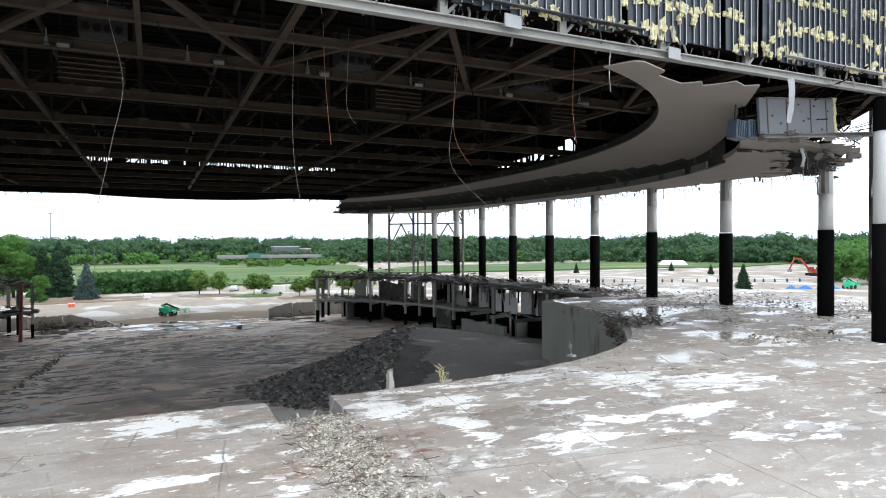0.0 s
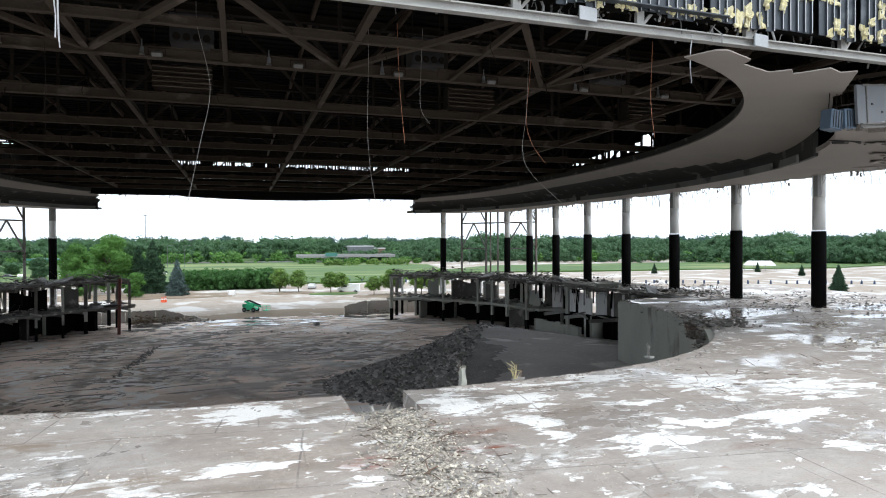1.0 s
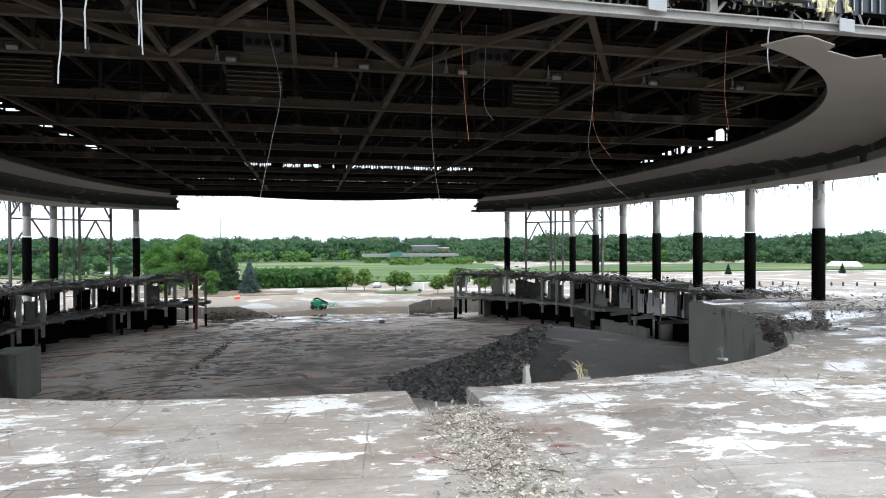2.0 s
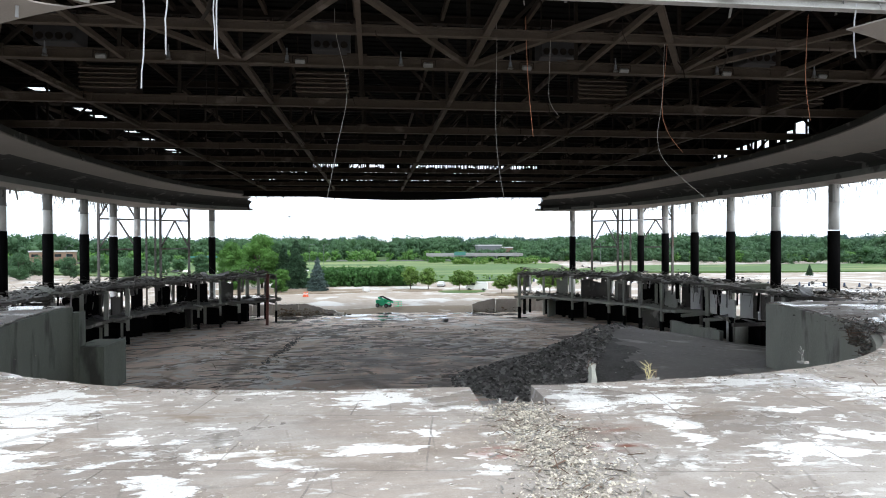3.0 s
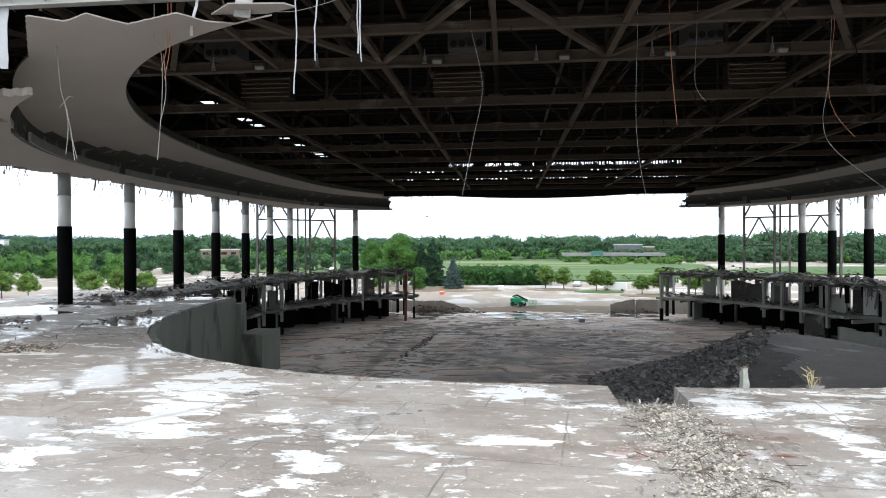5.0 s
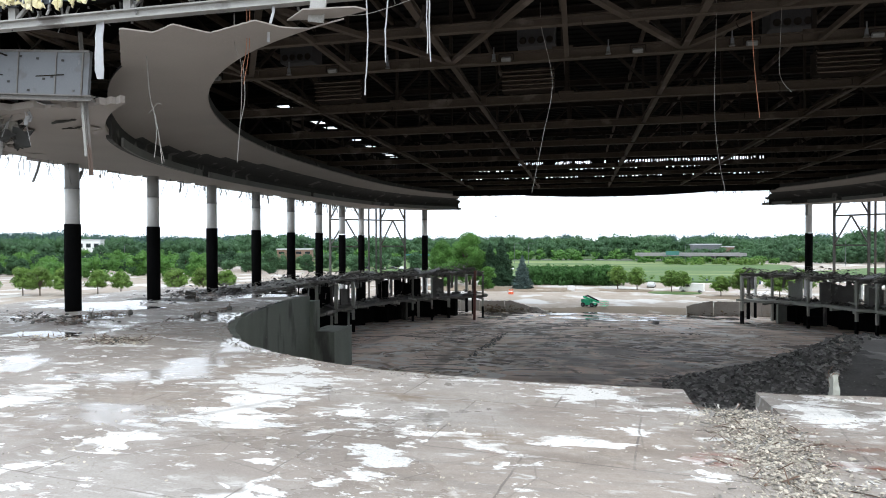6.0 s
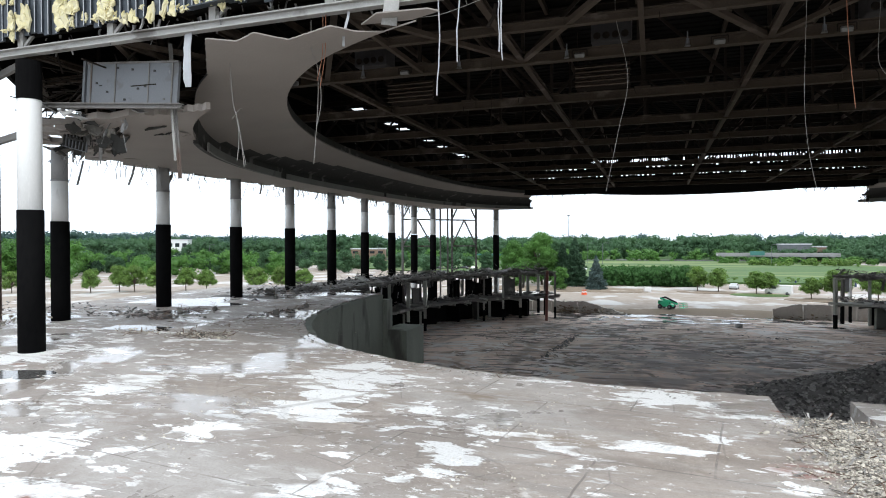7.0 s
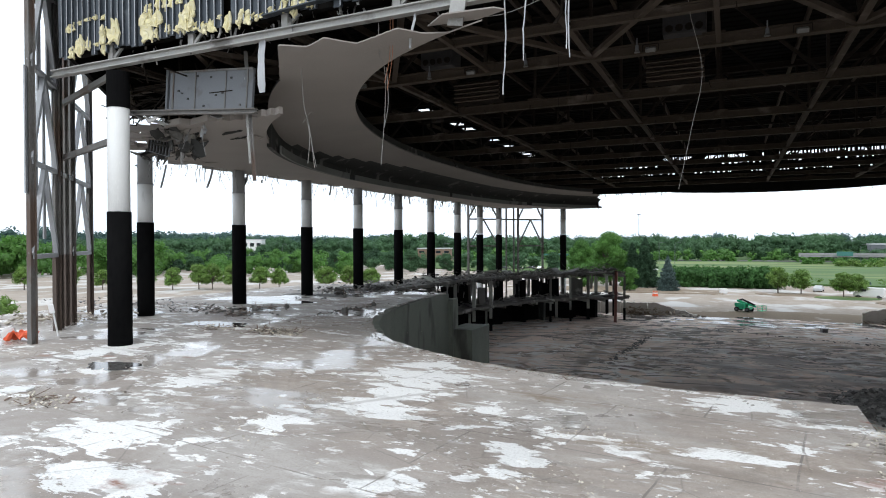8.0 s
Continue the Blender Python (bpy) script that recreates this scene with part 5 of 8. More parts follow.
        part("hanging_rag", bm, rd.choice((M_SCRAP, M_SOOT, M_BLACK)), st, "torn strip hanging under the deck")

    def spot(r):
        th = r.uniform(th0 + side * 6, th1)
        x, y = strip_edge(th, -r.uniform(-0.2, 6.5))
        return Vector((x, y, 0.02 + r.random() ** 2 * max(0.08, 0.5 + 1.5 * noise.noise((x * 0.22, y * 0.22, 6.0)))))
    scatter("deck_debris", spot, 1300, 0.4, M_RUIN, "heaped broken slabs and twisted metal on the deck", "debris", 700, 31 + side, 0.35, 1.9, M_RUINBAR)

    def low(r):
        th = r.uniform(th0 + (31 if side > 0 else -12), th1)
        x, y = strip_edge(th, -r.uniform(0.5, 6))
        return Vector((x, y, -3.85 + r.random() ** 3 * 0.5))
    scatter("deck_debris", low, 420, 0.5, M_RUIN, "broken slabs and metal on the lower deck", "debris", 300, 41 + side, 0.4, 2.0, M_RUINBAR)

    def edge(r):
        th = r.uniform(th0, th1)
        x, y = strip_edge(th, 0.1)
        return Vector((x, y, -0.3 + r.uniform(-0.5, 0.2)))
    scatter("hanging_scrap", edge, 160, 0.42, M_RUIN, "bent metal scrap hanging off the deck edge", "debris", 420, 51 + side, 0.4, 1.6, M_RUINBAR)


strip(1)
strip(-1)

# end walls beside the open gap: cast panels with open joints and a broken top
for s, x0, x1 in ((-1, -33.0, -9.5), (1, 13.6, 33.0)):
    def wall_top(u):
        if s < 0:
            whole = 1.9 * min(1.0, max(0.0, (-9.3 - u) / 6.5))
        else:
            whole = 1.6 + 0.75 * min(1.0, max(0.0, (u - 13.6) / 4.0)) + 0.012 * (u - 18)
        return whole + 0.14 * noise.noise((u * 0.9, 3.0, s)) + 0.2 * noise.noise((u * 3.1, 5.0, s)) + 0.1 * math.floor(2 * noise.noise((u * 0.5, 8.0, s)))
    bm = bmesh.new()
    u = x0
    rw = random.Random(5 + s)
    while u < x1 - 0.3:
        end = min(x1, u + rw.uniform(3.4, 4.6))
        n, prev, back = max(3, int((end - u) * 3.5)), None, rw.uniform(-0.12, 0.12)
        for i in range(n + 1):
            x = u + 0.07 + (end - u - 0.14) * i / n
            h = max(0.1, wall_top(x))
            row = [bm.verts.new(c) for c in ((x, 111.9 + back, FLOOR_Z - 0.4), (x, 111.95 + back, FLOOR_Z + h), (x, 112.4 + back, FLOOR_Z + h + 0.05), (x, 112.4 + back, FLOOR_Z - 0.4))]
            if prev:
                for k in range(4):
                    bm.faces.new((prev[k], prev[(k + 1) % 4], row[(k + 1) % 4], row[k]))
            else:
                bm.faces.new(row[::-1])
            prev = row
        bm.faces.new(prev)
        u = end
    bmesh.ops.recalc_face_normals(bm, faces=bm.faces[:])
    solid("wall_gap_west" if s < 0 else "wall_gap_east", bm, M_GAPWALL, "low broken concrete wall beside the open end", "wall", "structure")

    def crest(r, a=x0, b=x1):
        x = r.uniform(a, b)
        return Vector((x, 112.2 + r.uniform(-0.3, 0.2), FLOOR_Z + wall_top(x)))
    scatter("wall_rubble", crest, 150, 0.26, M_BROKEN, "broken lumps along the top of the low wall", "rubble", 40, 63 + s, 0.6, 0.7, M_RUINBAR)

    def bank(r, a=x0, b=x1):
        u = r.random() ** 0.7
        x = b - (b - a) * u * 0.55 + 1.5 if s < 0 else a - 1.8 + (b - a) * 0.5 * u
        return Vector((x, 111.3 + r.uniform(-0.9, 1.3), FLOOR_Z + r.random() ** 2 * 0.7 * max(0.2, wall_top(x)) * (1 if s < 0 else 0.5)))
    scatter("earth_bank", bank, 380 if s < 0 else 60, 0.36, M_DIRT, "brown earth and rubble fallen against the wall", "earth", 14, 61 + s)

# last standing post of the west strip
post = thing("steel_post", "rust-red steel post at the end of the gutted strip", "post", pose(-20.7, 98.5, FLOOR_Z))
bm = bmesh.new()
add_flange(bm, (0, 0, -0.2), (0.15, 0, 8.0), 0.4, 0.4)
part("shaft", bm, M_REDPOST, post)
bm = bmesh.new()
add_box(bm, (0.05, 0, 4.1), (0.6, 0.6, 0.12))
part("plate", bm, M_RUSTPOST, post)
bm = bmesh.new()
add_box(bm, (0.15, 0, 7.9), (0.7, 0.5, 0.1))
part("cap", bm, M_RUSTPOST, post)

# lower wall step at the west pit wall
bm = bmesh.new()
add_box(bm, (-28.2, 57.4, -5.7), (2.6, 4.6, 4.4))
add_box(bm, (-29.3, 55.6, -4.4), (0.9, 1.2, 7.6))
solid("wall_pit_step", bm, M_WESTWALL, "stained lower concrete block at the end of the pit wall", "wall", "structure")
bm = bmesh.new()
for k in range(8):
    add_box(bm, (35.4 + 0.12 * k, 78.5 - 1.3 * k, -6.6 + 0.3 * noise.noise((k * 0.9, 0, 0))), (0.5, 1.3, 2.6), 5)
solid("wall_pit_low", bm, M_CONC, "broken low concrete wall under the east strip", "wall", "structure")

# ---------- corner towers ----------
def tower(sx, sy, label):
    """An open steel stair frame outside a cut corner."""
    a, b = Vector((-35.6, 19.2, 0)), Vector((-45.9, 29.6, 0))
    if sy > 0:
        a.y, b.y = 2 * 64.75 - a.y, 2 * 64.75 - b.y
    a.x, b.x = a.x * -sx, b.x * -sx
    foot = 0.0 if sy < 0 else LAND_Z
    tw = thing("stair_tower", label, "tower", group="corner towers")
    at = [0.0, 0.34, 0.40, 0.5, 0.61, 1.0]
    for i, t in enumerate(at):
        p = a.lerp(b, t)
        bm = bmesh.new()
        w = 0.32 if i in (0, 1, 4, 5) else 0.24
        add_flange(bm, (p.x, p.y, 4.3 if sy < 0 else foot - 0.2), (p.x, p.y, 20.6), w, w)
        post = part("post", bm, M_TOWER, tw)
        if sy < 0:
            bm = bmesh.new()
            add_flange(bm, (p.x, p.y, foot - 0.2), (p.x, p.y, 4.3), w * 1.02, w * 1.02)
            part("foot", bm, M_RUSTPOST if i else M_TOWER, post, "rust-brown lower length")
    for z in (4.3, 9.0, 13.8, 18.6):
        for t0, t1 in ((0.0, 0.34), (0.61, 1.0), (0.34, 0.61)):
            if t0 == 0.34 and z != 9.0 and z != 18.6:
                continue
            bm = bmesh.new()
            p, q = a.lerp(b, t0), a.lerp(b, t1)
            add_beam(bm, (p.x, p.y, z), (q.x, q.y, z), 0.2, 0.24)
            part("rail", bm, M_TOWERPALE if sy < 0 else M_TOWER, tw)
    for z0, z1 in ((4.4, 9.0), (9.1, 13.8), (13.9, 18.6)):
        for t0, t1 in ((0.0, 0.34), (0.61, 1.0)):
            for t in (t0, t1):
                bm = bmesh.new()
                p, q = a.lerp(b, t), a.lerp(b, (t0 + t1) / 2)
                add_beam(bm, (p.x, p.y, z0), (q.x, q.y, z1), 0.22, 0.34 if sy < 0 else 0.2)
                part("brace", bm, M_TOWERPALE if sy < 0 else M_TOWER, tw)
    if sy < 0:
        for t, z0, z1, w in ((0.0, 7.4, 13.6, 0.55), (0.22, 5.2, 13.0, 0.5), (0.36, 8.2, 20.0, 0.6), (0.3, 13.5, 20.5, 1.1), (1.0, 8.5, 15.0, 0.45), (0.12, 4.6, 12.2, 0.35), (0.45, 4.5, 10.5, 0.45), (0.16, 11.8, 20.4, 0.7), (0.55, 9.5, 19.0, 0.5)):
            p = a.lerp(b, t)
            bm = bmesh.new()
            add_box(bm, (p.x + 0.05, p.y - 0.25, (z0 + z1) / 2), (w, 0.06, z1 - z0), 45 * sx)
            part("cladding_strip", bm, M_TOWERPALE, tw, "torn pale grey cladding strip")
        q = Vector((CORNER_X * sx, FRONT_Y, 0))
        for z in (10.0, 13.2):
            bm = bmesh.new()
            m = a.lerp(b, 0.45)
            add_beam(bm, (m.x, m.y, z), (q.x + 0.3 * sx, q.y, z), 0.2, 0.3)
            part("tie", bm, M_TOWER, tw)
    return tw


for sx in (-1, 1):
    tower(sx, -1, "rusty grey steel stair frame standing outside the cut corner")
    tower(sx, 1, "thin steel stair frame with braces beyond the hall")

# ---------- plants ----------
_b = bmesh.new()
bmesh.ops.create_icosphere(_b, subdivisions=1, radius=1.0)
_b.verts.index_update()
BALL_V = np.array([v.co[:] for v in _b.verts])
BALL_F = np.array([[v.index for v in f.verts] for f in _b.faces])
_b.free()


GOLD = (1 + 5 ** 0.5) / 2
FAR_V = np.array([(s, t * GOLD, 0) for s in (-1, 1) for t in (-1, 1)] + [(0, s, t * GOLD) for s in (-1, 1) for t in (-1, 1)] + [(t * GOLD, 0, s) for s in (-1, 1) for t in (-1, 1)]) / math.hypot(1, GOLD)
_d = np.linalg.norm(FAR_V[:, None] - FAR_V[None], axis=2)
_near = (_d > 0.1) & (_d < 1.1)
FAR_F = []
for a in range(12):
    for b in range(a + 1, 12):
        for c in range(b + 1, 12):
            if _near[a, b] and _near[b, c] and _near[a, c]:
                o = np.dot(np.cross(FAR_V[b] - FAR_V[a], FAR_V[c] - FAR_V[a]), FAR_V[a])
                FAR_F.append((a, b, c) if o > 0 else (a, c, b))
FAR_F = np.array(FAR_F)


def leaf_cloud(r, blobs, n, size, squash=1.0, core=0.78, far=False):
    """Lumpy dark-hearted blobs wrapped in small leaf triangles: vertices and triangles."""
    w = np.array([b[3] ** 2 for b in blobs])
    pick = r.choice(len(blobs), n, p=w / w.sum())
    d = r.normal(size=(n, 3))
    d /= np.linalg.norm(d, axis=1)[:, None]
    c = np.array([b[:3] for b in blobs])[pick]
    rad = np.array([b[3] for b in blobs])[pick] * (1.08 - 0.4 * r.random(n) ** 2)
    c = c + d * rad[:, None] * np.array([1, 1, squash])
    vs = np.empty((n * 3, 3))
    for k in range(3):
        vs[k::3] = c + r.normal(size=(n, 3)) * size
    parts_v, parts_f, at = [vs], [np.arange(n * 3).reshape(-1, 3)], n * 3
    ball_v, ball_f = (FAR_V, FAR_F) if far else (BALL_V, BALL_F)
    for b in blobs:
        q = ball_v * (core * b[3] * r.uniform(0.72, 1.18, len(ball_v)))[:, None] * np.array([1, 1, squash]) + np.array(b[:3])
        parts_v.append(q)
        parts_f.append(ball_f + at)
        at += len(q)
    return np.concatenate(parts_v), np.concatenate(parts_f)


def crown_object(name, pair, mat):
    vs, fs = pair
    me = bpy.data.meshes.new(name)
    me.vertices.add(len(vs))
    me.vertices.foreach_set("co", vs.ravel())
    me.loops.add(len(fs) * 3)
    me.loops.foreach_set("vertex_index", fs.ravel())
    me.polygons.add(len(fs))
    me.polygons.foreach_set("loop_start", np.arange(0, len(fs) * 3, 3))
    me.update(calc_edges=True)
    me.shade_smooth()
    me.materials.append(mat)
    return me


def broad_tree(seed, height, spread, mat, leaves, size, low=0.48, count=22):
    r = np.random.default_rng(seed)
    bm = bmesh.new()
    th = height * 0.42
    add_tube(bm, (0, 0, -0.2), (0, 0, th), height * 0.025, height * 0.016, 8)
    blobs = []
    for k in range(count):
        u = r.uniform(0, 1)
        a, q = r.uniform(0, 6.28), r.uniform(0.15, 0.66) * spread * (0.55 + 0.85 * math.sin(math.pi * (0.22 + 0.7 * u)) ** 1.2 - 0.3)
        z = height * (low + (0.9 - low) * u)
        blobs.append((q * math.cos(a), q * math.sin(a), z, spread * r.uniform(0.16, 0.32)))
        add_tube(bm, (0, 0, th * r.uniform(0.7, 1)), blobs[-1][:3], height * 0.012, height * 0.004, 5)
    blobs.append((0, 0, height * 0.84, spread * 0.36))
    return mesh_of("trunk", bm, M_BARK), crown_object("crown", leaf_cloud(r, blobs, leaves, size, 0.8), mat)


def cone_tree(seed, height, spread, mat, leaves, size):
    r = np.random.default_rng(seed)
    bm = bmesh.new()
    add_tube(bm, (0, 0, -0.2), (0, 0, height * 0.95), height * 0.02, 0.03, 8)
    vs = np.empty((leaves * 3, 3))
    z = 1 - np.sqrt(r.random(leaves))
    tier = 0.75 + 0.35 * np.abs(np.sin(z * 28))
    a = r.uniform(0, 6.283, leaves)
    lobes = 0.82 + 0.25 * np.sin(a * 5 + z * 17) * np.cos(a * 3)
    q = spread * (1 - z) ** 0.85 * tier * lobes * (1 - 0.5 * r.random(leaves) ** 2)
    c = np.stack([q * np.cos(a), q * np.sin(a), height * (0.05 + 0.95 * z) - q * 0.18], 1)
    for k in range(3):
        vs[k::3] = c + r.normal(size=(leaves, 3)) * size
    cv, cf = [vs], [np.arange(leaves * 3).reshape(-1, 3)]
    at = leaves * 3
    for k in range(9):
        zz = 0.08 + k * 0.095
        ring = BALL_V * r.uniform(0.8, 1.1, (len(BALL_V), 1)) * np.array([spread * (1 - zz) ** 0.85 * 0.72] * 2 + [height * 0.085]) + np.array([0, 0, height * (0.05 + zz * 0.95)])
        cv.append(ring)
        cf.append(BALL_F + at)
        at += len(ring)
    for k in range(14):
        zz, aa = 0.08 + k * 0.06, k * 2.4
        add_tube(bm, (0, 0, height * zz), (spread * (1 - zz) * 0.8 * math.cos(aa), spread * (1 - zz) * 0.8 * math.sin(aa), height * zz), 0.05, 0.02, 5)
    return mesh_of("trunk", bm, M_BARK), crown_object("crown", (np.concatenate(cv), np.concatenate(cf)), mat)


def plant(name, meshes, x, y, scale, label, group="", turn=0.0, z=None):
    t = thing(name, label, "tree", pose(x, y, LAND_Z if z is None else z, 0, 0, turn), group)
    t.scale = (scale, scale, scale)
    piece("trunk", meshes[0], t)
    piece("crown", meshes[1], t)
    return t


BIG = broad_tree(1, 15, 6.8, M_LEAF, 24000, 0.17, 0.14, 46)
YOUNG = [broad_tree(s, 5.2, 2.9, M_LEAFPALE, 6500, 0.09, 0.3, 40) for s in (2, 3, 4)]
MID = [broad_tree(s, 9, 4.8, M_LEAF, 9000, 0.15, 0.12, 34) for s in (5, 6)]
DARK = [broad_tree(s, 8, 4.4, M_LEAFDARK, 9000, 0.15, 0.1, 34) for s in (25, 26)]
PINE = cone_tree(7, 15, 5.0, M_PINE, 15000, 0.2)
SPRUCE = cone_tree(8, 9.0, 3.2, M_SPRUCE, 12000, 0.13)
plant("broadleaf_tree", BIG, -34.5, 174, 1.0, "tall light green broadleaf tree")
plant("broadleaf_tree", BIG, -45, 186, 0.85, "tall light green broadleaf tree", turn=120)
plant("broadleaf_tree", MID[1], -40, 166, 0.7, "small round green tree")
plant("pine_tree", PINE, -25, 171, 0.9, "dark green conical pine")
plant("pine_tree", PINE, -28.6, 173.5, 0.8, "dark green conical pine", turn=80)
plant("spruce_tree", SPRUCE, -18.4, 160, 0.95, "bluish spruce with layered branches", turn=60)
plant("broadleaf_tree", MID[0], -26.8, 156, 0.65, "small round green tree")
rt = random.Random(9)
for x, y, s in ((5.4, 163, 0.95), (9.8, 160, 0.9), (17.2, 155, 0.85), (19.6, 156.5, 0.8), (26, 145, 0.72), (30.5, 144.5, 1.0), (37, 142.5, 0.95), (45, 152, 0.9)):
    plant("lot_tree", rt.choice(YOUNG), x, y, s * 1.2, "young round green tree on a lot island", "lot trees", rt.uniform(0, 360))
for u in (-121, -110, -98, -88, -76, -69, -63.5, -59.3, -54, -48.6, -43.4, -30, -25, -19.5):
    x, y = EYE_X - 67.3 + 0.9073 * u, 145.2 + 0.4204 * u
    plant("lot_tree", rt.choice(YOUNG), x + rt.uniform(-1, 1), y + rt.uniform(-2, 2), rt.uniform(1.0, 1.3), "young round green tree in a row along the lot", "lot trees", rt.uniform(0, 360))
for i in range(16):
    x, y = -62 - 15 * i + rt.uniform(-8, 8), 262 - 7 * i + rt.uniform(-14, 14)
    plant("broadleaf_tree", rt.choice(DARK), x, y, rt.uniform(0.8, 1.25), "dark green broadleaf tree behind the lot", "trees behind the lot", rt.uniform(0, 360))
plant("shrub_pine", PINE, 133, 112.5, 0.46, "small sparse evergreen on the lot")
for x, y in ((188, 172), (196, 200), (150, 205)):
    plant("shrub_pine", PINE, x, y, 0.27, "small dark evergreen on the lot", turn=x)


for x, y, w, d, mat, lab in ((7, 158, 6.5, 4, M_DIRT, "bare earth island under the young trees"), (17.5, 152.5, 6, 4.5, M_GRASS, "grassy island under the young trees"), (27, 142.5, 6.5, 4.5, M_DIRT, "bare earth island under the young trees"),
                        (38, 141, 4, 3, M_DIRT, "bare earth island under the young trees")):
    sheet("island", [(x + w * math.cos(k * 0.524), y + d * math.sin(k * 0.524)) for k in range(12)], LAND_Z, mat, lab, "island", 0.1)
for x, y in ((-19.9, 143), (-19.2, 143.3), (-19.5, 142.6)):
    cone = thing("traffic_cone", "orange and white traffic cone on the bare lot", "cone", pose(x, y, LAND_Z), "traffic cones")
    bm = bmesh.new()
    add_box(bm, (0, 0, 0.04), (0.6, 0.6, 0.08))
    add_tube(bm, (0, 0, 0.08), (0, 0, 1.2), 0.26, 0.06, 12)
    part("body", bm, M_ORANGE, cone)
    bm = bmesh.new()
    add_tube(bm, (0, 0, 0.55), (0, 0, 0.8), 0.18, 0.14, 12)
    part("band", bm, M_VAN, cone, "white band")
bm = bmesh.new()
add_box(bm, (-6.1, 156, LAND_Z + 0.6), (1.6, 1.0, 1.2), 15)
bmesh.ops.bevel(bm, geom=bm.edges[:], offset=0.08, segments=1, affect='EDGES')
solid("utility_box", bm, M_VAN, "white utility box standing on the lot", "box")


def woods(name, count, region, hmin, hmax, mat, label, seed, leaves=240):
    """A belt of trees: leaf clumps of many crowns in one mesh."""
    r = np.random.default_rng(seed)
    out_v, out_f, at = [], [], 0
    for _ in range(count):
        x, y = region(r)
        h = r.uniform(hmin, hmax) * (1 + 0.22 * noise.noise((x * 0.013, y * 0.013, 2.0)))
        blobs = [(x + r.normal() * h * 0.2, y + r.normal() * h * 0.2, LAND_Z + h * (0.1 + 0.68 * r.random() ** 0.8), h * r.uniform(0.13, 0.25)) for _ in range(13)]
        v, f = leaf_cloud(r, blobs, leaves, h * 0.034, core=0.74, far=True)
        out_v.append(v)
        out_f.append(f + at)
        at += len(v)
    ob = new(name, crown_object(name, (np.concatenate(out_v), np.concatenate(out_f)), mat))
    return tagged(ob, label, "woods", kind="stuff")


def arc(d0, d1, a0, a1):
    def at(r):
        a, d = math.radians(r.uniform(a0, a1)), r.uniform(d0, d1)
        return EYE_X + d * math.sin(a), d * math.cos(a)
    return at


woods("far_woods", 900, arc(430, 600, -78, 78), 12, 18.5, M_LEAFDARK, "continuous belt of dark green woods", 1, 760)
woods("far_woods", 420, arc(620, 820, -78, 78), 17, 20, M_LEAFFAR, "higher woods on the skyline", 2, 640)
woods("scrub", 300, arc(398, 428, -60, 70), 3, 9, M_LEAF, "green scrub in front of the woods", 3, 320)
woods("reeds", 260, lambda r: (r.uniform(-18, 70), 203 + r.uniform(-9, 14)), 0.7, 1.3, M_LEAFPALE, "rough reeds at the edge of the meadow", 14, 90)
woods("meadow_tufts", 420, lambda r: (r.uniform(-120, 85), r.uniform(205, 390)), 0.25, 0.7, M_LEAFPALE, "dark tufts and low bushes in the meadow", 15, 90)
woods("hedge", 170, lambda r: (r.uniform(-18, 6), 181 + r.uniform(-6, 7)), 4.2, 5.7, M_HEDGE, "dense dark green hedge thicket", 4, 1000)
woods("east_woods", 110, arc(215, 330, 57, 76), 9, 15, M_LEAF, "green woods beside the lot", 5, 900)
woods("east_woods", 150, arc(385, 430, 14, 58), 6, 12, M_LEAFDARK, "green woods beyond the lot", 6, 700)
woods("west_thicket", 70, arc(238, 330, -72, -33), 5, 10, M_LEAF, "green thicket behind the west lot", 7, 1300)
woods("west_thicket", 34, arc(262, 340, -72, -50), 11, 16, M_LEAF, "tall bright green trees behind the west lot", 17, 1600)
woods("west_thicket", 30, arc(262, 350, -54, -31), 5, 10, M_PINE, "dark trees between the lots", 18, 1300)
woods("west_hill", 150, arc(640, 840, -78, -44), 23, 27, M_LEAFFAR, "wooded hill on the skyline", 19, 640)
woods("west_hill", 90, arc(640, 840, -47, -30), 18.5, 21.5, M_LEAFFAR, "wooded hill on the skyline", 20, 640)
woods("west_trees", 45, arc(265, 325, -34, -16), 4, 9, M_LEAFDARK, "dark trees along the far lot", 9, 900)
woods("meadow_bushes", 40, lambda r: (r.uniform(38, 84), 338 + r.uniform(-14, 8)), 2.0, 4.2, M_LEAFPALE, "pale green bushes at the end of the meadow", 21, 420)
woods("west_scrub", 26, arc(105, 135, -70, -60), 3, 5, M_LEAFPALE, "bright green scrub beside the lot", 8, 700)


# ---------- machines and vehicles ----------
def vehicle_wheel(parent, x, y, r, w):
    bm = bmesh.new()
    add_tube(bm, (x, y - w / 2, r), (x, y + w / 2, r), r, seg=18)
    bmesh.ops.bevel(bm, geom=[e for e in bm.edges if abs(e.verts[0].co.y - e.verts[1].co.y) < 1e-4], offset=r * 0.12, segments=2, affect='EDGES')
    wh = part("wheel", bm, M_TYRE, parent)
    bm = bmesh.new()
    for s in (-1, 1):
        add_tube(bm, (x, y + s * w * 0.5, r), (x, y + s * (w * 0.5 + 0.02), r), r * 0.55, seg=14)
    part("rim", bm, M_PANEL, wh)


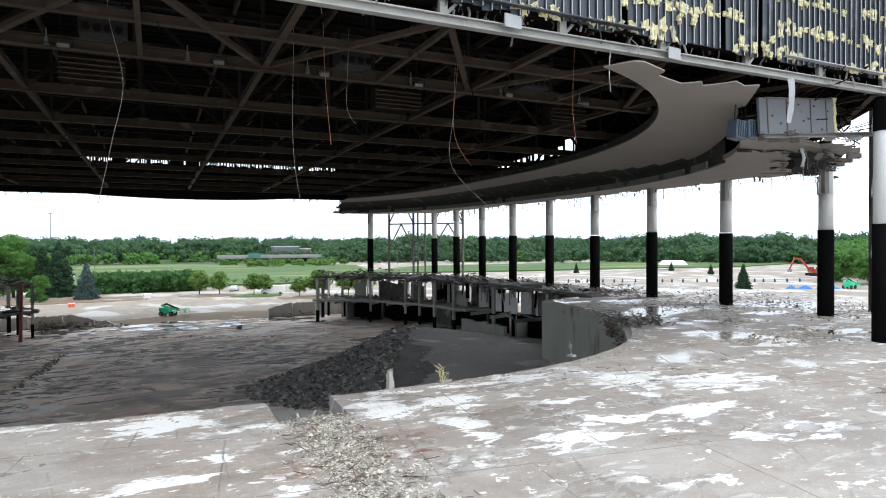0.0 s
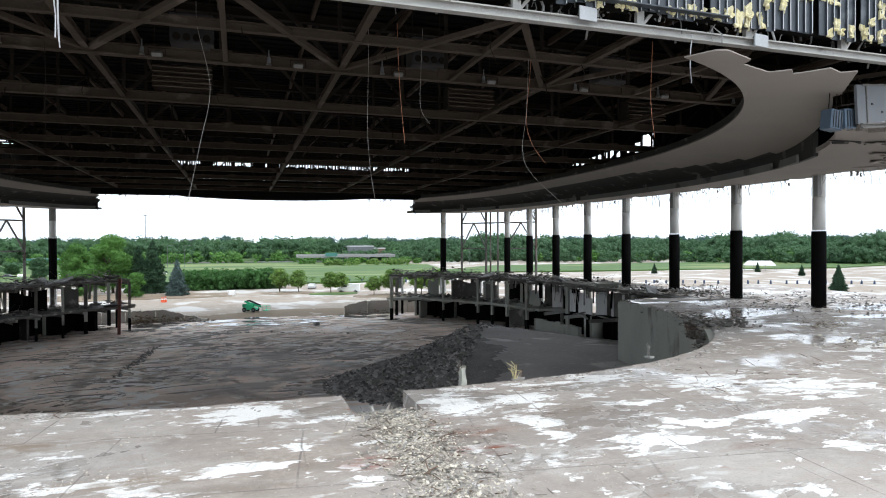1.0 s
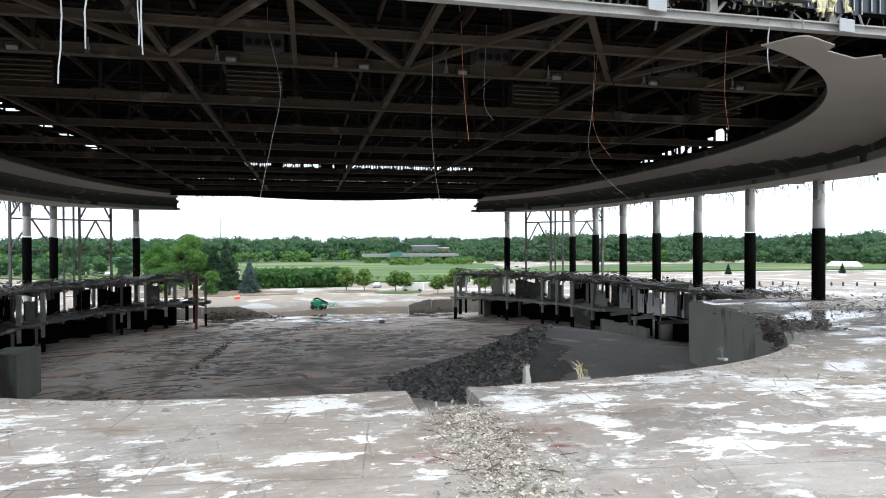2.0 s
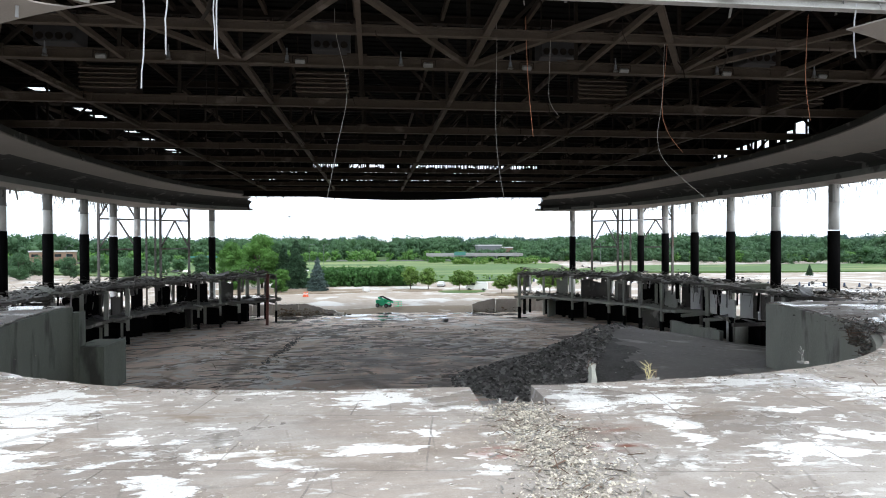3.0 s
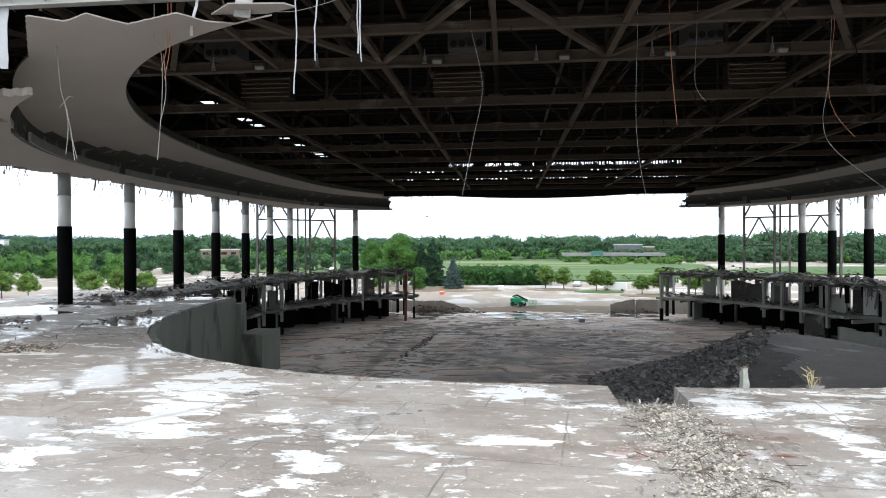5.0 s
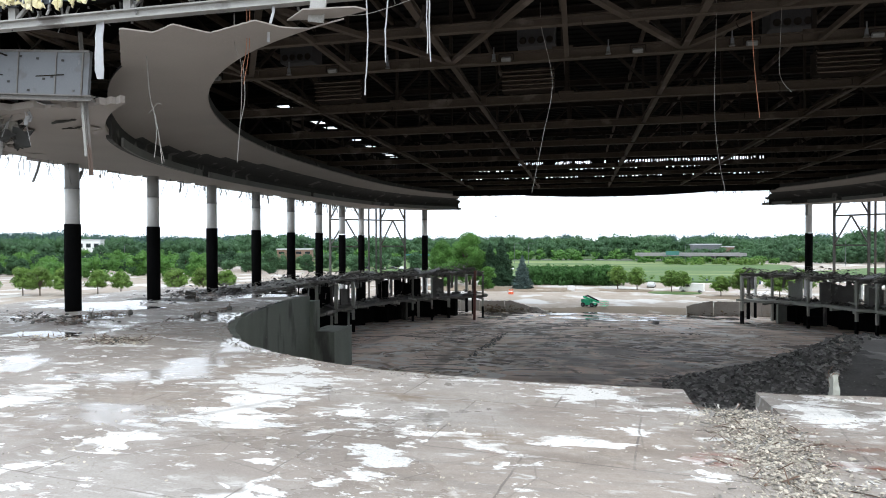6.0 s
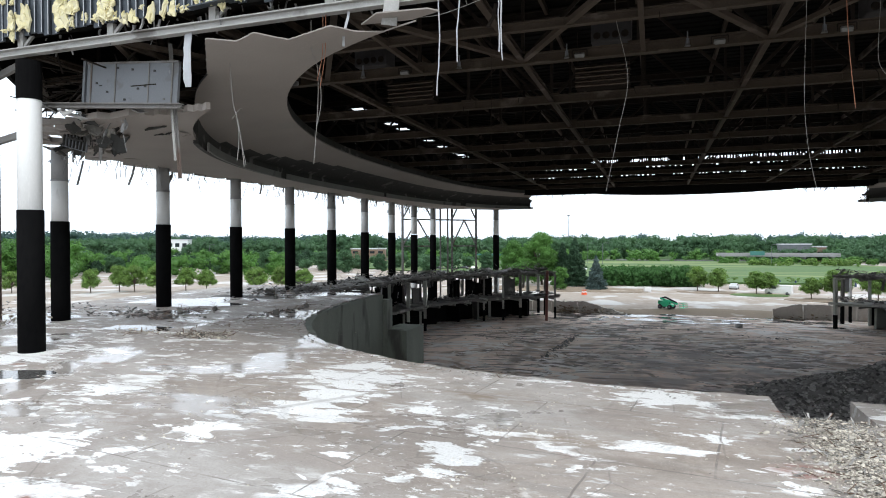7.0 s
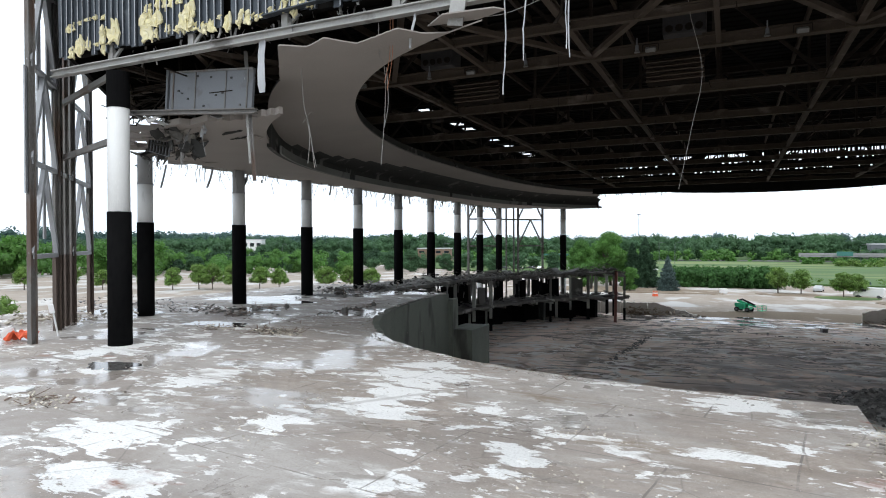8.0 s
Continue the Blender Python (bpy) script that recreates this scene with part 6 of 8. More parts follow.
def boom_lift(m, label):
    b = thing("boom_lift", label, "lift", m)
    bm = bmesh.new()
    add_box(bm, (0, 0, 0.75), (3.0, 1.7, 0.5))
    bmesh.ops.bevel(bm, geom=bm.edges[:], offset=0.08, segments=2, affect='EDGES')
    part("chassis", bm, M_GREEN, b)
    for x in (-1.15, 1.15):
        for y in (-0.95, 0.95):
            vehicle_wheel(b, x, y, 0.5, 0.38)
    bm = bmesh.new()
    add_box(bm, (-0.5, 0.55, 1.4), (2.4, 0.6, 0.8))
    add_box(bm, (-0.5, -0.55, 1.4), (2.4, 0.6, 0.8))
    add_box(bm, (-1.3, 0, 1.4), (0.9, 1.7, 0.8))
    bmesh.ops.bevel(bm, geom=bm.edges[:], offset=0.1, segments=2, affect='EDGES')
    part("turntable", bm, M_GREEN, b)
    bm = bmesh.new()
    add_beam(bm, (-1.5, 0, 2.3), (2.6, 0, 1.2), 0.38, 0.42)
    part("lower_boom", bm, M_GREEN, b)
    bm = bmesh.new()
    add_beam(bm, (-1.5, 0.1, 2.2), (-0.4, 0.1, 2.6), 0.34, 0.36)
    add_beam(bm, (-0.4, 0.1, 2.6), (2.4, 0, 1.5), 0.32, 0.34)
    part("fly_boom", bm, M_TYRE, b, "dark upper boom")
    basket = bmesh.new()
    for z in (0.45, 1.0, 1.5):
        for p, q in (((3.4, -0.9), (4.4, -0.9)), ((4.4, -0.9), (4.4, 0.9)), ((4.4, 0.9), (3.4, 0.9)), ((3.4, 0.9), (3.4, -0.9))):
            add_tube(basket, (*p, z), (*q, z), 0.04, seg=6)
    for x, y in ((3.4, -0.9), (4.4, -0.9), (4.4, 0.9), (3.4, 0.9)):
        add_tube(basket, (x, y, 0.4), (x, y, 1.5), 0.04, seg=6)
    add_box(basket, (3.9, 0, 0.42), (1.0, 1.8, 0.06))
    part("basket", basket, M_GREEN, b)
    return b


boom_lift(pose(-2.4, 118.0, LAND_Z - 0.02, 0, 0, -28) @ Matrix.Diagonal((0.78, 0.78, 0.78, 1)), "green boom lift with black wheels parked on the lot")
boom_lift(pose(161, 103, LAND_Z, 0, 0, 10), "green boom lift with black wheels parked on the far lot")


def car(name, m, paint, label, van=False):
    c = thing(name, label, "car", m)
    bm = bmesh.new()
    if van:
        prof = [(-2.7, 0.35), (-2.7, 2.0), (-2.5, 2.15), (1.2, 2.15), (1.9, 1.3), (2.6, 1.1), (2.75, 0.7), (2.75, 0.35)]
    else:
        prof = [(-2.2, 0.3), (-2.25, 0.85), (-1.6, 0.95), (-1.0, 1.4), (0.4, 1.42), (1.1, 0.98), (2.1, 0.8), (2.25, 0.5), (2.2, 0.3)]
    w = 1.0 if van else 0.86
    rows = [[bm.verts.new((x, y * (0.9 if z > 1.2 else 1), z)) for x, z in prof] for y in (-w, w)]
    n = len(prof)
    for i in range(n):
        bm.faces.new((rows[0][i], rows[0][(i + 1) % n], rows[1][(i + 1) % n], rows[1][i]))
    bm.faces.new(rows[0][::-1])
    bm.faces.new(rows[1])
    bmesh.ops.recalc_face_normals(bm, faces=bm.faces[:])
    bmesh.ops.bevel(bm, geom=bm.edges[:], offset=0.05, segments=2, affect='EDGES')
    body = part("body", bm, paint, c)
    bm = bmesh.new()
    if van:
        add_box(bm, (1.58, 0, 1.72), (0.06, 1.6, 0.6), m=pose(0, 0, 0))
        for s in (-1, 1):
            add_box(bm, (0.8, s * 0.98, 1.6), (0.9, 0.03, 0.5))
    else:
        for s in (-1, 1):
            add_box(bm, (-0.3, s * 0.83, 1.15), (1.3, 0.04, 0.3))
        add_box(bm, (0.78, 0, 1.2), (0.05, 1.4, 0.3))
    part("window", bm, M_GLASS, c)
    for x in ((-1.8, 1.8) if van else (-1.35, 1.4)):
        for s in (-1, 1):
            vehicle_wheel(c, x, s * (w - 0.1), 0.34, 0.22)
    return c


car("van", pose(21.9, 156, LAND_Z, 0, 0, 160), M_VAN, "white delivery van parked by the trees", van=True)
car("car", pose(14.4, 171, LAND_Z, 0, 0, 75), M_ROOFGREY, "silver car on the lot")
for i in range(14):
    x = -95 + i * 5.2 + rt.uniform(-1, 1)
    car("car", pose(x, 262 + rt.uniform(-6, 6), LAND_Z, 0, 0, rt.choice((0, 180, 90))), rt.choice((M_VAN, M_CARPAINT, M_PANEL)), "parked car on the far lot")


# ---------- things on the far lot ----------
def far_building(x, y, w, d, h, wall, label, turn=0.0, storeys=1):
    b = thing("far_building", label, "building", pose(x, y, LAND_Z, 0, 0, turn))
    bm = bmesh.new()
    add_box(bm, (0, 0, h / 2), (w, d, h))
    part("wall", bm, wall, b)
    bm = bmesh.new()
    add_box(bm, (0, 0, h + 0.3), (w + 0.8, d + 0.8, 0.6))
    part("roof", bm, M_ROOFGREY, b)
    bm = bmesh.new()
    add_box(bm, (0, 0, 0), (1, 0.1, 1))
    win = mesh_of("window", bm, M_GLASS)
    n = max(3, int(w / 5))
    for fl in range(storeys):
        for i in range(n):
            piece("window", win, b, pose(-w / 2 + (i + 0.5) * w / n, -d / 2 - 0.04, h * (fl + 0.55) / storeys) @ Matrix.Diagonal((w / n * 0.6, 1, h / storeys * 0.35, 1)))
    return b


far_building(69, 392, 15, 10, 10.0, M_PANEL, "long low far building with a pale roof")
far_building(80.5, 393, 7, 10, 8.6, M_BRICKFAR, "brown annexe of the far building")
bridge = thing("overpass", "long pale concrete road bridge in front of the woods", "bridge", pose(57, 374, LAND_Z))
bm = bmesh.new()
add_box(bm, (0, 0, 4.3), (58, 11, 0.9))
part("deck", bm, M_GREYCOL, bridge)
for y in (-5.6, 5.6):
    bm = bmesh.new()
    add_box(bm, (0, y, 5.2), (58, 0.3, 0.9))
    part("parapet", bm, M_GREYCOL, bridge)
for k in range(5):
    bm = bmesh.new()
    for y in (-3.5, 3.5):
        add_tube(bm, (-26 + 13 * k, y, -0.2), (-26 + 13 * k, y, 3.9), 0.5, seg=10)
    add_box(bm, (-26 + 13 * k, 0, 3.6), (1.2, 9.5, 0.6))
    part("pier", bm, M_GREYCOL, bridge)
for x in (47,):
    sign = thing("road_sign", "green motorway sign on two posts", "sign", pose(x, 366, LAND_Z))
    bm = bmesh.new()
    add_box(bm, (0, 0, 5.6), (7.0, 0.15, 2.2))
    part("panel", bm, M_TEAL, sign)
    for k in (-2.4, 2.4):
        bm = bmesh.new()
        add_tube(bm, (k, 0.2, -0.2), (k, 0.2, 6.4), 0.12, seg=8)
        part("post", bm, M_PANEL, sign)
woods("bridge_scrub", 60, lambda r: (r.uniform(26, 100), 361 + r.uniform(-5, 5)), 2.6, 4.6, M_LEAF, "green scrub under the road bridge", 16, 420)
woods("building_screen", 26, lambda r: (r.uniform(54, 90), 384 + r.uniform(-3, 3)), 7.0, 9.5, M_LEAFDARK, "scrub in front of the far building", 12, 320)
far_building(-170, 345, 20, 14, 8, M_BRICKFAR, "brown far building among trees", 20, 2)
far_building(-300, 330, 13, 12, 14, M_VAN, "white far building among trees", 30, 2)
canopy = thing("fuel_canopy", "long low canopy with a teal fascia on thin posts", "canopy", pose(-81, 337, LAND_Z))
bm = bmesh.new()
add_box(bm, (0, 0, 5.2), (34, 12, 0.5))
part("roof", bm, M_VAN, canopy)
bm = bmesh.new()
add_box(bm, (0, -6.1, 5.2), (34.2, 0.15, 0.9))
part("fascia", bm, M_TEAL, canopy)
for k in range(6):
    bm = bmesh.new()
    add_tube(bm, (-14 + 5.6 * k, 0, 0), (-14 + 5.6 * k, 0, 5), 0.25, seg=8)
    part("post", bm, M_VAN, canopy)
for x, y, h in ((-72, 520, 34),):
    bm = bmesh.new()
    add_tube(bm, (x, y, LAND_Z), (x, y, LAND_Z + h), 0.35, 0.2, 8)
    add_box(bm, (x, y, LAND_Z + h), (2.5, 0.6, 0.7))
    solid("light_mast", bm, M_PANEL, "tall thin lighting mast above the woods", "mast")


def lamp_post(x, y, h, label="grey street lamp with a curved arm"):
    b = thing("street_lamp", label, "street lamp", pose(x, y, LAND_Z), "street lamps")
    bm = bmesh.new()
    add_tube(bm, (0, 0, 0), (0, 0, h), 0.12, 0.08, 8)
    part("pole", bm, M_PANEL, b)
    bm = bmesh.new()
    add_tube(bm, (0, 0, h), (1.0, 0, h + 0.5), 0.06, seg=6)
    add_tube(bm, (1.0, 0, h + 0.5), (2.2, 0, h + 0.4), 0.06, seg=6)
    part("arm", bm, M_PANEL, b)
    bm = bmesh.new()
    add_box(bm, (2.5, 0, h + 0.36), (0.8, 0.35, 0.16))
    part("lamp_head", bm, M_PANEL, b)


for x, y, h in ((-30, 330, 11), (-38, 335, 11), (48, 330, 10), (95, 300, 11), (120, 330, 12), (-120, 250, 11), (-160, 240, 11), (-210, 250, 11), (190, 320, 12)):
    lamp_post(x, y, h)

# row of marker drums across the lot
bm = bmesh.new()
add_tube(bm, (0, 0, 0), (0, 0, 1.0), 0.3, 0.22, 10)
add_tube(bm, (0, 0, 1.0), (0, 0, 1.12), 0.1, 0.1, 8)
DRUM = mesh_of("marker_drum", bm, M_MARKER)
for i in range(46):
    d = new("marker_drum", DRUM)
    u = -52 + i * 3.6 + rt.uniform(-0.8, 0.8)
    d.matrix_basis = pose(EYE_X + 80.3 + 0.9073 * u, 173.3 - 0.4206 * u, LAND_Z)
    tagged(d, "dark blue plastic marker drum standing on the lot", "drum", "marker drums")

tent = thing("tent", "white frame tent on the lot", "tent", pose(206, 209, LAND_Z, 0, 0, -40))
bm = bmesh.new()
vsx = [bm.verts.new(c) for c in ((-6, -3, 2.4), (6, -3, 2.4), (6, 3, 2.4), (-6, 3, 2.4), (-4.5, 0, 4.2), (4.5, 0, 4.2))]
for f in ((0, 1, 5, 4), (2, 3, 4, 5), (1, 2, 5), (3, 0, 4)):
    bm.faces.new([vsx[i] for i in f])
ex = bmesh.ops.extrude_face_region(bm, geom=bm.faces[:])
for v in ex["geom"]:
    if isinstance(v, bmesh.types.BMVert):
        v.co.z -= 0.15
part("canopy", bm, M_VAN, tent)
for x in (-6, -2, 2, 6):
    for y in (-3, 3):
        bm = bmesh.new()
        add_tube(bm, (x, y, 0), (x, y, 2.4), 0.06, seg=6)
        part("leg", bm, M_PANEL, tent)

exc = thing("excavator", "red excavator with a raised bent arm", "excavator", pose(212, 148, LAND_Z, 0, 0, 150))
for s in (-1, 1):
    bm = bmesh.new()
    add_box(bm, (0, s * 1.2, 0.5), (4.2, 0.6, 0.9))
    bmesh.ops.bevel(bm, geom=bm.edges[:], offset=0.25, segments=2, affect='EDGES')
    part("track", bm, M_TYRE, exc)
bm = bmesh.new()
add_box(bm, (-0.6, 0, 1.8), (3.6, 2.6, 1.4))
add_box(bm, (0.7, 0.8, 2.6), (1.4, 1.0, 1.4))
bmesh.ops.bevel(bm, geom=bm.edges[:], offset=0.12, segments=2, affect='EDGES')
part("house", bm, M_RED, exc)
bm = bmesh.new()
add_beam(bm, (1.0, 0, 2.0), (4.0, 0, 6.0), 0.5, 0.6)
add_beam(bm, (4.0, 0, 6.0), (6.2, 0, 6.4), 0.45, 0.5)
part("boom", bm, M_RED, exc)
bm = bmesh.new()
add_beam(bm, (6.2, 0, 6.5), (8.0, 0, 2.4), 0.4, 0.45)
part("stick", bm, M_RED, exc)
bm = bmesh.new()
add_box(bm, (8.0, 0, 1.9), (1.0, 1.2, 1.0), 0)
part("bucket", bm, M_SCRAP, exc)

for i, (x, y, w) in enumerate(((157, 106, 3.6), (152, 109, 2.2), (148.5, 110.5, 1.6))):
    bm = bmesh.new()
    bmesh.ops.create_grid(bm, x_segments=10, y_segments=8, size=0.5)
    for v in bm.verts:
        v.co.z = 0.8 * (1 - (2 * abs(v.co.x)) ** 2) * (1 - (2 * abs(v.co.y)) ** 2) + 0.4 * noise.noise(v.co * 6)
        v.co.x *= w * 1.5
        v.co.y *= w
    bmesh.ops.transform(bm, matrix=pose(x, y, LAND_Z + 0.02), verts=bm.verts[:])
    ex = bmesh.ops.extrude_face_region(bm, geom=bm.faces[:])
    for v in ex["geom"]:
        if isinstance(v, bmesh.types.BMVert):
            v.co.z -= 0.3
    solid("tarpaulin_heap", bm, M_BLUE, "crumpled bright blue tarpaulin over a heap", "tarpaulin", group="tarpaulin heaps")

# ---------- fittings under the roof ----------
def high_bay(m):
    t = thing("high_bay_lamp", "dusty high-bay lamp on the truss chord, unlit", "lamp", m, "high-bay lamps")
    bm = bmesh.new()
    add_tube(bm, (0, 0, 0), (0, 0, 0.35), 0.03, seg=6)
    add_tube(bm, (0, 0, -0.2), (0, 0, 0.02), 0.09, 0.07, 10)
    part("ballast", bm, M_PANEL, t)
    bm = bmesh.new()
    add_tube(bm, (0, 0, -0.32), (0, 0, -0.2), 0.13, 0.07, 14)
    part("shade", bm, M_LENS, t)
    return t


def flood_light(m):
    t = thing("flood_light", "pale square flood lamp on the truss chord, unlit", "lamp", m, "flood lamps")
    bm = bmesh.new()
    add_box(bm, (0, 0, 0), (0.46, 0.2, 0.22), m=pose(0, 0, 0, 25))
    bmesh.ops.bevel(bm, geom=bm.edges[:], offset=0.04, segments=1, affect='EDGES')
    part("body", bm, M_LENS, t)
    bm = bmesh.new()
    add_beam(bm, (-0.34, 0, 0.25), (-0.34, 0, -0.05), 0.04)
    add_beam(bm, (-0.34, 0, 0.25), (0.34, 0, 0.25), 0.04)
    add_beam(bm, (0.34, 0, 0.25), (0.34, 0, -0.05), 0.04)
    part("bracket", bm, M_WEB, t)
    return t


hb = high_bay(pose(-8.3, COL_Y[0] - 0.3, CHORD_Z + 0.12))
fl = flood_light(pose(-7.7, COL_Y[0] - 0.35, CHORD_Z - 0.15))
for k in range(-3, 7):
    if k:
        copy_thing(hb, pose(-8.3 + 5.3 * k, COL_Y[0] - 0.3, CHORD_Z + 0.12))


for x in (-16.5, -1.7, 3.1, 8.0, 13.4, 18.6, -23.0):
    copy_thing(fl, pose(x, COL_Y[0] - 0.35, CHORD_Z - 0.15))


def louvre_unit(m):
    t = thing("louvre_unit", "brown slatted air outlet between the trusses", "vent", m, "louvre units")
    bm = bmesh.new()
    add_box(bm, (0, 0.6, 0.65), (3.1, 0.9, 1.3))
    part("box", bm, M_WEB, t)
    bm = bmesh.new()
    add_box(bm, (0, 0, 0), (3.1, 0.34, 0.05), m=pose(0, 0, 0, 38))
    sl = mesh_of("slat", bm, M_LOUVRE)
    for k in range(5):
        piece("slat", sl, t, pose(0, 0.0, 0.12 + 0.27 * k))
    for s in (-1, 1):
        bm = bmesh.new()
        add_beam(bm, (s * 1.5, 0.6, 1.3), (s * 1.5, 0.6, 3.5), 0.05)
        part("hanger", bm, M_WEB, t)
    return t


lu = louvre_unit(pose(-7.3, 37.6, 14.1))
for x in (-19.4, 9.95, 23.3):
    copy_thing(lu, pose(x, 37.6, 14.1))


def fan_box(m):
    t = thing("air_handler", "grey air-handling box with round outlets in the roof space", "air handler", m, "air handlers")
    bm = bmesh.new()
    add_box(bm, (0, 0, 0), (2.0, 1.4, 1.5))
    bmesh.ops.bevel(bm, geom=bm.edges[:], offset=0.05, segments=1, affect='EDGES')
    part("casing", bm, M_CASING, t)
    for k in range(4):
        bm = bmesh.new()
        add_tube(bm, (-0.69 + 0.46 * k, -0.7, -0.45), (-0.69 + 0.46 * k, -0.78, -0.45), 0.19, 0.15, 12)
        part("outlet", bm, M_WEB, t)
    for s in (-1, 1):
        bm = bmesh.new()
        add_beam(bm, (s * 0.8, 0, 0.7), (s * 0.8, 0, 3.75), 0.06)
        part("hanger", bm, M_WEB, t)
    return t


fb = fan_box(pose(-6.5, 33.5, 15.95))
for x in (-20.0, 5.7, 17.5):
    copy_thing(fb, pose(x, 33.5, 15.95))


# ---------- hanging cables and torn strips ----------
def cable(points, r, mat, label, category="cable"):
    """A slack cable through some points, drawn as a smooth tube."""
    cu = bpy.data.curves.new("hanging_cable", 'CURVE')
    cu.dimensions, cu.bevel_depth, cu.bevel_resolution = '3D', r, 1
    sp = cu.splines.new('POLY')
    pts = [Vector(p) for p in points]
    out = []
    for i in range(len(pts) - 1):
        p0, p1, p2, p3 = pts[max(i - 1, 0)], pts[i], pts[i + 1], pts[min(i + 2, len(pts) - 1)]
        for k in range(8):
            t = k / 8
            out.append(0.5 * (2 * p1 + (p2 - p0) * t + (2 * p0 - 5 * p1 + 4 * p2 - p3) * t * t + (3 * p1 - p0 - 3 * p2 + p3) * t ** 3))
    out.append(pts[-1])
    sp.points.add(len(out) - 1)
    for s, p in zip(sp.points, out):
        s.co = (*p, 1)
    cu.materials.append(mat)
    tmp = bpy.data.objects.new("tmp", cu)
    me = bpy.data.meshes.new_from_object(tmp)
    bpy.data.objects.remove(tmp)
    return tagged(new("hanging_cable", me), label, category, "hanging cables")


CY = 25.4
cable([(-5.85, CY, 14.6), (-5.8, CY, 13.6), (-5.37, CY, 11.36), (-5.75, CY, 9.2), (-6.2, CY, 6.95)], 0.011, M_WIRE, "long pale loose wire hanging from the roof")
cable([(0.76, CY, 14.7), (0.78, CY, 13.4), (0.72, CY, 10.2), (0.85, CY, 8.3), (1.12, CY, 6.8)], 0.008, M_WIRE, "long loose grey wire hanging from the roof")
cable([(2.0, CY, 14.6), (2.02, CY, 13.6), (2.12, CY, 11.6), (2.31, CY, 9.6)], 0.013, M_COPPER, "orange cable hanging from the roof")
cable([(3.1, CY, 14.5), (3.02, CY, 12.6), (2.98, CY, 11.4), (3.1, CY, 10.9), (3.4, CY, 10.5)], 0.008, M_WIRE, "short thin cable hanging from the roof")
cable([(8.1, CY, 14.7), (7.95, CY, 11.3), (7.75, CY, 9.6), (8.2, CY, 8.5), (10.0, CY, 7.0)], 0.008, M_WIRE, "looped loose cable hanging from the roof")
cable([(8.2, CY, 14.7), (8.15, CY, 13.2), (7.95, CY, 11.0), (8.2, CY, 9.9), (8.9, CY, 9.0)], 0.009, M_COPPER, "orange looped cable hanging from the roof")
cable([(12.5, 22.5, 14.0), (12.4, 22.5, 11.5), (12.6, 22.5, 9.9)], 0.009, M_COPPER, "orange cable hanging from the roof edge")
cable([(-10.9, CY, 13.8), (-10.85, CY, 11.2), (-10.9, CY, 10.0)], 0.008, M_WEB, "thin dark cable hanging from the roof")
for dx, dz in ((0.0, 0.0), (0.12, 0.3)):
    cable([(-16.1 - dx, 20.8, 13.75), (-16.3 - dx, 21.1, 12.2), (-16.6 - dx, 21.2, 10.9 + dz)], 0.012, M_COPPER, "orange cable hanging past the bulkhead edge")
cable([(-21.3, 21.9, 12.75), (-21.15, 21.9, 10.95), (-20.95, 21.9, 10.2), (-20.75, 21.9, 9.3), (-20.6, 21.9, 8.15)], 0.018, M_WIRE, "frayed pale wire hanging from the bulkhead")
cable([(-20.95, 21.9, 10.2), (-20.85, 21.9, 9.4), (-20.95, 21.9, 8.4)], 0.016, M_WIRE, "frayed pale wire hanging from the bulkhead")
cable([(-20.9, 21.9, 10.1), (-20.72, 21.9, 9.1), (-20.5, 21.9, 8.2)], 0.012, M_WIRE, "frayed pale wire hanging from the bulkhead")
cable([(-21.2, 21.9, 10.15), (-21.0, 21.9, 10.35), (-20.8, 21.9, 10.55), (-20.62, 21.9, 10.5)], 0.014, M_WIRE, "short bent wire on the bulkhead")
cable([(-16.85, 21.0, 13.5), (-17.0, 21.3, 12.4), (-17.05, 21.8, 11.9), (-17.1, 21.9, 10.4), (-17.3, 21.9, 8.1)], 0.014, M_WIRE, "pale frayed wire hanging from the roof edge")
cable([(-17.0, 21.85, 12.0), (-16.95, 21.9, 10.6), (-17.15, 21.9, 9.6)], 0.016, M_WIRE, "pale frayed wire hanging from the roof edge")


def torn_strip(x, z0, z1, w, label, mat=M_EDGE, y=FRONT_Y - 0.1, seed=0):
    """A bent strip of flashing hanging from the roof edge."""
    r = random.Random(seed)
    bm = bmesh.new()
    n = 7
    prev = None
    for i in range(n + 1):
        t = i / n
        cx = x + min(0.06, 0.6 * w) * math.sin(t * 4 + seed) + r.uniform(-0.02, 0.02)
        cy = y + 0.1 * math.sin(t * 4 + seed * 2)
        z = z0 + (z1 - z0) * t
        ww = w * (1 - 0.4 * t * r.random())
        a = 0.5 * math.sin(seed) + t * 0.5
        dx, dy = ww / 2 * math.cos(a * 0.5), ww / 2 * math.sin(a * 0.5)
        row = [bm.verts.new(c) for c in ((cx - dx, cy - dy, z), (cx + dx, cy + dy, z), (cx + dx, cy + dy + 0.02, z), (cx - dx, cy - dy + 0.02, z))]
        if prev:
            for k in range(4):
                bm.faces.new((prev[k], prev[(k + 1) % 4], row[(k + 1) % 4], row[k]))
        else:
            bm.faces.new(row[::-1])
        prev = row
    bm.faces.new(prev)
    return solid("torn_strip", bm, mat, label, "scrap", group="torn strips")


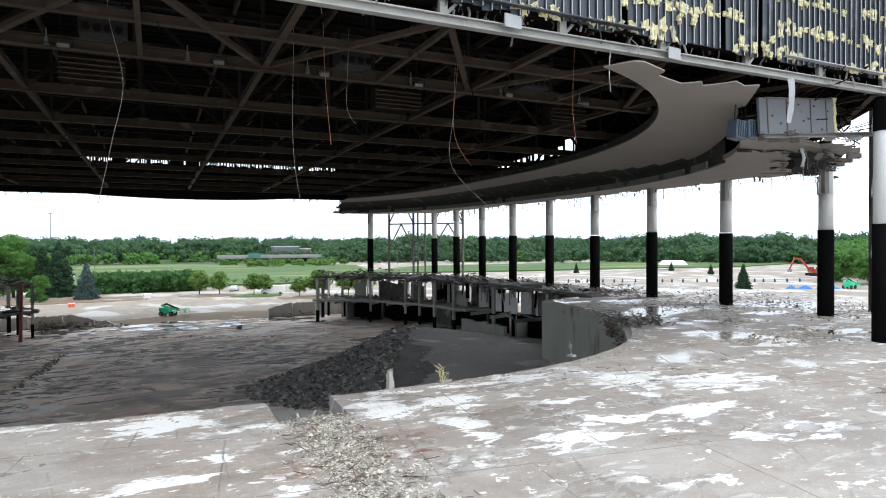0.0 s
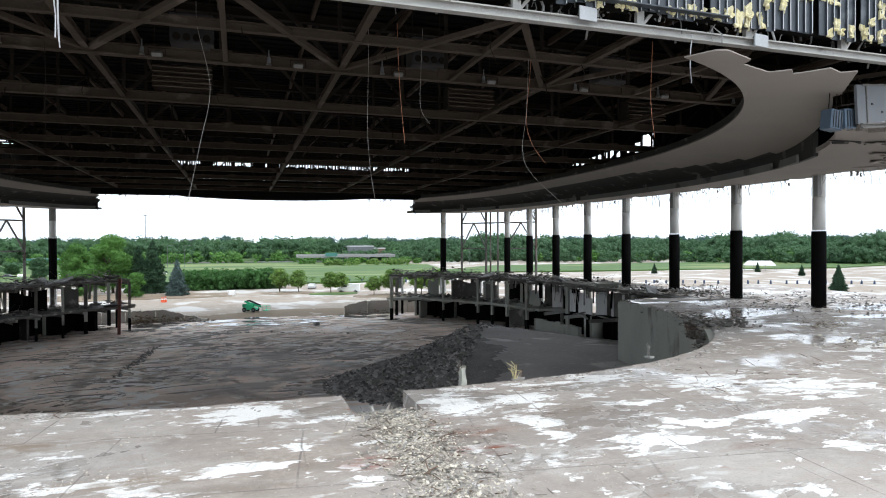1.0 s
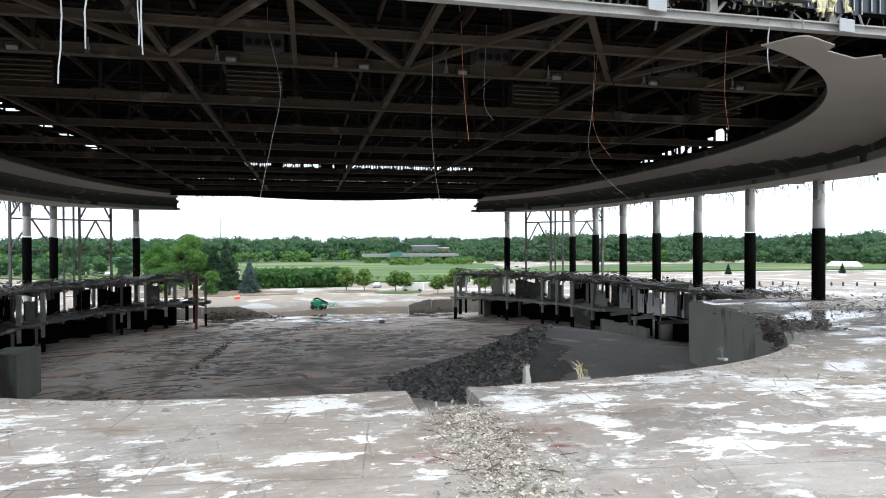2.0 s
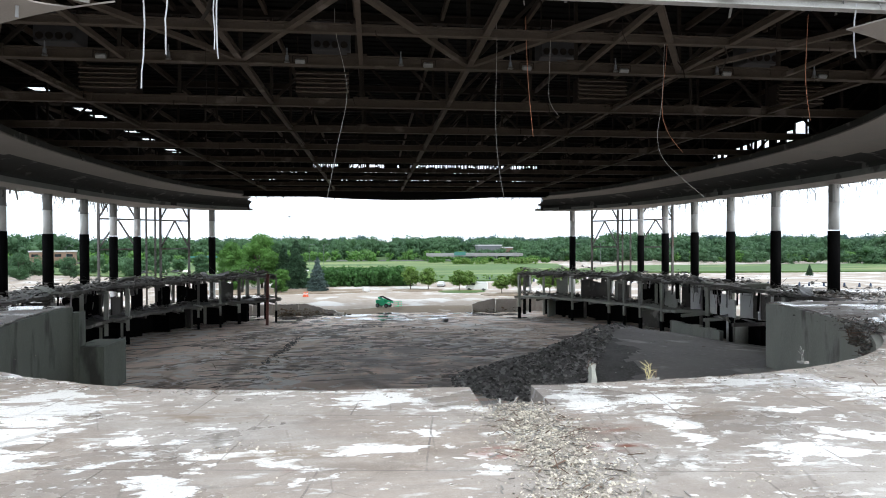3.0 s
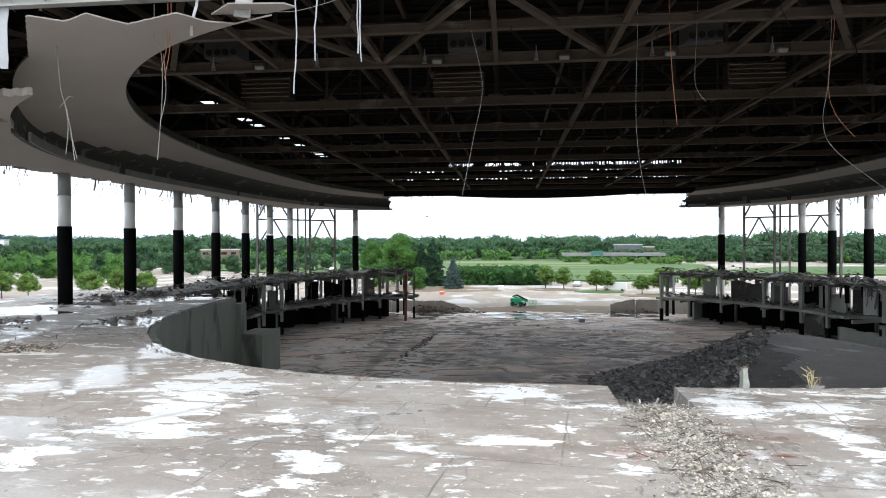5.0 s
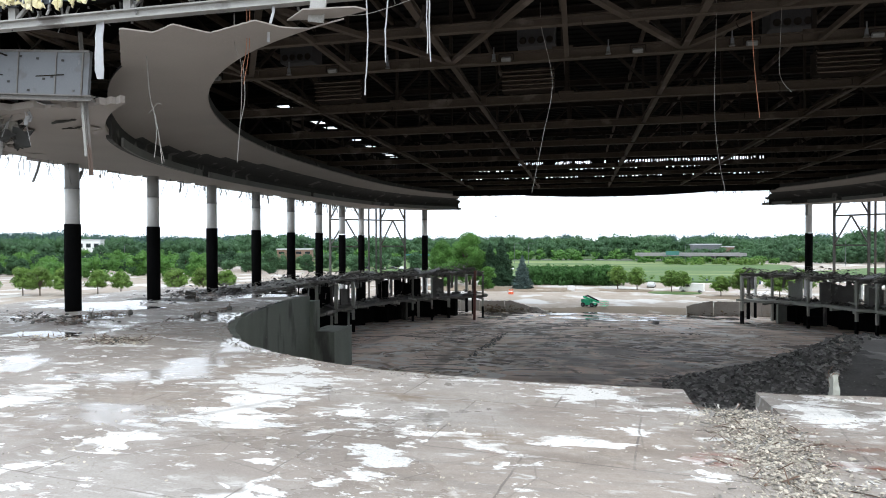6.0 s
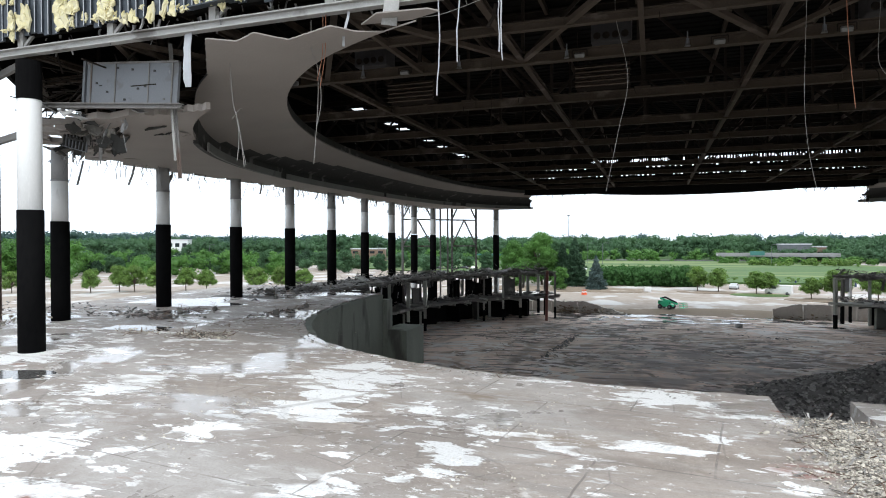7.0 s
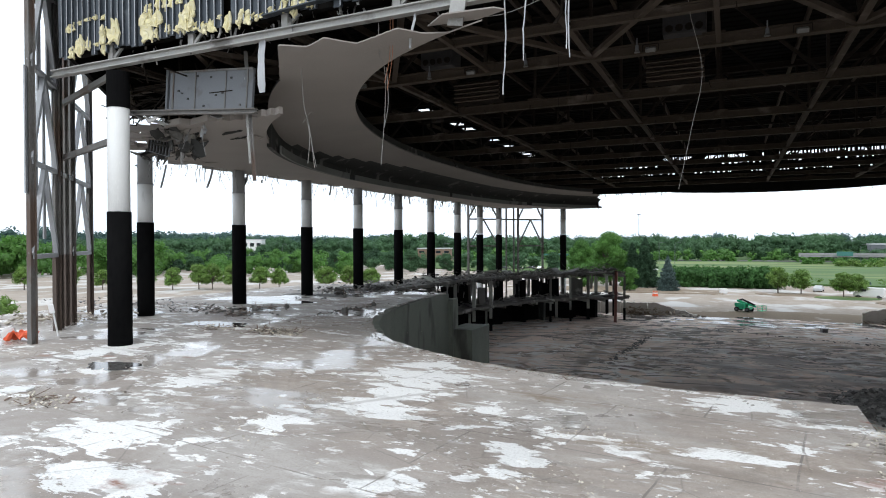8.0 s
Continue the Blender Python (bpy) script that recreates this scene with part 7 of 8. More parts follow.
LS = "pale torn metal strip hanging from the roof edge"
for i, (x, z0, z1, w) in enumerate(((-11.6, 13.75, 10.1, 0.045), (-10.85, 13.75, 11.2, 0.045), (-9.3, 13.75, 11.15, 0.05), (-9.4, 13.75, 11.4, 0.04), (-22.4, 13.6, 11.3, 0.42),
                                    (24.2, 13.6, 11.4, 0.4), (13.0, 13.75, 11.8, 0.05), (-15.2, 13.75, 12.2, 0.1))):
    torn_strip(x, z0, z1, w, LS, M_TOWERPALE, seed=i)
bm = bmesh.new()
add_box(bm, (0, 0, -0.55), (0.56, 0.05, 1.3))
add_box(bm, (0.26, -0.05, -0.55), (0.05, 0.12, 1.3))
bmesh.ops.transform(bm, matrix=pose(-13.2, FRONT_Y - 0.3, 13.85, -6, 7, 12), verts=bm.verts[:])
solid("loose_plate", bm, M_EDGE, "pale flanged steel plate hanging from the roof edge beam", "plate", group="loose plates")
# a rag of the bulkhead still hanging on past its torn tip
bm = bmesh.new()
f = bm.faces.new([bm.verts.new(c) for c in ((-14.6, 20.75, 12.95), (-13.6, 19.9, 12.95), (-11.7, 19.95, 12.9), (-11.4, 20.3, 12.9), (-12.6, 20.75, 12.9))])
ex = bmesh.ops.extrude_face_region(bm, geom=[f])
for v in ex["geom"]:
    if isinstance(v, bmesh.types.BMVert):
        v.co.z += 0.05
bmesh.ops.recalc_face_normals(bm, faces=bm.faces[:])
solid("torn_board", bm, M_PLASTER, "torn pale board caught on the roof edge framing", "board", group="torn boards")
cable([(-13.0, 20.6, 13.0), (-11.5, 20.6, 12.9), (-9.4, 20.6, 13.4)], 0.009, M_WIRE, "pale wire strung along the roof edge")
for x, z in ((8.1, 13.95), (16.3, 13.75)):
    bm = bmesh.new()
    add_box(bm, (x, FRONT_Y - 0.35, z), (0.8, 0.06, 0.5), 8)
    solid("loose_plate", bm, M_RIB, "loose pale plate stuck on the edge beam", "plate", group="loose plates")

# torn scraps along the broken soffit edges
def soffit_rim(r):
    s = r.choice((-1, 1))
    if r.random() < 0.14:
        t = r.random()
        x, y = s * (CORNER_X - 4 + (HALF - CORNER_X + 5) * t), FRONT_Y + 1.6 + (Y0 - FRONT_Y) * t * 0.9
    else:
        x, y = s * (HALF + r.uniform(-0.8, 1.1)), r.uniform(Y0, 100)
    return Vector((x, y, SOFFIT_Z + r.uniform(-0.35, 0.35)))


def hanging_bits(name, spot, n, seed, label, lo=0.3, hi=1.8, mat=M_SCRAP):
    r = random.Random(seed)
    vs, fs = [], []
    for _ in range(n):
        c = spot(r)
        d = Vector((r.uniform(-0.35, 0.35), r.uniform(-0.35, 0.35), -1)).normalized() * (lo + (hi - lo) * r.random() ** 3)
        a = r.uniform(0, 3.14)
        w = r.choice((0.015, 0.015, 0.02, 0.02, 0.03, 0.08)) if hi > 1 else 0.05
        side = Vector((math.cos(a), math.sin(a), 0)) * w
        thick = Vector((-side.y, side.x, 0)).normalized() * 0.02
        mid = c + d * 0.5 + Vector((r.uniform(-0.2, 0.2), r.uniform(-0.2, 0.2), 0)) * d.length
        k = len(vs)
        for p in (c, mid, c + d):
            vs += [p + side, p + thick, p - side, p - thick]
        for q in (0, 4):
            for e in range(4):
                fs.append([k + q + e, k + q + (e + 1) % 4, k + q + 4 + (e + 1) % 4, k + q + 4 + e])
        fs += [[k, k + 3, k + 2, k + 1], [k + 8, k + 9, k + 10, k + 11]]
    ob = raw(name, vs, fs, mat)
    return tagged(ob, label, "scrap", kind="stuff")


hanging_bits("soffit_scraps", soffit_rim, 720, 71, "twisted wires and metal scraps hanging from the torn soffit")
hanging_bits("edge_scraps", lambda r: Vector((r.uniform(-31, 31), FRONT_Y + r.uniform(-0.2, 0.6), 14.4 + r.uniform(-0.3, 0.2))), 260, 72, "bent scraps along the torn roof edge", 0.1, 0.9)
hanging_bits("roof_wires", lambda r: Vector((r.uniform(-30, 30), r.uniform(22, 60), CHORD_Z - 0.1)), 70, 73, "short loose wires hanging from the chords", 0.3, 1.6, M_WEB)
hanging_bits("ring_end_scraps", lambda r: Vector((r.choice((-1, 1)) * (24.4 + r.random()), 105.5 + r.uniform(-2, 2), r.uniform(10.8, 13.2))), 60, 74, "ragged ends of the cut bulkhead", 0.2, 1.2)
hanging_bits("far_edge_fringe", lambda r: Vector((r.uniform(-30, 30), BACK_Y + 2.2, 13.35)), 260, 75, "ragged fringe along the far roof edge", 0.1, 0.7, M_DECK)

bm = bmesh.new()
prev = None
for i in range(61):
    x = -13.6 + 30.0 * i / 60
    z = 13.25 - 0.48 * (1 - ((x - 1.2) / 15.4) ** 2) + 0.05 * noise.noise((x * 1.3, 2.0, 0))
    row = [bm.verts.new(c) for c in ((x, BACK_Y + 2.1, z), (x, BACK_Y + 2.1, 13.7), (x, BACK_Y + 2.3, 13.7), (x, BACK_Y + 2.3, z))]
    if prev:
        for k in range(4):
            bm.faces.new((prev[k], row[k], row[(k + 1) % 4], prev[(k + 1) % 4]))
    prev = row
bmesh.ops.recalc_face_normals(bm, faces=bm.faces[:])
solid("trim_far_edge", bm, M_DECK, "sagging dark steel skirt along the far roof edge", "trim", "structure")

# ---------- loose pieces on the floor ----------
def slot_spot(r):
    t = r.random()
    y = 20.5 - 10.5 * t ** 1.1
    cx = 0.25 - 0.035 * (20 - y) + 0.25 * noise.noise((y * 0.5, 1.0, 0.0))
    x = r.gauss(cx, 0.5 + 0.28 * t)
    z = 0.015 if y < 19.5 else -0.1 - (y - 19.5) * 0.5
    return Vector((x, y, z + r.random() ** 2 * 0.04))


scatter("slot_rubble", slot_spot, 9000, 0.042, M_RUBBLE, "pale crushed rubble spilling from the broken slot", "rubble", 500, 81, 0.5, 0.3, M_WIRE)
scatter("slot_rubble", slot_spot, 1500, 0.085, M_RUBBLE, "pale broken stones and chips in the rubble spill", "rubble", 120, 85, 0.5, 0.5, M_REBAR)
bm = bmesh.new()
bmesh.ops.create_grid(bm, x_segments=14, y_segments=10, size=0.5)
for v in bm.verts:
    v.co = Vector((0.15 + v.co.x * 2.9, 20.2 + v.co.y * 1.8, -0.2 - (v.co.y + 0.5) * 0.9 + 0.14 * noise.noise((v.co.x * 7, v.co.y * 7, 0))))
ex = bmesh.ops.extrude_face_region(bm, geom=bm.faces[:])
for v in ex["geom"]:
    if isinstance(v, bmesh.types.BMVert):
        v.co.z = -1.6
bmesh.ops.recalc_face_normals(bm, faces=bm.faces[:])
solid("slot_bed", bm, M_SOOT, "crumbled dark concrete at the back of the slot", "rubble")
scatter("slot_rubble", lambda r: (lambda x, d: Vector((x, 19.4 + d, -0.12 - d * 0.5)))(r.gauss(0.1, 0.65), r.uniform(0, 1.5)), 420, 0.11, M_RUBBLE, "pale broken slab lumps at the back of the slot", "rubble", 160, 82, 0.5, 0.8, M_BROKEN)

def in_pit(x, y):
    return abs(x / PIT[0]) ** PIT[3] + abs((y - PIT[2]) / PIT[1]) ** PIT[3] < 1.01 or (abs(x) < 2 and y > 19)


def grit_spot(r):
    while True:
        if r.random() < 0.65:
            x, y = r.uniform(-30, 30), r.uniform(4, 34)
        else:
            x, y = r.choice((-7.5, 4.2, -16, 12)) + r.gauss(0, 0.8), r.choice((12.6, 16, 19)) + r.gauss(0, 0.6)
        if not in_pit(x, y):
            return Vector((x, y, 0.008))


scatter("floor_grit", grit_spot, 2600, 0.045, M_RUBBLE, "scattered grit and small stones on the floor", "grit", 0, 83, 0.5, 0.25, M_REBAR)


def edge_spot(r):
    th = r.uniform(200, 340)
    x, y = oval(PIT[0] + r.uniform(0.15, 0.8), PIT[1] + r.uniform(0.15, 0.8), PIT[2], PIT[3], th)
    if abs(x) < 2.4:
        x, y = r.choice((-1, 1)) * r.uniform(2.4, 4), 21.7 - r.random()
    return Vector((x, y, 0.0))


scatter("edge_crumbs", edge_spot, 900, 0.12, M_BROKEN, "broken crumbs along the pit edge", "rubble", 60, 84, 0.5, 0.5, M_REBAR)


def heap(x, y, rx, ry, n, size, seed, label, bars=30, mat=M_RUBBLE):
    scatter("rubble_heap", lambda r: Vector((x + r.gauss(0, rx), y + r.gauss(0, ry), 0.02 + r.random() ** 2 * size * 1.6)), n, size, mat, label, "rubble", bars, seed, 0.5, 0.7, M_REBAR)


heap(-27.0, 27.1, 0.75, 0.4, 420, 0.12, 91, "low heap of grey rubble and twigs of rebar on the floor", 24)
heap(-31.0, 27.0, 0.9, 0.5, 90, 0.1, 92, "thin spread of rubble on the floor")
heap(-37.5, 33.5, 2.2, 0.7, 110, 0.22, 93, "long low spread of broken board and metal", 60, M_SOOT)
heap(28.5, 24.0, 2.6, 1.2, 260, 0.16, 94, "spread of rubble and bent rebar on the floor", 36)
heap(31.5, 30.0, 1.2, 0.8, 120, 0.15, 95, "small heap of rubble and bent rebar", 26)
heap(24.8, 32.4, 0.9, 0.9, 150, 0.28, 96, "dark broken lumps at the pit edge", 50, M_SOOT)
heap(37, 40, 3.6, 3.0, 420, 0.12, 97, "wide spread of demolition scrap on the floor", 110, M_SCRAP)
heap(46, 40, 5.0, 5.0, 700, 0.16, 98, "wide spread of demolition scrap on the floor", 140, M_SCRAP)
heap(45, 29, 4.0, 2.5, 360, 0.13, 99, "wide spread of demolition scrap on the floor", 90, M_SCRAP)
heap(41, 54, 2.6, 4.0, 360, 0.2, 100, "heap of demolition scrap by the columns", 110, M_SCRAP)
heap(-39, 54, 2.2, 4.0, 360, 0.22, 101, "heap of demolition scrap by the columns", 110, M_SCRAP)
heap(-49, 35, 5.0, 2.0, 200, 0.16, 102, "scrap spread beyond the columns", 60, M_SCRAP)
heap(-44, 26, 2.0, 1.5, 160, 0.3, 103, "pale scrap at the foot of the stair frame", 80)


def tangle_spot(r):
    """The broken lip of the east pit wall, where bars and lumps hang over its face."""
    y = 35.6 - 5.4 * r.random()
    x = PIT[0] * (1 - (abs(y - PIT[2]) / PIT[1]) ** PIT[3]) ** (1 / PIT[3])
    drop = r.random() ** 1.6 * (2.6 if 31 < y < 33.5 else 1.3)
    return Vector((x - 0.45 - 0.25 * r.random(), y + 0.3, 0.15 - drop))


scatter("edge_tangle", tangle_spot, 150, 0.3, M_SOOT, "dark broken lumps and bent bars hanging over the pit wall", "rubble", 130, 86, 0.6, 0.9, M_REBAR)


def column_stub(x, y, h, w, bars, seed, label, mat=M_BROKEN, bar_mat=M_REBAR):
    r = random.Random(seed)
    t = thing("column_stub", label, "stub", pose(x, y, -0.05, 0, 0, r.uniform(0, 90)), "column stubs")
    bm = bmesh.new()
    add_box(bm, (0, 0, h / 2), (w, w, h))
    bmesh.ops.subdivide_edges(bm, edges=bm.edges[:], cuts=3, use_grid_fill=True)
    for v in bm.verts:
        v.co += noise.noise_vector(v.co * 4 + Vector((seed, 0, 0))) * (0.22 if mat is M_SOOT else 0.12) * (0.3 + v.co.z)
    part("stump", bm, mat, t)
    for _ in range(bars):
        bm = bmesh.new()
        a = Vector((r.uniform(-w, w) * 0.45, r.uniform(-w, w) * 0.45, h * 0.4))
        b = a + Vector((r.uniform(-0.15, 0.15), r.uniform(-0.15, 0.15), r.uniform(0.3, 0.6)))
        c = b + Vector((r.uniform(-0.2, 0.2), r.uniform(-0.2, 0.2), r.uniform(-0.1, 0.2)))
        add_tube(bm, a, b, 0.011, seg=5)
        add_tube(bm, b, c, 0.011, seg=5)
        part("rebar", bm, bar_mat, t)
    return t


column_stub(3.69, 22.2, 0.74, 0.22, 5, 1, "broken grey concrete stub at the pit edge", M_CONC)
column_stub(6.0, 22.4, 0.09, 0.3, 10, 2, "stub with upright rebar and yellow tape", M_BROKEN, M_YELLOW)
column_stub(6.25, 22.5, 0.09, 0.25, 4, 3, "stub with upright rusty rebar")
column_stub(13.95, 24.7, 0.1, 0.3, 5, 4, "stub with bent pale rebar at the pit edge", M_BROKEN, M_WIRE)
column_stub(-34.6, 32.4, 0.28, 0.26, 4, 5, "dark broken column stub with bent rebar", M_SOOT)
column_stub(-36.6, 36.0, 0.34, 0.28, 4, 6, "dark broken column stub with bent rebar", M_SOOT)
column_stub(-34.8, 37.5, 0.36, 0.24, 4, 7, "dark broken column stub with bent rebar", M_SOOT)
column_stub(-28.9, 36.5, 0.4, 0.34, 3, 8, "dark broken lump on the pit edge", M_SOOT)
column_stub(-29.6, 41.5, 0.32, 0.26, 3, 9, "dark broken lump on the pit edge", M_SOOT)
column_stub(-36, 47.0, 0.34, 0.26, 5, 10, "dark broken column stub with bent rebar", M_SOOT)

# ---------- outside the corner ----------
bar = thing("barrier", "crumpled orange and white plastic barrier beside the stair frame", "barrier", pose(-37.3, 19.7, 0, 0, 0, 20) @ Matrix.Diagonal((0.55, 0.7, 0.8, 1)))
bm = bmesh.new()
bmesh.ops.create_grid(bm, x_segments=16, y_segments=8, size=0.5, matrix=Matrix.Diagonal((2.2, 1.3, 1, 1)))
for v in bm.verts:
    q = v.co * 2.6
    v.co += Vector((0.22 * noise.noise(q), 0.2 * noise.noise(q + Vector((5, 0, 0))), 0.42 + 0.5 * noise.noise(q * 0.8 + Vector((0, 5, 2))) - 0.2 * abs(v.co.x)))
    v.co.z = max(0.02, v.co.z)
ex = bmesh.ops.extrude_face_region(bm, geom=bm.faces[:])
for v in ex["geom"]:
    if isinstance(v, bmesh.types.BMVert):
        v.co.z += 0.06
bmesh.ops.recalc_face_normals(bm, faces=bm.faces[:])
part("body", bm, M_ORANGE, bar)
bm = bmesh.new()
add_box(bm, (0, 0, 0.42), (1.0, 0.5, 0.84))
bmesh.ops.bevel(bm, geom=bm.edges[:], offset=0.14, segments=2, affect='EDGES')
bmesh.ops.transform(bm, matrix=pose(-1.7, 0.5, 0.0, 10, -14, 30), verts=bm.verts[:])
part("end_block", bm, M_VAN, bar, "white end block tipped over")
bm = bmesh.new()
add_box(bm, (-1.0, 0.6, 0.06), (0.7, 0.18, 0.1), -20)
part("rail", bm, M_VAN, bar, "white rail lying on the ground")
post = thing("marker_post", "thin white marker post leaning beside the barrier", "post", pose(-37.0, 21.4, 0, 6, -8, 15))
bm = bmesh.new()
add_tube(bm, (0, 0, -0.03), (0, 0, 1.5), 0.05, 0.045, 8)
part("stake", bm, M_VAN, post)
bm = bmesh.new()
add_box(bm, (0, -0.06, 1.5), (0.34, 0.06, 0.5))
bmesh.ops.bevel(bm, geom=bm.edges[:], offset=0.025, segments=1, affect='EDGES')
part("head", bm, M_VAN, post)
bm = bmesh.new()
add_box(bm, (0, 0, 0.28), (0.75, 0.75, 0.56))
bmesh.ops.bevel(bm, geom=bm.edges[:], offset=0.05, segments=1, affect='EDGES')
bmesh.ops.transform(bm, matrix=pose(7.1, 98.6, FLOOR_Z, 0, 0, 20), verts=bm.verts[:])
solid("crate", bm, M_SCRAP, "small dark box standing on the muddy ground", "box")

heap(-34.7, 32.4, 0.5, 0.4, 60, 0.1, 121, "bent rebar and crumbs round the broken stub", 40, M_SOOT)
heap(-36.2, 36.8, 0.9, 0.7, 90, 0.11, 122, "bent rebar and crumbs round the broken stubs", 60, M_SOOT)
heap(-29.6, 38.5, 0.35, 2.2, 120, 0.13, 123, "dark crumbs along the pit edge", 60, M_SOOT)
heap(26.4, 34.6, 0.9, 2.0, 160, 0.2, 124, "dark broken lumps and rebar at the pit edge", 80, M_SOOT)
heap(-30.0, 31.0, 3.5, 1.6, 90, 0.07, 125, "thin scatter of crumbs on the floor", 20)
heap(14.5, 20.5, 3.5, 1.2, 110, 0.06, 126, "thin scatter of crumbs on the floor", 24)
heap(-23.8, 12.3, 0.7, 0.4, 120, 0.08, 131, "small scatter of pale rubble on the floor", 14)
heap(-27.0, 27.1, 0.6, 0.35, 160, 0.13, 132, "dark splinters and rebar in the rubble heap", 60, M_SOOT)
bm = bmesh.new()
add_box(bm, (-26.13, 12.87, 0.05), (0.9, 0.5, 0.08), 25)
bmesh.ops.bevel(bm, geom=bm.edges[:], offset=0.015, segments=1, affect='EDGES')
solid("loose_board", bm, M_WHITE, "small white board lying on the floor", "board")

# ---------- torn boards and loose framing at the open corners ----------
def torn_board(m, w, h, mat, seed, label, keep=0.72):
    r = random.Random(seed)
    bm = bmesh.new()
    ring = []
    n = 18
    for i in range(n):
        a = 2 * math.pi * i / n
        c, s = math.cos(a), math.sin(a)
        k = 1 / max(abs(c), abs(s))
        j = r.uniform(keep, 1.0)
        ring.append(bm.verts.new((c * k * w / 2 * j, s * k * h / 2 * j, 0.06 * r.uniform(-1, 1))))
    f = bm.faces.new(ring)
    ex = bmesh.ops.extrude_face_region(bm, geom=[f])
    for v in ex["geom"]:
        if isinstance(v, bmesh.types.BMVert):
            v.co.z -= 0.04
    bmesh.ops.recalc_face_normals(bm, faces=bm.faces[:])
    bmesh.ops.transform(bm, matrix=m, verts=bm.verts[:])
    return solid("torn_board", bm, mat, label, "board", group="torn boards")


rg = random.Random(77)
for s in (-1, 1):
    for i in range(18):
        t = rg.random()
        x = s * (26.5 + 12.0 * t + rg.uniform(-1.0, 1.0))
        y = 23.2 + 7.0 * max(0, t - 0.3) + rg.uniform(-0.2, 3.4)
        # thin dark strips under the boards paint in the shade of open slits
        dark = rg.random() < 0.5
        torn_board(pose(x, y, SOFFIT_Z - 0.03 - rg.random() ** 2 * (0.03 if dark else 0.12), rg.uniform(-4, 4), rg.uniform(-5, 5), s * 8 + rg.uniform(-12, 12)), rg.uniform(0.8, 2.4), rg.uniform(0.06, 0.18) if dark else rg.uniform(0.4, 1.1),
                   M_BAND if dark else M_PLASTER, i + 50 * (s + 1), "dark strip standing in for an open ceiling slit" if dark else "torn ceiling board hanging at the open corner", 0.93 if dark else 0.8)
    # ragged dark rim where the corner boards were ripped off
    for i in range(14):
        t = i / 13
        x, y = s * (30.0 + 11.0 * t), 22.2 + 7.6 * t
        torn_board(pose(x + rg.uniform(-0.5, 0.5), y + rg.uniform(-0.3, 0.9), SOFFIT_Z + rg.uniform(-0.55, 0.2), rg.uniform(-30, 30), rg.uniform(-30, 30), rg.uniform(0, 180)), rg.uniform(0.6, 1.7), rg.uniform(0.3, 0.8),
                   rg.choice((M_BAND, M_BAND, M_SOOT)), i + 200 + 50 * (s + 1), "dark ragged scrap at the ripped corner")
    for i in range(16):
        t = rg.random()
        x, y = s * (29.5 + 6.0 * t), 23.4 + 3.5 * t + rg.uniform(-0.6, 1.2)
        torn_board(pose(x, y, SOFFIT_Z - rg.uniform(0.2, 0.9), 90 + rg.uniform(-25, 25), rg.uniform(-25, 25), rg.uniform(-40, 40)), rg.uniform(0.5, 1.3), rg.uniform(0.5, 1.2), rg.choice((M_BAND, M_BAND, M_SOOT)), 500 + i + 50 * (s + 1),
                   "black torn lining hanging from the corner soffit", 0.5)
    for i in range(7):
        x = s * (25.0 + 6.5 * rg.random())
        torn_board(pose(x, 21.9 + rg.uniform(-0.2, 0.5), 11.35 - rg.uniform(0.0, 0.4), rg.uniform(20, 70), rg.uniform(-40, 40), rg.uniform(0, 180)), rg.uniform(0.5, 1.4), rg.uniform(0.15, 0.5), rg.choice((M_EDGE, M_TOWERPALE, M_SCRAP)), 620 + i + 50 * (s + 1),
                   "bent bright metal sheet caught under the ledge", 0.6)
    bm = bmesh.new()
    for i in range(70):
        t = rg.random()
        p = Vector((s * (25 + 16 * t), 22.2 + 8.5 * max(0, t - 0.4) + rg.uniform(0, 1.5), rg.uniform(11.9, 13.4)))
        d = Vector((rg.uniform(-1, 1), rg.uniform(-1, 1), rg.uniform(-0.2, 0.5))).normalized() * rg.uniform(0.6, 3.2)
        add_beam(bm, p, p + d, rg.uniform(0.03, 0.09), rg.uniform(0.03, 0.07))
    tagged(solid("loose_framing", bm, M_WEB, "tangle of bent studs and hangers in the open corner", "framing"), kind="stuff")
    bm = bmesh.new()
    for i in range(7):
        x = s * (29 + 1.6 * i)
        y0 = 22.3 + max(0, abs(x) - 30) * 0.85
        add_beam(bm, (x, y0, SOFFIT_Z + 0.42), (x + s * 1.2, y0 + 6.0, SOFFIT_Z + 0.42), 0.1, 0.2)
        add_beam(bm, (x, y0 + 0.3, SOFFIT_Z + 0.4), (x, y0 + 0.5, 13.5), 0.07)
    tagged(solid("soffit_framing", bm, M_STEEL, "steel hangers and rails above the torn soffit", "framing"), kind="stuff")

# dark flashing strips sagging below the cladding
for x0, x1, z0, z1, mat, lab in ((4.6, 14.4, 14.55, 14.45, M_CLAD, "long dark loose flashing below the cladding"), (23.4, 31.0, 14.5, 14.42, M_RIB, "long pale flashing strip below the cladding"),
                                 (-22.0, -15.0, 14.35, 14.75, M_CLAD, "long dark loose flashing below the cladding"), (-9.0, 2.0, 14.6, 14.5, M_CLAD, "long dark loose flashing below the cladding")):
    bm = bmesh.new()
    add_beam(bm, (x0, FRONT_Y - 0.42, z0), (x1, FRONT_Y - 0.5, z1), 0.34, 0.05)
    solid("flashing", bm, mat, lab, "flashing", group="loose flashing")


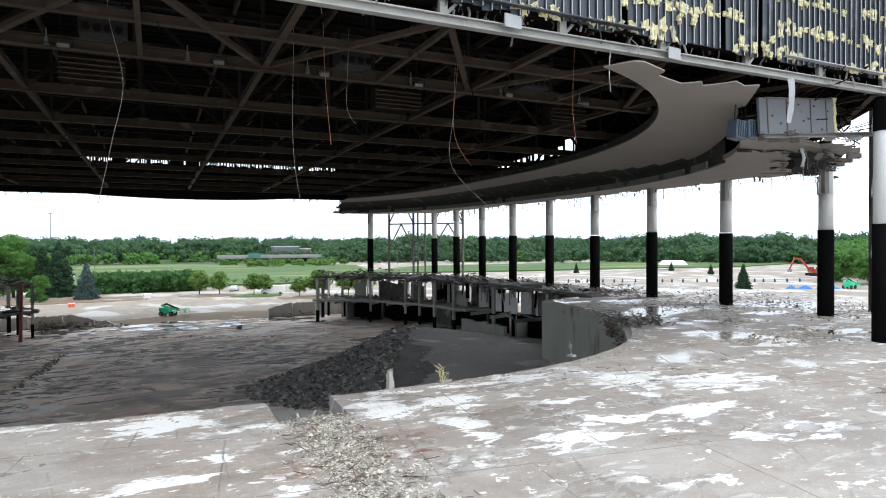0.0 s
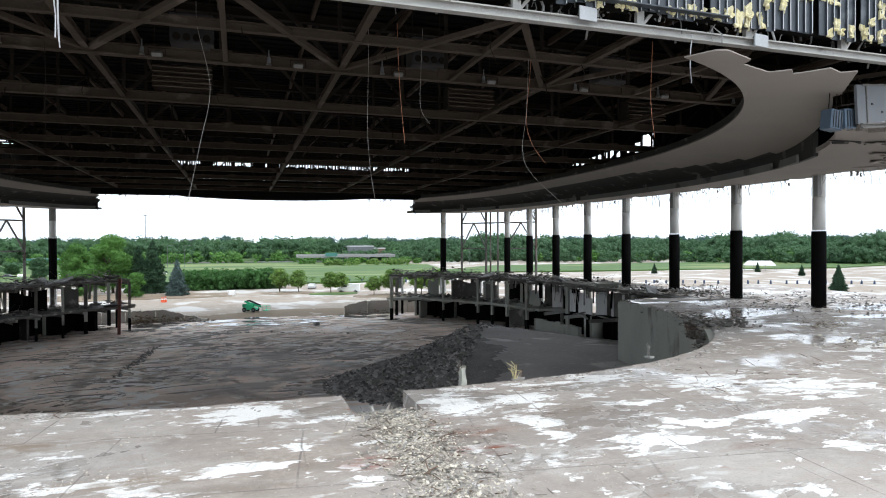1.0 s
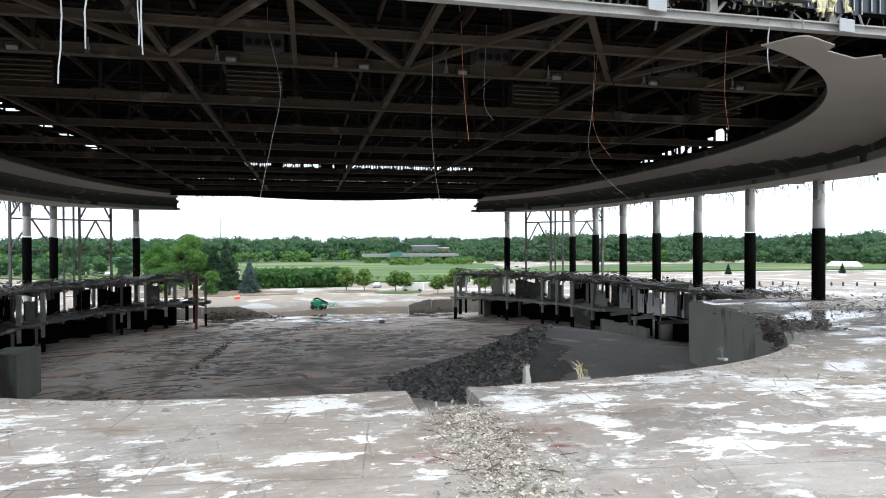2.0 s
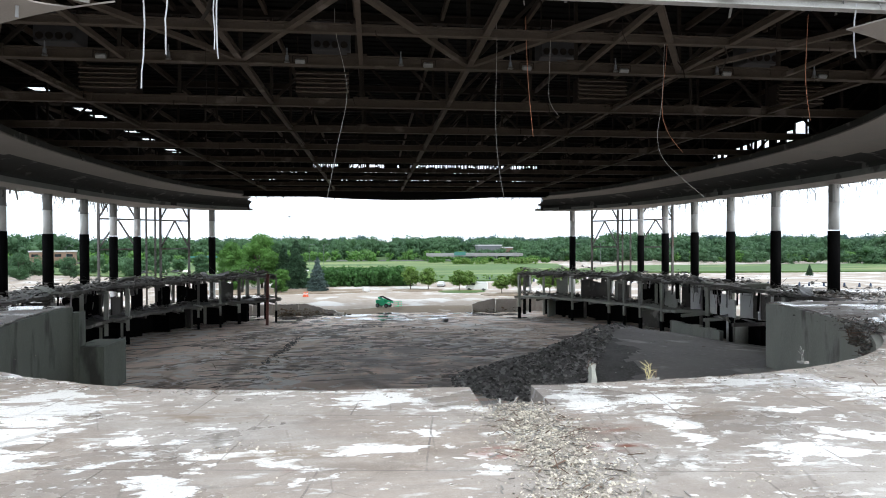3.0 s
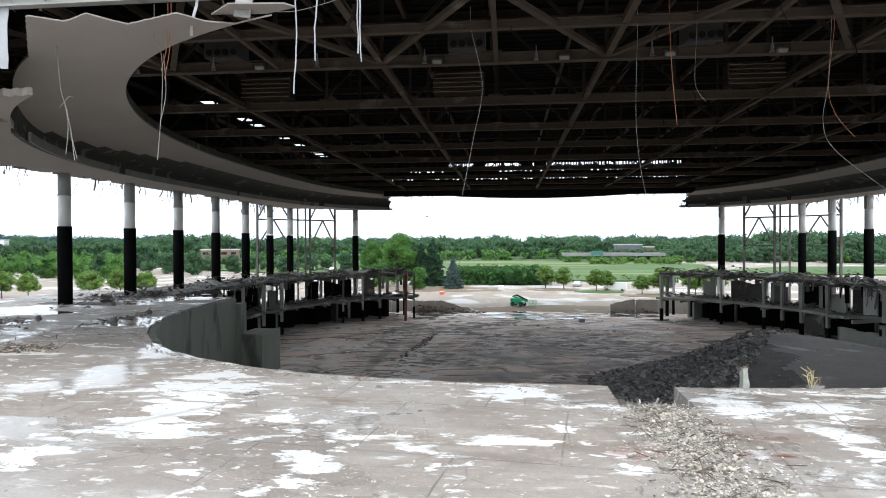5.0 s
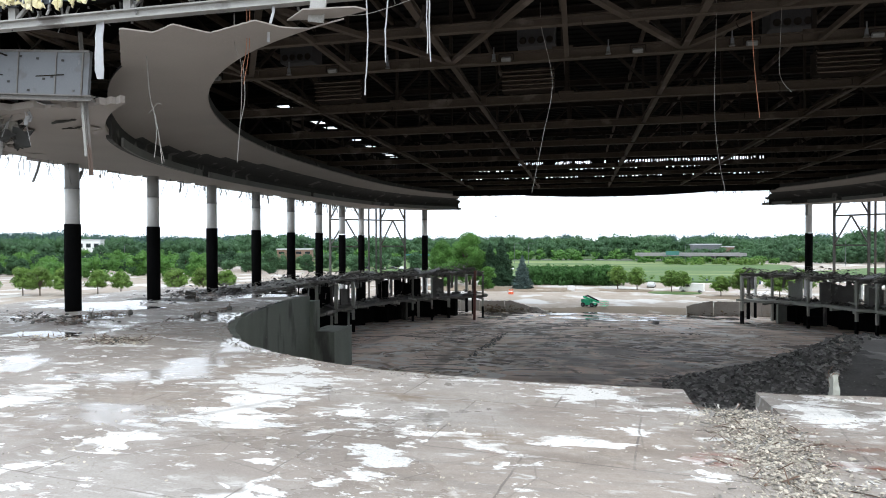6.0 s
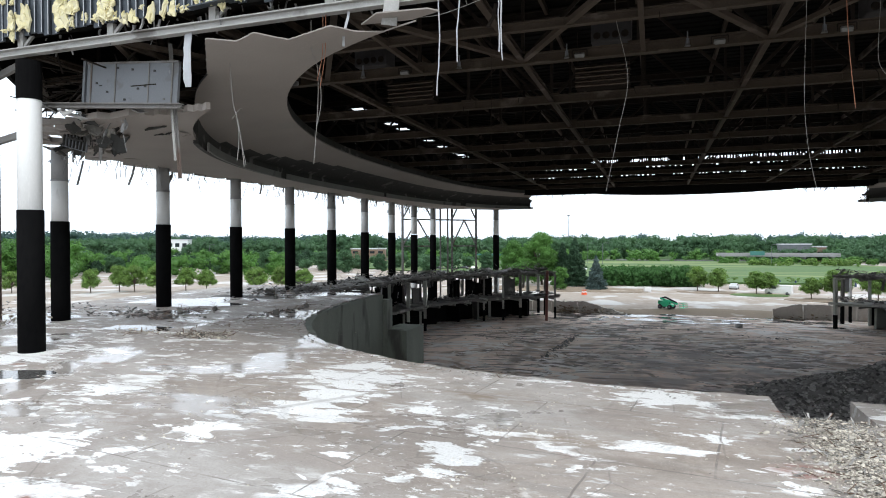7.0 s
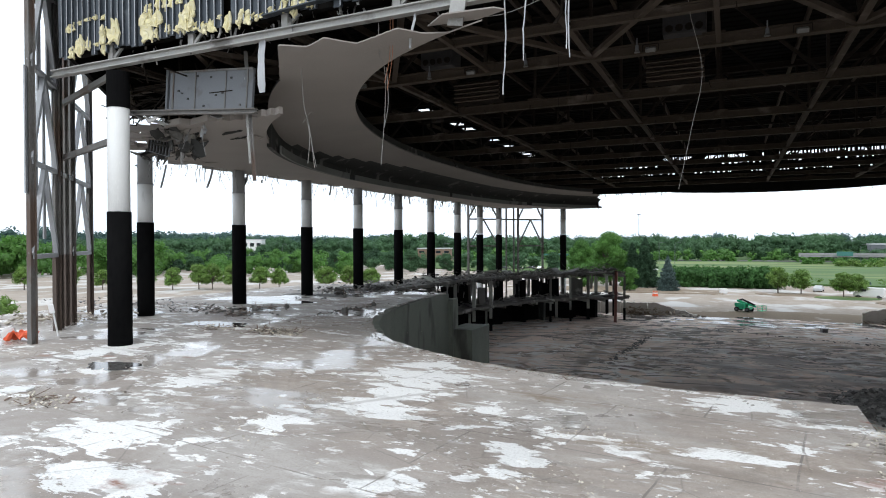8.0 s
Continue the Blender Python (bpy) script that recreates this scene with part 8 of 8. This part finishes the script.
# ---------- puddles ----------
def puddle(x, y, z, rx, ry, seed, label="shallow puddle of rain water reflecting the sky"):
    bm = bmesh.new()
    ring = []
    for i in range(48):
        a = 2 * math.pi * i / 48
        k = 1 + 0.55 * noise.noise((math.cos(a) * 1.3 + seed, math.sin(a) * 1.3, 0)) + 0.3 * noise.noise((math.cos(a) * 4 + seed, math.sin(a) * 4, 3))
        ring.append(bm.verts.new((x + rx * k * math.cos(a), y + ry * k * math.sin(a), z)))
    f = bm.faces.new(ring)
    ex = bmesh.ops.extrude_face_region(bm, geom=[f])
    for v in ex["geom"]:
        if isinstance(v, bmesh.types.BMVert):
            v.co.z -= 0.03
    bmesh.ops.recalc_face_normals(bm, faces=bm.faces[:])
    return solid("puddle", bm, M_WATER, label, "puddle", group="puddles")


for i, (x, y, rx, ry) in enumerate(((-26.9, 17.0, 1.3, 0.7), (-40.0, 41.5, 4.0, 2.0), (-36.5, 36.2, 1.8, 1.4), (-33.0, 28.5, 2.6, 1.0),
                                    (-44.5, 31.0, 3.0, 2.0), (34.0, 24.0, 1.6, 0.9), (38.5, 33.0, 2.2, 1.0), (46.0, 36.0, 4.0, 3.0))):
    puddle(x, y, 0.006, rx, ry, i)
for i in range(60):
    x, y = rg.uniform(-26, 20), rg.uniform(101.5, 112)
    puddle(x, y, land(x, y) + 0.06, rg.uniform(0.5, 2.4), rg.uniform(0.3, 1.3), 30 + i, "shallow puddle on the muddy pit floor")


# ---------- ruts and clods on the pit floor ----------
def clod_spot(r):
    while True:
        x, y = r.uniform(0, 34), 28 + 60 * r.random() ** 1.5
        h, off, along = spoil_height(x, y)
        if off < 1.5 and h > 0.02:
            return Vector((x, y, land(x, y) + 0.02))


scatter("spoil_clods", clod_spot, 7000, 0.32, M_CLOD, "dark lumps of spoil on the slope", "spoil", 40, 111, 0.75, 1.2, M_REBAR)


def pit_spot(r):
    while True:
        x, y = r.uniform(-28, 30), r.uniform(26, 109)
        if in_pit(x, y) and y > 26:
            return Vector((x, y, land(x, y) + 0.01))


scatter("pit_debris", pit_spot, 900, 0.16, M_BROKEN, "scattered stones and crumbs on the pit floor", "rubble", 160, 112, 0.5, 0.9, M_REBAR)


# mud pushed up in low broken ridges
def ridge_spot(r):
    k = r.choice((0, 0, 1))
    t = r.random()
    ax, ay, bx, by = ((-15.6, 67, -14.4, 85), (-9, 96, 12, 88))[k]
    x, y = ax + (bx - ax) * t + r.gauss(0, 0.35), ay + (by - ay) * t + r.gauss(0, 0.35)
    return Vector((x, y, land(x, y) + 0.02))


scatter("mud_clods", ridge_spot, 260, 0.26, M_SPOIL, "low broken ridges of clods pushed up in the mud", "mud", 20, 113, 0.6, 0.9, M_REBAR)
